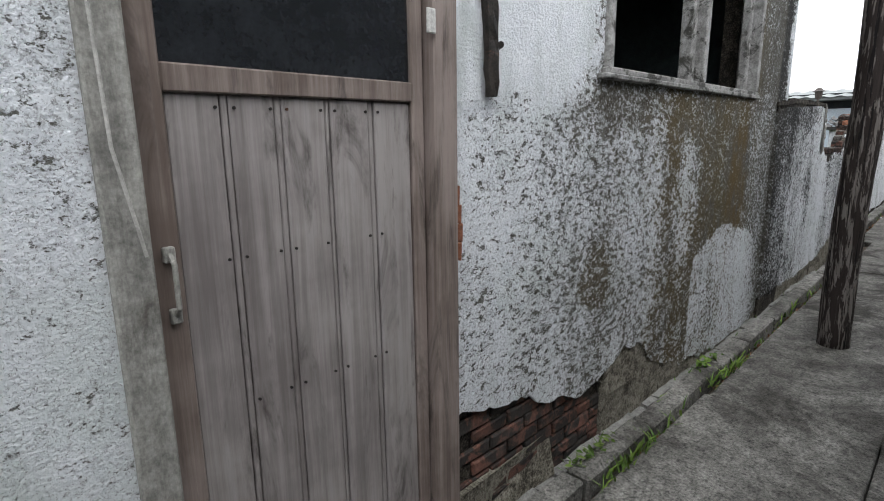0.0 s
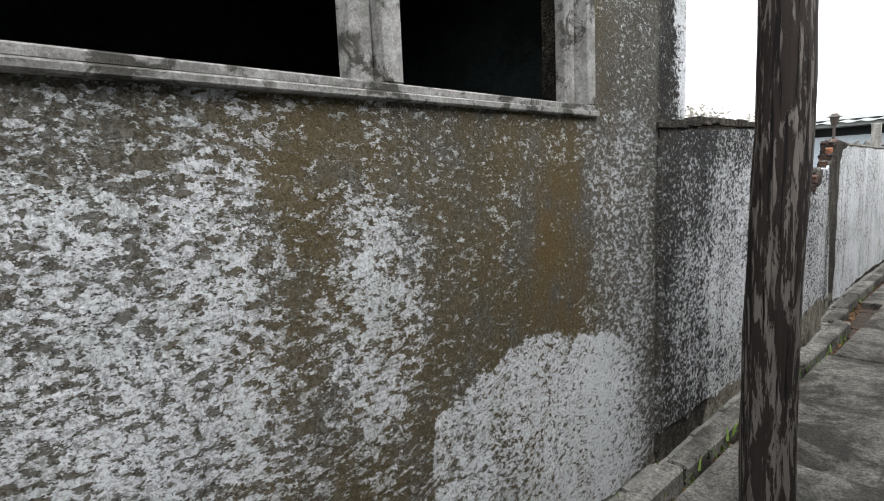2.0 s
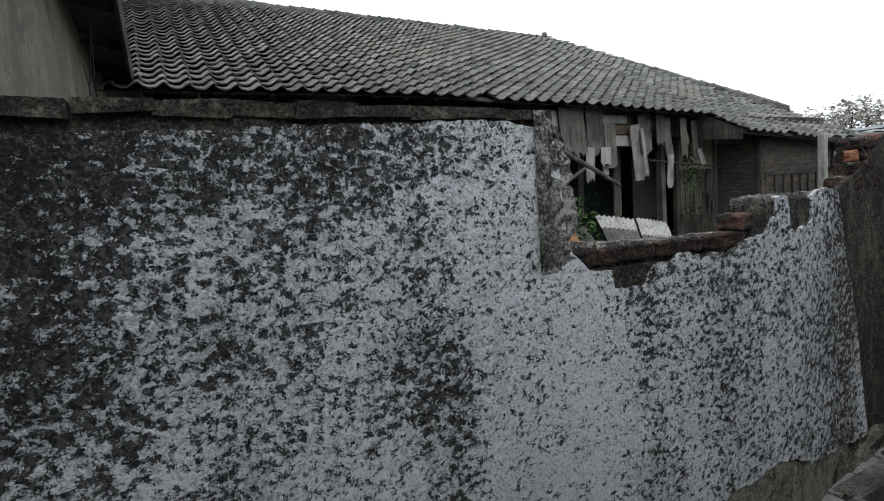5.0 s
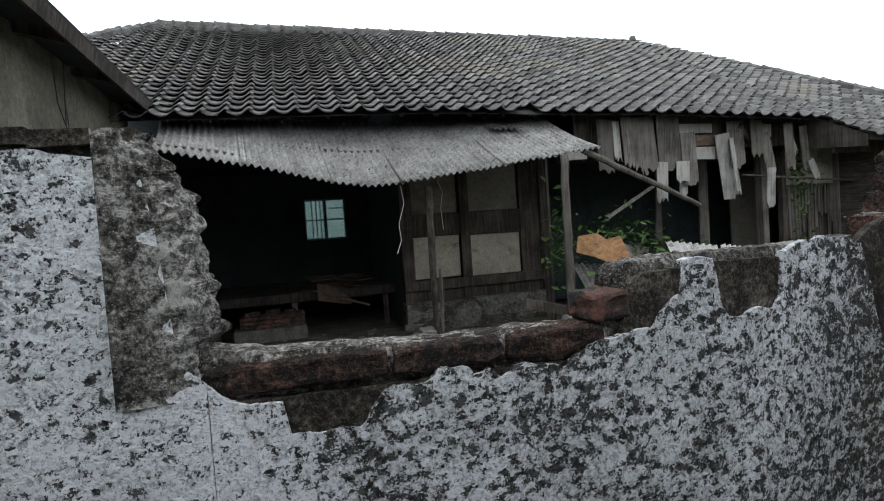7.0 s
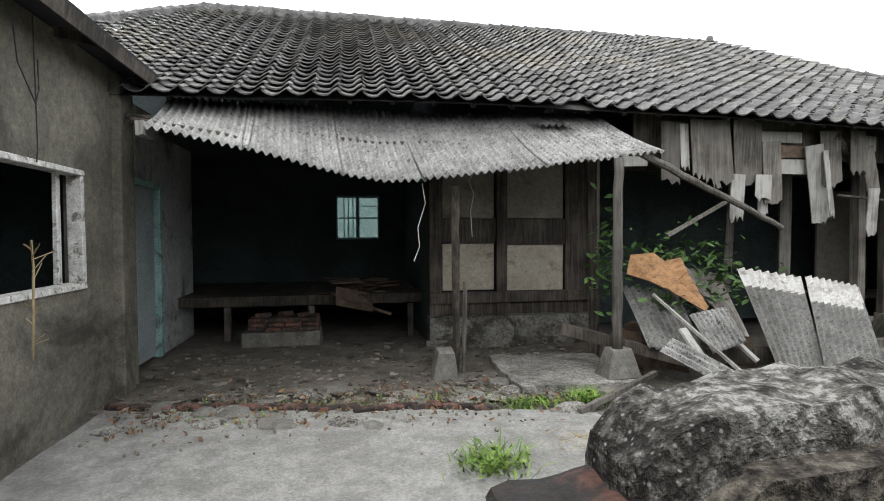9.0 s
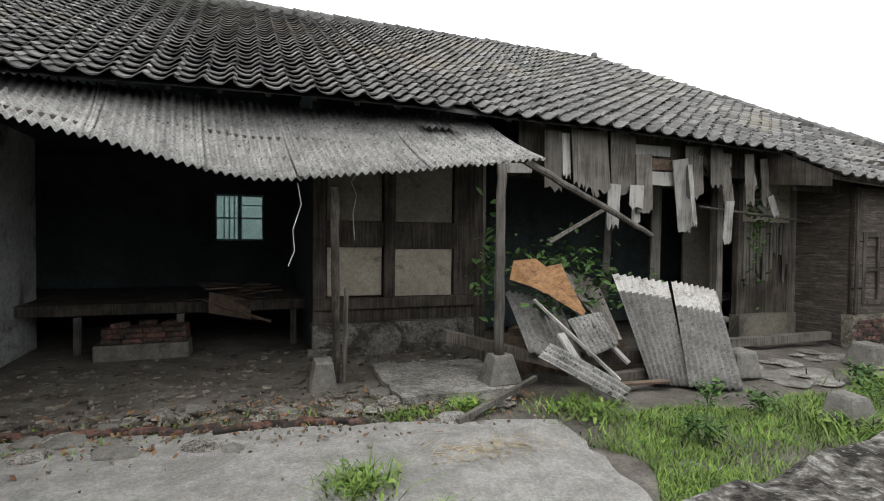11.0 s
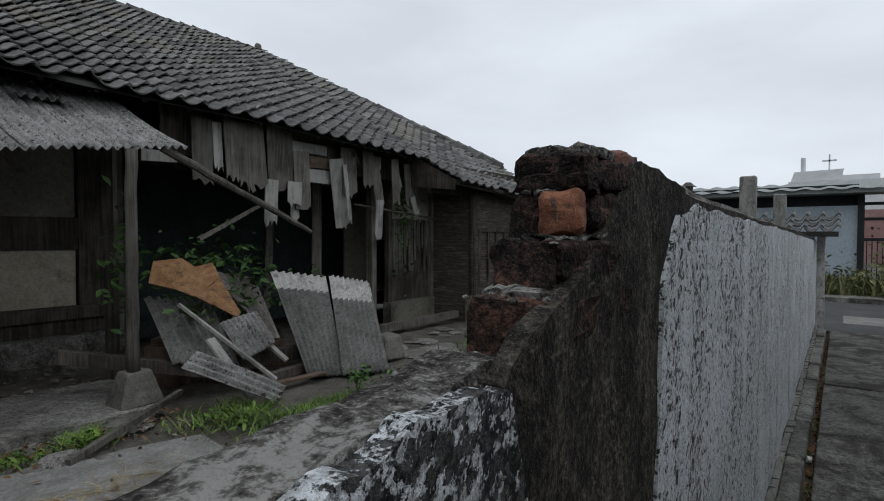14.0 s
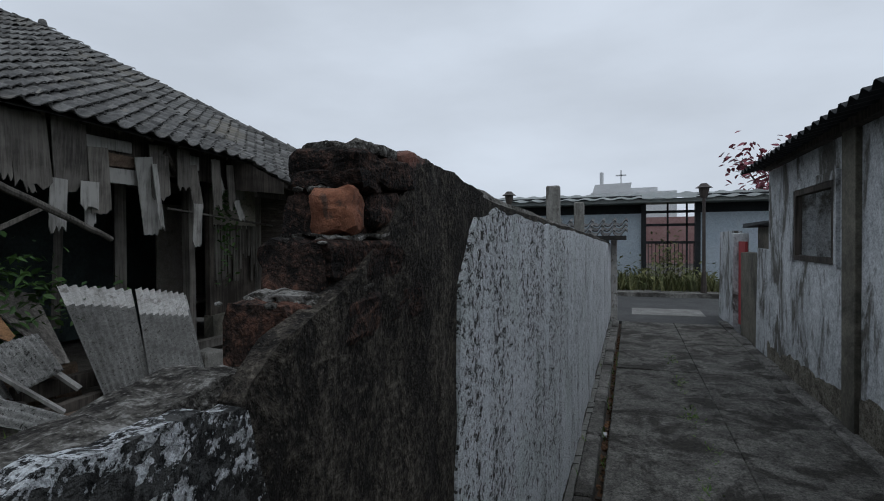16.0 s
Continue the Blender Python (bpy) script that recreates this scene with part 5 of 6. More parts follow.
for x, w, top, low, drift in ((11.54, 0.12, 3.0, 2.48, 0.01), (12.32, 0.21, 2.36, 1.81, -0.03), (12.69, 0.22, 2.36, 2.08, 0.0), (12.75, 0.14, 2.2, 1.86, 0.0), (13.52, 0.28, 2.78, 1.76, 0.18), (13.64, 0.08, 2.7, 1.85, 0.1), (14.44, 0.17, 2.2, 1.62, 0.01), (14.78, 0.10, 2.92, 2.43, 0.27), (15.25, 0.13, 2.3, 2.01, 0.13)):
    hanging(x, w, top, low, drift, "lath")
bm = B()
box(bm, 10.95, 15.3, 7.36, 7.40, 2.62, 3.30)
box(bm, 15.3, 19.1, 6.75, 6.8, 2.4, 2.95)
part("frieze", bm, "dark_wood", house)
for x0, x1, z0, z1 in ((12.72, 13.42, 2.85, 3.01), (13.02, 13.53, 2.44, 2.63), (14.39, 14.63, 2.78, 2.98), (15.30, 15.67, 2.38, 2.63), (10.72, 11.11, 2.50, 2.62)):
    part("white_strip", box(B(), x0, x1, 7.30, 7.32, z0, z1, 0.012), "lath", house)
part("rust_strip", box(B(), 13.02, 13.51, 7.30, 7.32, 2.65, 2.81, 0.015), "bark_dark", house)

# corrugated canopy on poles
canopy = thing("canopy", (8, 6.8, 2.3), "sagging corrugated cement canopy, grey with black lichen", "canopy")
LOW = [(5.4, 2.63), (5.55, 2.61), (6.37, 2.43), (7.1, 2.24), (7.64, 2.16), (8.2, 2.19), (8.8, 2.27), (9.6, 2.38), (10.6, 2.51)]
HIGH = [(5.4, 3.20), (8.2, 3.10), (10.7, 3.18)]


def corrugated(bm, spot, across, pitch=0.082, amp=0.021, rows=5):
    """A wavy sheet: spot(u, v) gives its middle plane, u across the waves."""
    n = max(6, round(across / pitch * 6))
    g = []
    e = 1e-3
    for i in range(n + 1):
        u = i / n
        col = []
        for j in range(rows + 1):
            v = j / rows
            p = spot(u, v)
            nrm = (spot(min(u + e, 1), v) - spot(max(u - e, 0), v)).cross(spot(u, min(v + e, 1)) - spot(u, max(v - e, 0))).normalized()
            col.append((p + nrm * amp * math.sin(2 * math.pi * across * u / pitch), nrm))
        g.append(col)
    for sgn in (0.003, -0.003):
        vs = [[bm.verts.new(p + q * sgn) for p, q in col] for col in g]
        for i in range(n):
            for j in range(rows):
                bm.faces.new((vs[i][j], vs[i + 1][j], vs[i + 1][j + 1], vs[i][j + 1]))
        if sgn > 0:
            first = vs
    for i in range(n):
        for j in (0, rows):
            bm.faces.new((first[i][j], first[i + 1][j], vs[i + 1][j], vs[i][j]))
    for i in (0, n):
        for j in range(rows):
            bm.faces.new((first[i][j], first[i][j + 1], vs[i][j + 1], vs[i][j]))
    return bm


cuts = [5.42, 6.3, 7.18, 8.04, 8.88, 9.35, 9.80, 10.18, 10.62]
for k, (xa, xb) in enumerate(zip(cuts, cuts[1:])):
    lift = 0.012 * (k % 2)

    def spot(u, v, xa=xa, xb=xb, lift=lift, k=k):
        x = xa - 0.03 + (xb - xa + 0.06) * u
        a = Vector((x + 0.03 * k / 8, 6.22 + 0.02 * (k % 3), lerp_table(x, LOW) + lift))
        b = Vector((x - 0.10 - 0.02 * k, 7.42, lerp_table(x, HIGH) + lift))
        p = a.lerp(b, v)
        p.z -= 0.05 * math.sin(v * math.pi)
        return p

    part("sheet", corrugated(B(), spot, xb - xa + 0.06), "asbestos", canopy, smooth=True)
part("loose_tile", corrugated(B(), lambda u, v: Vector((9.45 + 0.45 * u, 6.95 + 0.15 * v, 2.92 + 0.06 * v)), 0.45, rows=2), "tile", canopy)
part("purlin", rod(B(), [(x, 6.55, lerp_table(x, LOW) + 0.12) for x in (5.2, 6.0, 6.8, 7.6, 8.4, 9.2, 10.0, 10.55)], 0.035, seg=8, rough=0.06), "dark_wood", canopy)
part("purlin", rod(B(), [(x, 6.95, lerp_table(x, LOW) * 0.4 + lerp_table(x, HIGH) * 0.6 - 0.1) for x in (5.0, 6.4, 7.6, 9.0, 10.4)], 0.035, seg=8, rough=0.06), "dark_wood", canopy)
part("white_end", box(B(), 5.36, 5.42, 6.2, 6.5, 2.55, 2.68, 0.01), "lath", canopy)
bm = rod(B(), line((10.12, 6.21, 0.38), (10.12, 6.21, 2.44), 12, 0.009), 0.058, 0.05, 10, 0.06)
part("post", bm, "grey_wood", canopy, smooth=True)
bm = box(B(), -0.19, 0.19, -0.17, 0.17, 0, 0.31, 0.012, Matrix.Translation((10.13, 6.21, 0.085)), bevel=0.015)
for v in bm.verts:
    if v.co.z > 0.2:
        v.co.x, v.co.y = 10.13 + (v.co.x - 10.13) * 0.58, 6.21 + (v.co.y - 6.21) * 0.6
part("footing", bm, "block", canopy)
part("back_post", beam(B(), (10.40, 7.35, 0.0), (10.38, 7.33, 2.9), 0.11, 0.09), "dark_wood", canopy)
part("prop_post", rod(B(), line((8.50, 7.0, 0.02), (8.39, 6.45, 2.14), 10, 0.008), 0.04, 0.045, 8, 0.08), "dark_wood", canopy)
part("prop_post", beam(B(), (8.58, 6.95, 0.02), (8.60, 6.93, 1.08), 0.045, 0.03), "grey_wood", canopy)
part("brace", rod(B(), line((10.45, 6.3, 2.5), (12.85, 7.0, 1.70), 12, 0.008), 0.045, 0.035, 8, 0.08), "grey_wood", canopy)
part("brace", beam(B(), (11.15, 6.9, 1.60), (11.95, 6.9, 2.02), 0.05, 0.04), "grey_wood", canopy)
part("brace", rod(B(), line((13.85, 7.2, 2.95), (14.5, 7.45, 2.5), 6, 0.008), 0.055, 0.05, 8, 0.08), "dark_wood", canopy)
bm = B()
box(bm, -0.16, 0.16, -0.11, 0.11, 0, 0.36, 0.02, Matrix.Translation((8.32, 6.76, -0.02)), bevel=0.015)
for v in bm.verts:
    if v.co.z > 0.2:
        v.co.x = 8.32 + (v.co.x - 8.32) * 0.6
solid("concrete_stump", bm, "block", "small tapered concrete post base", "block")
for (x, y, s, h) in ((13.25, 5.9, 0.2, 0.34), (15.4, 5.75, 0.2, 0.32), (12.75, 4.3, 0.19, 0.27)):
    bm = B()
    box(bm, -s, s, -s, s, 0, h, 0.03, Matrix.Translation((x, y, -0.03)), bevel=0.03)
    for v in bm.verts:
        if v.co.z > h * 0.6:
            v.co.x, v.co.y = x + (v.co.x - x) * 0.7, y + (v.co.y - y) * 0.7
    solid("concrete_stump", bm, "block", "weathered concrete pillar base lying in the yard", "block", "pillar bases in the yard")

# brick hearth in front of the platform
hearth = thing("brick_hearth", (6.3, 9.0, 0), "broken brick stove, half coated with cement", "stove")
part("base", box(B(), 5.78, 6.86, 8.72, 9.22, 0, 0.26, 0.02, bevel=0.02), "block", hearth)
part("upper", box(B(), 5.86, 6.84, 8.76, 9.2, 0.26, 0.44, 0.012, bevel=0.01), "brick", hearth)
for x, y, r in ((6.05, 8.9, 0.2), (6.62, 8.9, 1.2), (6.35, 9.05, 0.1)):
    piece("brick", kinds[0], hearth, (x, y, 0.445), r)
hb = brick_mesh("brick", 0.215, 0.105, 0.058, "brick")
for j in range(3):
    for k in range(4):
        piece("brick", hb, hearth, (5.98 + k * 0.235 + (0.04 if j % 2 else 0), 8.765 - 0.01 * (j == 0), 0.255 + j * 0.066), random.uniform(-0.04, 0.04))
heap = thing("board_heap", (7.35, 9.65, 0.69), "heap of broken brown boards on the raised floor", "boards")
for k in range(14):
    mm = Matrix.Translation((7.35 + random.uniform(-0.5, 0.6), 9.7 + random.uniform(-0.25, 0.2), 0.69 + 0.016 * k)) @ Matrix.Rotation(random.uniform(0, 3), 4, "Z") @ Matrix.Rotation(random.uniform(-0.15, 0.15), 4, "X")
    part("board", box(B(), -random.uniform(0.1, 0.4), random.uniform(0.1, 0.35), -0.1, 0.1, 0, 0.012, 0.01, mm), "bark_dark", heap)
bm = B()
box(bm, -0.3, 0.3, -0.17, 0.17, 0, 0.012, 0.01, Matrix.Translation((7.35, 9.32, 0.62)) @ Matrix.Rotation(0.9, 4, "X") @ Matrix.Rotation(0.4, 4, "Y"))
beam(bm, (7.0, 9.3, 0.72), (7.9, 9.0, 0.42), 0.03, 0.03)
solid("fallen_board", bm, "bark_dark", "brown board hanging off the raised floor", "board")

# rubble of sheets and boards
def leaning(corners, name, label, mat="sheet_dark", pitch=0.085, pale=False):
    a, b, c, d = [Vector(p) for p in corners]
    f = lambda u, v: a.lerp(b, u).lerp(d.lerp(c, u), v) + Vector((0, 0, 0.015 * math.sin(v * 3 + u * 2)))
    ob = solid(name, corrugated(B(), f, ((b - a).length + (c - d).length) / 2, pitch, pitch * 0.26, 11), mat, label, "roof sheet", "fallen roofing sheets", smooth=True)
    if pale:
        ob.data.materials.append(M["sheet_pale"])
        top, low_x = max(v.co.z for v in ob.data.vertices), min(v.co.x for v in ob.data.vertices)
        for p in ob.data.polygons:
            if p.center.z > top - 0.16 - 0.16 * (p.center.x - low_x):
                p.material_index = 1
    return ob


leaning([(12.0, 6.76, 1.2), (12.9, 6.76, 1.05), (12.22, 5.65, 0.02), (11.86, 5.86, 0.02)][:4], "roofing_sheet", "grey corrugated cement sheet leaning on the rubble heap", pale=True)
leaning([(12.92, 6.70, 1.09), (13.74, 6.72, 0.92), (12.72, 5.38, 0.02), (12.16, 5.60, 0.02)], "roofing_sheet", "large mossy corrugated sheet leaning on the rubble heap", pale=True)
leaning([(10.5, 6.85, 1.0), (11.2, 6.75, 0.87), (11.15, 6.1, 0.28), (10.45, 6.15, 0.40)], "roofing_sheet", "dark corrugated sheet slumped beside the canopy post")
leaning([(11.0, 6.25, 0.72), (11.45, 6.25, 0.78), (11.56, 6.05, 0.45), (11.12, 6.0, 0.33)], "roofing_sheet", "small bright corrugated metal sheet", "asbestos", 0.06)
leaning([(10.5, 5.80, 0.56), (10.28, 5.68, 0.44), (11.06, 5.35, 0.03), (11.28, 5.50, 0.10)], "roofing_sheet", "short pale corrugated sheet at the front of the heap", "asbestos")
bm = B()
q = [(10.45, 6.62, 1.16), (10.52, 6.66, 1.38), (10.85, 6.72, 1.40), (11.0, 6.72, 1.30), (11.2, 6.7, 1.34), (11.22, 6.6, 1.18), (11.05, 6.55, 1.08), (11.36, 6.4, 0.78), (11.28, 6.36, 0.74), (10.95, 6.48, 0.95), (10.7, 6.55, 1.08)]
up = [bm.verts.new(p) for p in q]
dn = [bm.verts.new((x + 0.005, y + 0.012, z - 0.008)) for x, y, z in q]
bm.faces.new(up), bm.faces.new(dn[::-1])
for k in range(len(q)):
    bm.faces.new((up[k], up[(k + 1) % len(q)], dn[(k + 1) % len(q)], dn[k]))
bmesh.ops.triangulate(bm, faces=bm.faces)
solid("plywood_scrap", bm, "ply", "torn scrap of brownish orange plywood on the rubble heap", "board")
for a, b, w, h, mt, lb in (((9.65, 6.65, 0.55), (11.2, 6.05, 0.16), 0.16, 0.12, "dark_wood", "dark squared beam fallen across the heap"),
                           ((9.3, 5.35, 0.03), (10.45, 6.0, 0.16), 0.05, 0.05, "grey_wood", "grey pole lying on the ground"),
                           ((11.2, 6.9, 1.05), (11.75, 6.1, 0.2), 0.10, 0.03, "lath", "pale plank sloping off the heap"),
                           ((11.35, 6.45, 0.2), (12.2, 6.3, 0.22), 0.12, 0.16, "dark_wood", "thick timber under the sheets"),
                           ((11.2, 5.95, 0.08), (12.1, 6.1, 0.08), 0.10, 0.10, "dark_wood", "short timber under the sheets"),
                           ((13.3, 7.15, 0.08), (16.3, 6.9, 0.14), 0.14, 0.12, "grey_wood", "long grey beam lying before the veranda"),
                           ((13.6, 7.4, 0.05), (15.2, 7.2, 0.05), 0.10, 0.08, "dark_wood", "old timber lying before the veranda")):
    solid("loose_timber", beam(B(), a, b, w, h), mt, lb, "timber", "fallen timbers")
for k in range(7):
    x = 11.35 + 0.1 * k
    solid("loose_board", beam(B(), (x, 7.0 + 0.02 * k, 1.22 - 0.02 * k), (x + 0.35 - 0.1 * k, 6.25, 0.45), 0.11, 0.015), "grey_wood", "grey weatherboard sliding off the heap", "board", "fallen boards")
for a, b, w, mt, lb in (((10.62, 6.35, 0.95), (11.35, 5.75, 0.12), 0.09, "lath", "pale lath leaning on the fallen sheets"), ((10.75, 6.0, 0.62), (10.95, 5.6, 0.05), 0.13, "lath", "short pale board standing on end"),
                        ((11.3, 5.85, 0.05), (12.0, 5.75, 0.06), 0.10, "bark_dark", "brown board lying on the ground")):
    solid("loose_board", beam(B(), a, b, w, 0.025), mt, lb, "board", "fallen boards")
bm = B()
for k in range(60):
    mm = Matrix.Translation((11.35 + random.uniform(-0.7, 0.8), 6.9 + random.uniform(-0.3, 0.3), 0)) @ Matrix.Rotation(random.uniform(0, 3), 4, "Z")
    s = random.uniform(0.06, 0.18)
    box(bm, -s, s, -s * 0.6, s * 0.6, -0.03, random.uniform(0.1, 0.5), 0.04, mm)
solid("rubble_heap", bm, "bark_dark", "heap of broken wood and rubble", "rubble", kind="stuff")


# ---- far end of the alley ----
bm = B()
box(bm, 19.5, 24.6, -60, 60, -0.12, -0.02)
solid("road", bm, "asphalt", "grey asphalt street crossing the alley's end", "road", kind="structure")
bm = B()
box(bm, 20.6, 21.8, -0.6, 0.9, -0.02, -0.014)
solid("road_patch", bm, "pad", "pale repair patch in the street", "road", kind="structure")
bm = B()
box(bm, 24.6, 24.8, -60, 60, -0.12, 0.1)
box(bm, 24.8, 27.6, -60, 60, -0.12, 0.07)
solid("verge", bm, "concrete", "raised verge and kerb across the street", "pavement", kind="structure")
far = thing("long_building", (28, 0, 0), "long low pale blue building with a grey metal roof", "building")
for ya, yb in ((0.55, 40), (-40, -1.2)):
    part("wall", box(B(), 27.8, 28.0, ya, yb, 0, 2.55), "blue_wall", far)
    part("clerestory", box(B(), 28.1, 28.3, ya, yb, 2.55, 3.2), "shade_dark", far)
part("gutter_beam", box(B(), 27.0, 28.3, -40, 40, 2.88, 3.0), "metal_roof", far)
bm = B()
corrugated(bm, lambda u, v: Vector((26.9 + 4 * v, -40 + 80 * u, 3.0 + 0.5 * v)), 80.0, 0.6, 0.03, 2)
part("roof", bm, "metal_roof", far)
for y in (0.5, -1.2):
    part("gate_post", box(B(), 27.7, 28.0, y - 0.08, y + 0.08, 0, 3.0), "shade_dark", far)
gate = thing("metal_gate", (28, -0.35, 0), "dark barred metal gate under the long roof", "gate")
for z in (0.3, 1.5, 2.1, 2.55):
    part("rail", box(B(), 27.8, 27.86, -1.2, 0.5, z, z + 0.09), "shade_dark", gate)
for k in range(14):
    y = -1.1 + k * 0.12
    part("bar", box(B(), 27.82, 27.84, y, y + 0.025, 0.1, 1.5), "shade_dark", gate)
for y in (-0.9, -0.3):
    part("stile", box(B(), 27.8, 27.86, y, y + 0.06, 0.1, 3.0), "shade_dark", gate)
bm = B()
box(bm, 48, 49, -6, 4, 0, 3.2)
solid("apartment_block", bm, "far_red", "reddish building seen through the gate", "building")
far2 = thing("white_building", (75, 2, 0), "distant white building with a rooftop cross", "building")
part("wall", box(B(), 74, 80, -4.0, 5.4, 0, 7.2), "white_far", far2)
part("roof", box(B(), 74.5, 80, -2.0, 4.6, 7.2, 7.7), "white_far", far2)
part("roof", box(B(), 74.2, 76, 1.0, 5.2, 7.2, 8.1, 0.3), "white_far", far2)
bm = B()
box(bm, 75, 75.15, 1.93, 2.07, 7.9, 9.9)
box(bm, 75, 75.15, 1.4, 2.6, 9.2, 9.36)
part("cross", bm, "white_far", far2)
part("tank", rod(B(), [(75, 4.2, 8.0), (75, 4.2, 9.0), (75, 4.2, 9.7)], 0.22, 0.22, 10), "white_far", far2)

lamp = thing("street_lamp", (25.3, -1.1, 0.06), "black street lamp with a round lantern", "street lamp")
part("base", rod(B(), [(25.3, -1.1, 0.05), (25.3, -1.1, 0.7)], 0.09, 0.06, 10), "brown_metal", lamp)
part("pole", rod(B(), [(25.3, -1.1, 0.7), (25.3, -1.1, 2.85)], 0.05, 0.045, 10), "brown_metal", lamp)
part("lantern", rod(B(), [(25.3, -1.1, 2.85), (25.3, -1.1, 2.95), (25.3, -1.1, 3.15)], 0.08, 0.15, 10), "brown_metal", lamp)
part("cap", rod(B(), [(25.3, -1.1, 3.15), (25.3, -1.1, 3.2), (25.3, -1.1, 3.28)], 0.24, 0.08, 12), "brown_metal", lamp)
copy_thing(lamp, Matrix.Translation((25.6, 4.75, 0.06)))

# ---- houses on the other side of the alley ----
rb = thing("white_house", (14, -1.4, 0), "stained white house with an empty window and tin roof", "house")
for xa, xb, za, zb in ((-6, 13.75, -0.1, 2.75), (15.05, 16.3, -0.1, 2.55), (13.75, 15.05, -0.1, 1.42), (13.75, 15.05, 2.18, 2.7)):
    part("wall", box(B(), xa, xb, -1.05, -0.85, za, zb), "old_white", rb)
part("end_wall", box(B(), 16.1, 16.3, -4.0, -1.05, -0.1, 2.5), "old_white", rb)
part("back_wall", box(B(), 12, 16.1, -4.0, -3.9, -0.1, 2.6), "old_white", rb)
part("inner_panel", box(B(), 13.0, 13.1, -3.9, -1.05, 0, 1.75), "panel_grey", rb)
for x in (13.18, 11.0):
    part("pier", box(B(), x, x + 0.28, -0.86, -0.80, -0.08, 2.62, 0.006, bevel=0.006), "render_grey", rb)
wf = part("window", box(B(), 13.75, 15.05, -0.9, -0.83, 1.40, 1.46, 0.004), "dark_wood", rb, "empty dark window frame")
for q in ((13.75, 13.82, -0.9, -0.83, 1.46, 2.18), (14.98, 15.05, -0.9, -0.83, 1.46, 2.18), (13.82, 14.98, -0.9, -0.83, 2.12, 2.18)):
    part("frame", box(B(), *q, jog=0.004), "dark_wood", wf)
for q in ((13.66, 13.75, -0.86, -0.82, 1.38, 2.27), (15.05, 15.14, -0.86, -0.82, 1.38, 2.27), (13.66, 15.14, -0.86, -0.82, 2.18, 2.27)):
    part("surround", box(B(), *q, jog=0.005), "old_white", rb)
part("roof", corrugated(B(), lambda u, v: Vector((-6 + 22.3 * u, -0.5 - 2.2 * v, 2.62 + 0.5 * v - 0.012 * (u * 22.3 - 16))), 22.3, 0.2, 0.025, 2), "shade_dark", rb, "dark rusted tin roof")
part("eave_beam", box(B(), -6, 16.2, -0.84, -0.76, 2.55, 2.68, 0.004), "dark_wood", rb)
part("base_strip", skin(B(), -6, 16.3, flat(-0.09), ragged([(-6, 0.2), (9, 0.22), (13, 0.3), (16.3, 0.24)], 0.13, 2.4), lambda x: -0.838, -0.03, 0.06, 4, 0.006), "base_stone", rb, "bare crumbling foot of the wall")
low = thing("wall_low", (18.5, -0.95, 0), "low stained white yard wall with a red door", "wall", kind="structure")
part("wall_piece", box(B(), 16.3, 17.1, -1.0, -0.86, -0.1, 1.5, 0.015), "old_white", low)
part("wall_piece", box(B(), 17.1, 18.4, -1.02, -0.87, -0.1, 1.42, 0.015), "render_grey", low)
part("gate_leaf", box(B(), 18.4, 19.0, -0.98, -0.94, 0.1, 1.6), "red", low, "faded red door leaf")
part("pier", box(B(), 19.0, 19.3, -1.1, -0.85, -0.1, 1.75, 0.01), "old_white", low)
part("wall_piece", box(B(), 19.3, 20.8, -1.05, -0.88, -0.1, 1.8, 0.015), "old_white", low)
part("hut", box(B(), 16.5, 19.2, -3.2, -1.3, 0, 1.85, 0.01), "render_grey", low)
part("hut_roof", box(B(), 16.3, 19.4, -3.4, -1.1, 1.85, 1.93, 0.03), "shade_dark", low)
kerb2 = thing("kerb", (13, -0.8, 0), "narrow kerb along the white house", "kerb", kind="structure")
x = 9.0
while x < 19.2:
    ln = random.uniform(0.6, 1.2)
    part("kerb_stone", box(B(), x, x + ln - 0.015, -0.84, -0.70, -0.1, random.uniform(0.02, 0.05), 0.008, bevel=0.01), "concrete", kerb2)
    x += ln

# ---- sheds and posts beyond the wall ----
shed = thing("tiled_shed", (18.6, 1.9, 0), "small shed with a curled tile roof behind the wall", "shed")
part("wall", box(B(), 18.0, 19.4, 1.34, 3.0, 0, 1.66), "old_white", shed)
part("post", box(B(), 19.3, 19.4, 1.18, 1.3, 0, 1.66), "white_frame", shed)
for r in range(3):
    for k in range(10):
        mm = Matrix.Translation((17.75 + 0.0 + 0.36 * r + 0.3, 1.1 + 0.21 * k, 1.70 + 0.10 * r)) @ Matrix.Rotation(radians(-90), 4, "Z") @ Matrix.Rotation(radians(16), 4, "X") @ Matrix.Diagonal((0.85, 1.4, 1.6, 1))
        ob = new("tile", tiles[k % 3])
        ob.parent = shed
        ob.matrix_basis = Matrix.Translation(-Vector((18.6, 1.9, 0))) @ mm
part("roof_bed", box(B(), 17.9, 19.3, 1.0, 3.1, 1.64, 1.72), "roof_bed", shed)
hut = thing("tiled_shed", (21.5, 6.6, 0), "grey rendered outbuilding with a low tiled roof", "shed")
part("wall", box(B(), 20.3, 24.5, 5.6, 8.2, 0, 2.0), "render_grey", hut)
# no openings here: flat near-black slabs stand for the shade inside two doorways
part("doorway", box(B(), 20.28, 20.3, 5.9, 6.5, 0, 1.6), "roof_bed", hut)
part("doorway", box(B(), 21.4, 22.4, 5.58, 5.6, 0, 1.7), "roof_bed", hut)
part("door_post", box(B(), 21.25, 21.4, 5.52, 5.6, 0, 1.8), "link", hut)
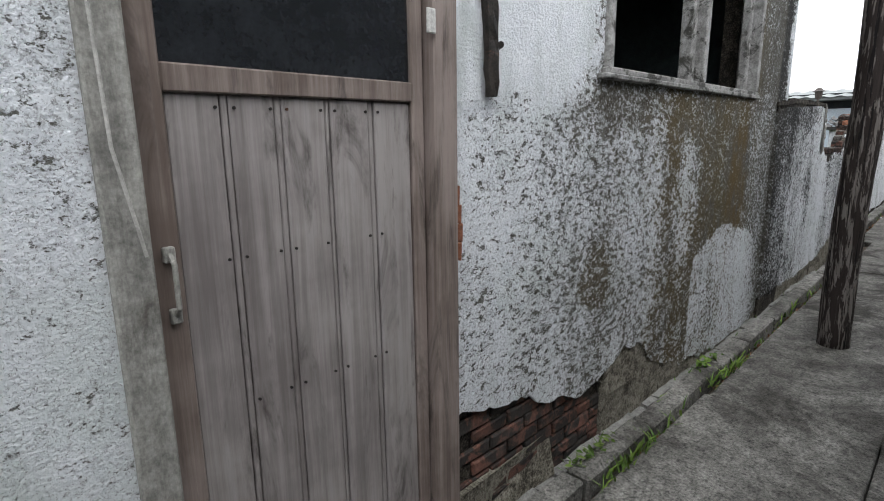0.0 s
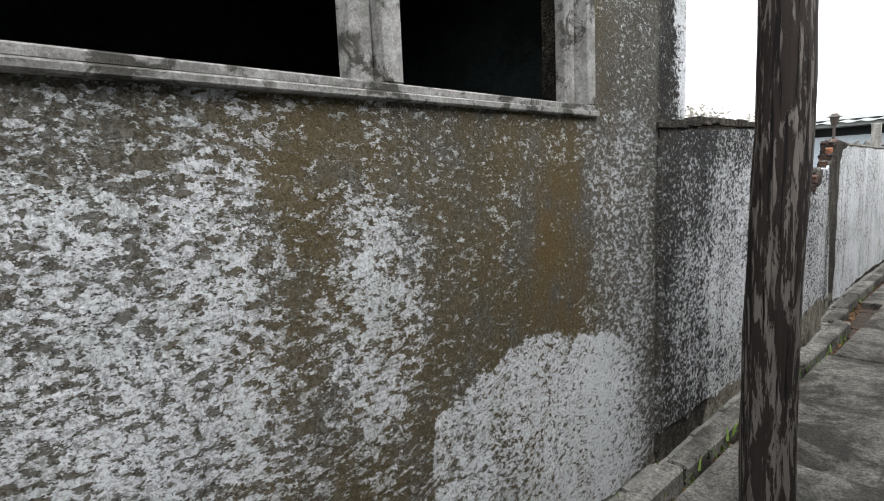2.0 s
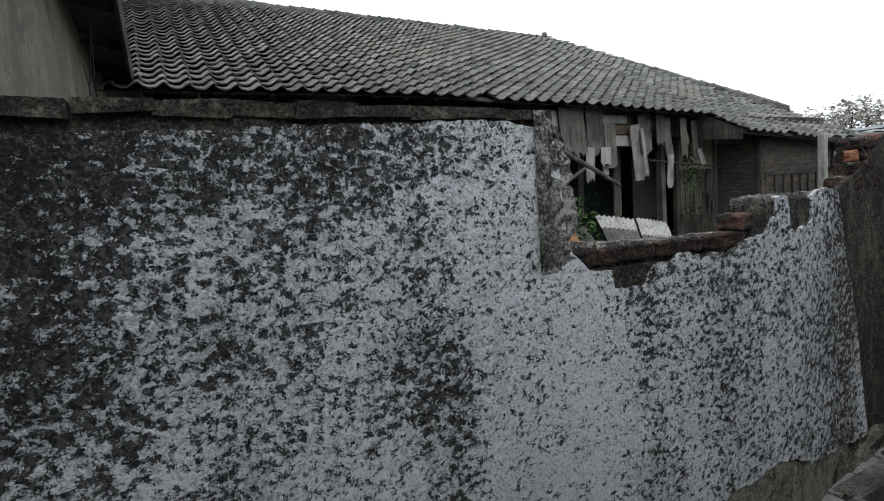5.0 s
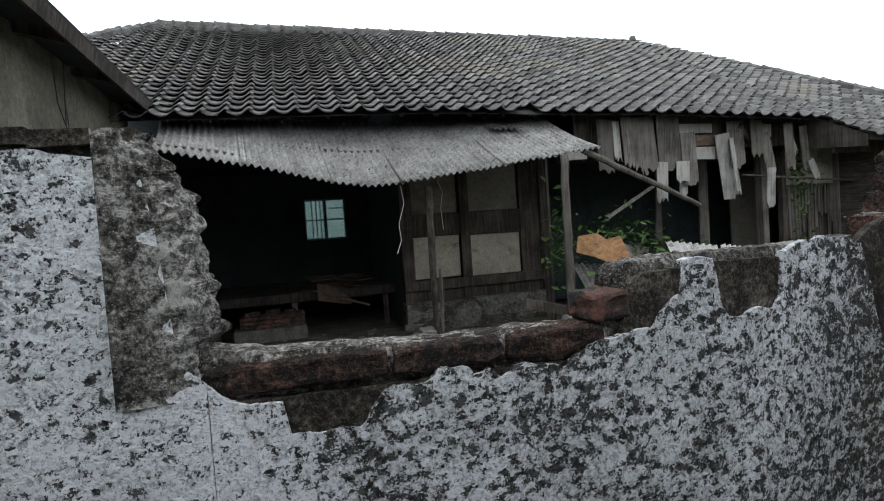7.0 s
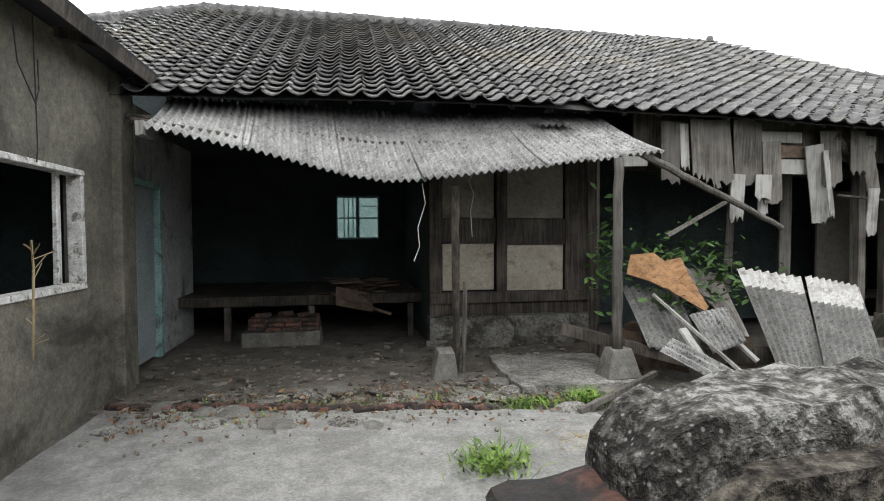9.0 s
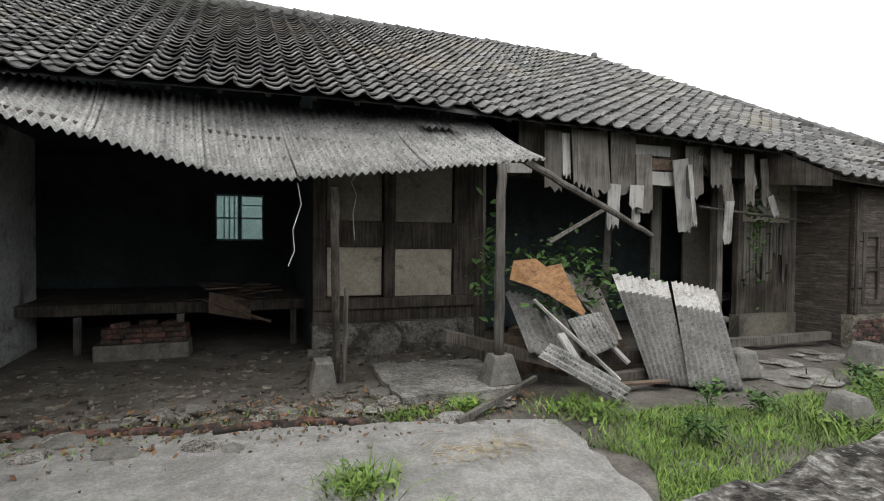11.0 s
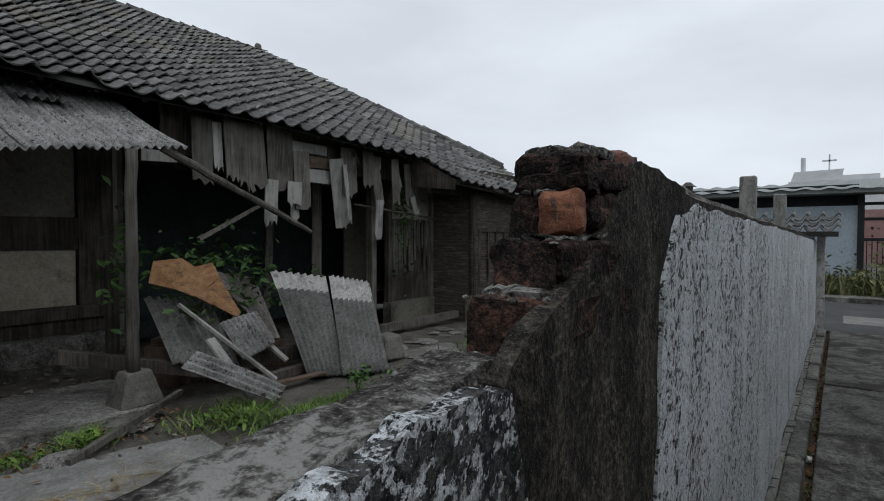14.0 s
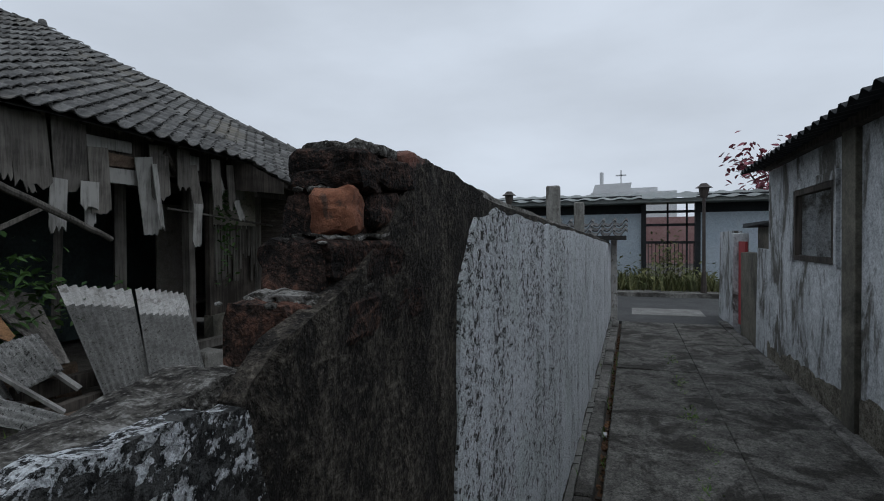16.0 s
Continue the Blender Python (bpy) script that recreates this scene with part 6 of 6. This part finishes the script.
part("pier", box(B(), 20.2, 20.4, 5.5, 5.75, 0, 2.0), "old_white", hut)
for r in range(5):
    for k in range(16):
        mm = Matrix.Translation((19.9 + 0.28 * k, 5.2 + 0.25 * r, 2.0 + 0.11 * r)) @ Matrix.Rotation(radians(22), 4, "X")
        ob = new("tile", tiles[k % 3])
        ob.parent = hut
        ob.matrix_basis = Matrix.Translation(-Vector((21.5, 6.6, 0))) @ mm
part("roof_bed", box(B(), 19.8, 24.6, 5.3, 8.4, 1.98, 2.02), "roof_bed", hut)
for (x, y, h, w) in ((13.0, 1.60, 2.15, 0.12), (13.6, 1.42, 2.03, 0.10), (16.8, 5.6, 2.42, 0.13)):
    ps = solid("concrete_post", box(B(), x - w / 2, x + w / 2, y - w / 2, y + w / 2, -0.1, h, 0.004, bevel=0.01), "post_grey", "tall square weathered concrete post", "post", "concrete posts in the yard")
bm = B()
box(bm, 16.5, 17.6, 3.6, 3.9, -0.1, 0.45, 0.02)
solid("brick_trough", bm, "brick", "low brick trough with a cement rim", "trough")


# ---- plants ----
def blades(bm, spots, h0, h1, lean=0.35, w=0.006):
    for x, y, z in spots:
        h, a = random.uniform(h0, h1), random.uniform(0, 6.28)
        d = Vector((math.cos(a), math.sin(a), 0))
        s = Vector((-d.y, d.x, 0)) * w * random.uniform(0.7, 1.6)
        p = Vector((x, y, z - 0.01))
        q = p + Vector((0, 0, h * 0.6)) + d * h * lean * 0.4
        r = p + Vector((0, 0, h)) + d * h * lean * random.uniform(0.6, 1.5)
        v = [bm.verts.new(c) for c in (p - s, p + s, q + s * 0.8, q - s * 0.8, r)]
        bm.faces.new(v[:4]), bm.faces.new((v[3], v[2], v[4]))
    return bm


def leaves(bm, middle, spread, n, size):
    for _ in range(n):
        p = Vector(middle) + Vector([random.gauss(0, s) for s in spread])
        mm = Matrix.Translation(p) @ Euler((random.uniform(-0.9, 0.9), random.uniform(-0.9, 0.9), random.uniform(0, 6.3))).to_matrix().to_4x4()
        s = size * random.uniform(0.6, 1.3)
        v = [bm.verts.new(mm @ Vector(q)) for q in ((0, -s, 0), (0.45 * s, -0.2 * s, 0.12 * s), (0.3 * s, 0.5 * s, 0.05 * s), (0, s, -0.1 * s), (-0.3 * s, 0.5 * s, 0.05 * s), (-0.45 * s, -0.2 * s, 0.12 * s))]
        bm.faces.new((v[0], v[1], v[2], v[3])), bm.faces.new((v[0], v[3], v[4], v[5]))
    return bm


def on_lawn(x, y):
    a = 10.15 + 0.35 * nz(y * 1.3, 4)
    far_edge = lerp_table(x, [(9.8, 5.5), (11, 5.15), (13, 5.0), (15, 5.0), (18, 4.6)]) + 0.3 * nz(x * 1.1, 8)
    return a + max(0, (3.9 - y)) * -0.25 < x < 18.5 and 1.6 < y < far_edge


spots = []
while len(spots) < 100000:
    x, y = random.uniform(9.5, 18.5), random.uniform(1.6, 5.6)
    if on_lawn(x, y) and nz(x * 0.9, y * 0.9, 3) + random.uniform(0, 0.9) > 0.38:
        spots.append((x, y, -0.02))
solid("lawn", blades(B(), spots, 0.02, 0.075, 0.9, 0.0032), "grass", "rough green grass overgrowing the yard", "grass", kind="stuff")
for (cx, cy, r, n, h) in ((8.25, 4.45, 0.2, 300, 0.15), (9.55, 5.72, 0.13, 200, 0.14), (8.9, 5.7, 0.12, 90, 0.08), (10.6, 5.3, 0.35, 420, 0.13), (12.6, 4.2, 0.3, 260, 0.18), (14.5, 5.0, 0.35, 260, 0.16), (8.6, 3.8, 0.15, 90, 0.15), (9.15, 5.75, 0.2, 110, 0.06)):
    sp = [(cx + random.gauss(0, r * 0.6), cy + random.gauss(0, r * 0.6), 0.0) for _ in range(n)]
    bm = blades(B(), sp, h * 0.4, h, 1.5, 0.005)
    leaves(bm, (cx, cy, h * 0.4), (r * 0.5, r * 0.5, h * 0.2), n // 5, 0.035)
    solid("weed_clump", bm, "grass", "clump of green weeds growing out of the yard", "weed", "weeds in the yard", "stuff")
for cx, cy, r in ((11.0, 4.3, 0.22), (11.6, 3.3, 0.2), (12.2, 4.75, 0.16), (10.7, 3.1, 0.18), (13.6, 4.6, 0.25), (15.2, 4.8, 0.3), (14.3, 5.2, 0.22), (11.9, 5.1, 0.15)):
    bm = B()
    for k in range(9):
        a = random.uniform(0, 6.3)
        tip = Vector((cx + r * math.cos(a) * random.uniform(0.2, 1), cy + r * math.sin(a) * random.uniform(0.2, 1), random.uniform(0.08, 0.26)))
        rod(bm, [(cx, cy, -0.02), ((cx + tip.x) / 2, (cy + tip.y) / 2, tip.z * 0.7), tip], 0.004, 0.002, 4)
        leaves(bm, tip * 0.7 + Vector((cx, cy, 0.05)) * 0.3, (0.05, 0.05, 0.04), 12, 0.034)
    solid("leafy_weed", bm, "leaf", "leafy green weed standing in the grass", "weed", "leafy weeds in the lawn")
sp = [(9.35 + random.gauss(0, 0.28), 4.75 + random.gauss(0, 0.1), 0.016) for _ in range(260)]
solid("straw", blades(B(), sp, 0.01, 0.025, 6.0, 0.004), "dry", "scattered dry straw on the concrete pad", "straw", kind="stuff")
bm = B()
for c, s, n in (((10.35, 6.95, 1.35), (0.1, 0.1, 0.35), 90), ((11.05, 7.2, 1.3), (0.25, 0.15, 0.18), 110), ((11.75, 7.1, 1.25), (0.3, 0.15, 0.2), 170), ((11.6, 6.7, 0.8), (0.18, 0.12, 0.15), 90), ((10.9, 6.5, 0.85), (0.1, 0.05, 0.06), 30), ((12.9, 7.6, 0.9), (0.5, 0.2, 0.15), 70)):
    leaves(bm, c, s, n, 0.065)
solid("creeper", bm, "leaf", "green broad-leaved creeper growing through the rubble", "plant")
bm = B()
leaves(bm, (15.4, 7.45, 2.3), (0.13, 0.08, 0.3), 130, 0.06)
leaves(bm, (15.35, 7.45, 1.5), (0.06, 0.06, 0.4), 60, 0.05)
solid("creeper", bm, "leaf", "creeper hanging on the corner post of the house", "plant")
bm = B()
sp = [(25.6 + random.uniform(0, 1.8), random.uniform(-1.6, 3.0), 0.07) for _ in range(1600)]
blades(bm, sp, 0.2, 0.65, 0.5, 0.02)
leaves(bm, (26.3, 0.3, 0.5), (0.4, 1.2, 0.25), 500, 0.08)
leaves(bm, (26.6, -0.2, 1.1), (0.25, 0.25, 0.3), 160, 0.08)
solid("verge_weeds", bm, "olive_leaf", "tall weeds on the verge across the street", "weeds", kind="stuff")


def tree(base, h, r, mat, label, seed, n=900, leaf_size=0.16):
    random.seed(seed)
    t = thing("tree", base, label, "tree")
    b = Vector(base)
    part("trunk", rod(B(), line(b, b + Vector((0.2, 0.1, h * 0.6)), 6, 0.05), h * 0.035, h * 0.018, 8, 0.08), "dark_wood", t)
    bm, lf = B(), B()
    for _ in range(11):
        a = random.uniform(0, 6.28)
        tip = b + Vector((math.cos(a) * r * random.uniform(0.4, 0.95), math.sin(a) * r * random.uniform(0.4, 0.95), h * random.uniform(0.62, 0.97)))
        rod(bm, line(b + Vector((0.12, 0.06, h * random.uniform(0.35, 0.58))), tip, 4, 0.06), h * 0.012, h * 0.004, 5)
        leaves(lf, tip, (r * 0.24, r * 0.24, h * 0.07), n // 11, leaf_size)
    part("limb", bm, "dark_wood", t)
    part("crown", lf, mat, t)
    return t


tree((32, -4.6, 0), 5.2, 1.6, "pink_leaf", "small tree with reddish leaves beyond the street", 4)
tree((36, 14.5, 0), 5.0, 2.0, "far_leaf", "leafy tree beyond the yard, hazy in the distance", 5, 1400)
tree((40, 11.0, 0), 4.6, 1.9, "far_leaf", "leafy tree beyond the yard sheds", 6, 1200)
random.seed(11)
# weeds and dead leaves along the gutter
bm = B()
for _ in range(420):
    x = random.choice((random.uniform(1.6, 2.2), random.uniform(3.0, 3.6), random.uniform(1.7, 8), random.uniform(1.5, 16)))
    o = wy(x)
    blades(bm, [(x + random.gauss(0, 0.02), o - random.choice((0.04, 0.17, 0.2)) + random.gauss(0, 0.012), 0.0)], 0.02, 0.08, 0.8, 0.005)
for x in (1.7, 1.85, 3.2, 3.35):
    leaves(bm, (x, wy(x) - 0.06, 0.05), (0.06, 0.02, 0.02), 40, 0.02)
solid("gutter_weeds", bm, "grass", "small weeds sprouting from the kerb joints", "weeds", kind="stuff")
bm = B()
for _ in range(900):
    x = random.uniform(1.5, 18)
    leaves(bm, (x, wy(x) - 0.19 + random.gauss(0, 0.018), -0.06), (0.01, 0.01, 0.006), 1, 0.025)
solid("dead_leaves", bm, "litter", "dead leaves and grit in the gutter", "leaves", kind="stuff")
bm = B()
for _ in range(420):
    x, y = random.choice(((13.35, 0.40), (14.6, 0.40), (12.5, 0.33), (11.7, 0.45), (13.2, 0.38), (15.8, 0.4)))
    blades(bm, [(x + random.gauss(0, 0.2), y + random.gauss(0, 0.035), -0.01)], 0.015, 0.05, 1.2, 0.006)
solid("alley_weeds", bm, "grass", "low weeds in the joint down the alley", "weeds", kind="stuff")
# stones and brick rubble on the ground
stone_me = []
for k in range(6):
    bm = B()
    bmesh.ops.create_icosphere(bm, subdivisions=2, radius=1.0)
    for v in bm.verts:
        v.co *= 1 + 0.35 * nz(*(v.co * 1.3 + Vector((k * 7, 0, 0))))
        v.co.z *= 0.5
    stone_me.append(mesh_of("stone", bm, "block" if k % 3 else "mortar"))
for _ in range(90):
    x, y = random.uniform(5.2, 10.2), random.gauss(6.05, 0.35)
    s = random.choice((0.03, 0.04, 0.06, 0.1, 0.16)) * random.uniform(0.7, 1.2)
    ob = new("stone", random.choice(stone_me))
    ob.matrix_basis = Matrix.Translation((x, y, 0.0)) @ Matrix.Rotation(random.uniform(0, 6), 4, "Z") @ Matrix.Diagonal((s, s * 0.8, s * 0.7, 1))
    tagged(ob, "loose grey stone lying in the yard", "stone", "stones in the yard")
for _ in range(34):
    x, y = random.uniform(6.4, 10.1), random.uniform(5.75, 6.75)
    s = random.uniform(0.10, 0.24)
    ob = new("flat_stone", random.choice(stone_me))
    ob.matrix_basis = Matrix.Translation((x, y, -0.01)) @ Matrix.Rotation(random.uniform(0, 6), 4, "Z") @ Matrix.Diagonal((s, s * 0.75, s * 0.28, 1))
    tagged(ob, "flat grey paving stone sunk in the yard", "stone", "flat stones in the yard")
for _ in range(30):
    x, y = random.uniform(13.0, 16.4), random.uniform(5.3, 6.9)
    s = random.uniform(0.12, 0.26)
    ob = new("flat_stone", random.choice(stone_me))
    ob.matrix_basis = Matrix.Translation((x, y, -0.02)) @ Matrix.Rotation(random.uniform(0, 6), 4, "Z") @ Matrix.Diagonal((s, s * 0.75, s * 0.2, 1))
    tagged(ob, "flat grey paving stone sunk in the yard", "stone", "flat stones in the yard")
bm = B()
for _ in range(500):
    x, y = random.uniform(5.2, 10.3), random.gauss(6.1, 0.45)
    s = random.uniform(0.004, 0.014)
    box(bm, x - s, x + s, y - s, y + s, -0.01, s * 1.2 + 0.02, s * 0.5)
solid("grit", bm, "base_stone", "grit and small rubble strewn before the house", "rubble", kind="stuff")
sp = [(random.uniform(5.4, 10.2), random.gauss(5.95, 0.22), 0.0) for _ in range(900)]
solid("yard_weeds", blades(B(), sp, 0.015, 0.06, 0.9, 0.006), "grass", "thin low weeds between the stones", "weeds", kind="stuff")
bm = B()
for _ in range(750):
    x, y = random.uniform(5.0, 10.4), random.triangular(5.8, 9.2, 6.3)
    r = random.uniform(0.012, 0.045)
    mm = Matrix.Translation((x, y, 0.052 if y > 7.1 else 0.02)) @ Matrix.Rotation(random.uniform(0, 6.3), 4, "Z") @ Matrix.Rotation(random.uniform(-0.3, 0.3), 4, "X")
    box(bm, -r, r, -r * random.uniform(0.2, 0.8), r * 0.5, -0.004, random.uniform(0.004, 0.016), r * 0.25, mm)
solid("floor_litter", bm, "litter_mix", "chips of wood, tile and plaster strewn on the floor", "rubble", kind="stuff")
bm = B()
for _ in range(700):
    leaves(bm, (random.uniform(5.2, 10.4), random.gauss(6.0, 0.35), 0.03), (0.02, 0.02, 0.006), 1, 0.028)
solid("fallen_leaves", bm, "litter", "brown fallen leaves among the stones", "leaves", kind="stuff")
rub = [brick_mesh("brick", 0.2, 0.1, 0.06, "brick", 0.012, 0.01) for _ in range(3)]
for k in range(26):
    x = 5.1 + k * 0.135
    ob = new("brick", rub[k % 3])
    ob.matrix_basis = Matrix.Translation((x, 6.32 - (x - 5) * 0.19 + random.gauss(0, 0.03), -0.015)) @ Matrix.Rotation(random.uniform(-0.5, 0.5), 4, "Z") @ Matrix.Rotation(random.uniform(-0.2, 0.2), 4, "X")
    tagged(ob, "old red brick edging the concrete pad", "brick", "brick edging of the pad")
# cables
for nm, pts, mt, lb in (("cable", [(5.02, 5.0, 3.2), (5.0, 5.1, 2.85), (4.98, 5.35, 2.62), (4.93, 5.5, 2.75), (4.9, 5.55, 3.0)], "cable", "black cable looped down the side wall"),
                        ("cable", [(5.0, 5.3, 3.25), (4.93, 5.45, 2.8), (4.91, 5.5, 2.3), (4.9, 5.5, 2.2)], "cable", "black cable hanging to the window head"),
                        ("cable", [(8.02, 6.35, 2.15), (8.06, 6.4, 1.95), (7.98, 6.4, 1.7), (8.0, 6.42, 1.5), (7.94, 6.42, 1.35)], "white_cable", "pale cable dangling under the canopy"),
                        ("cable", [(8.75, 7.0, 2.4), (8.66, 7.0, 2.25), (8.72, 7.0, 2.1), (8.68, 7.0, 1.9), (8.7, 7.0, 1.6)], "white_cable", "pale curled cable dangling under the canopy")):
    solid(nm, rod(B(), pts, 0.0055, seg=5), mt, lb, "cable")
bm = B()
rod(bm, [(4.93, 5.32, 0.7), (4.95, 5.3, 1.0), (4.94, 5.34, 1.4), (4.95, 5.3, 1.6)], 0.009, seg=5)
for k in range(16):
    z = random.uniform(0.8, 1.6)
    p = Vector((4.94, 5.32, z))
    rod(bm, [p, p + Vector((random.uniform(0, 0.08), random.uniform(-0.18, 0.18), random.uniform(0.0, 0.15)))], 0.004, seg=4)
solid("dead_vine", bm, "dry", "dry leafless vine hanging from the window", "plant")
bm = B()
box(bm, 12.75, 12.83, 1.12, 1.16, -0.07, -0.045, 0.004)
solid("litter_box", bm, "white_far", "small white scrap of litter in the gutter", "litter")

# ---- roof tiles nearest the walk ----
for me, mm in TILES:
    ob = new("tile", me)
    ob.parent = roof
    ob.matrix_basis = Matrix.Translation(-root_place(roof)) @ mm
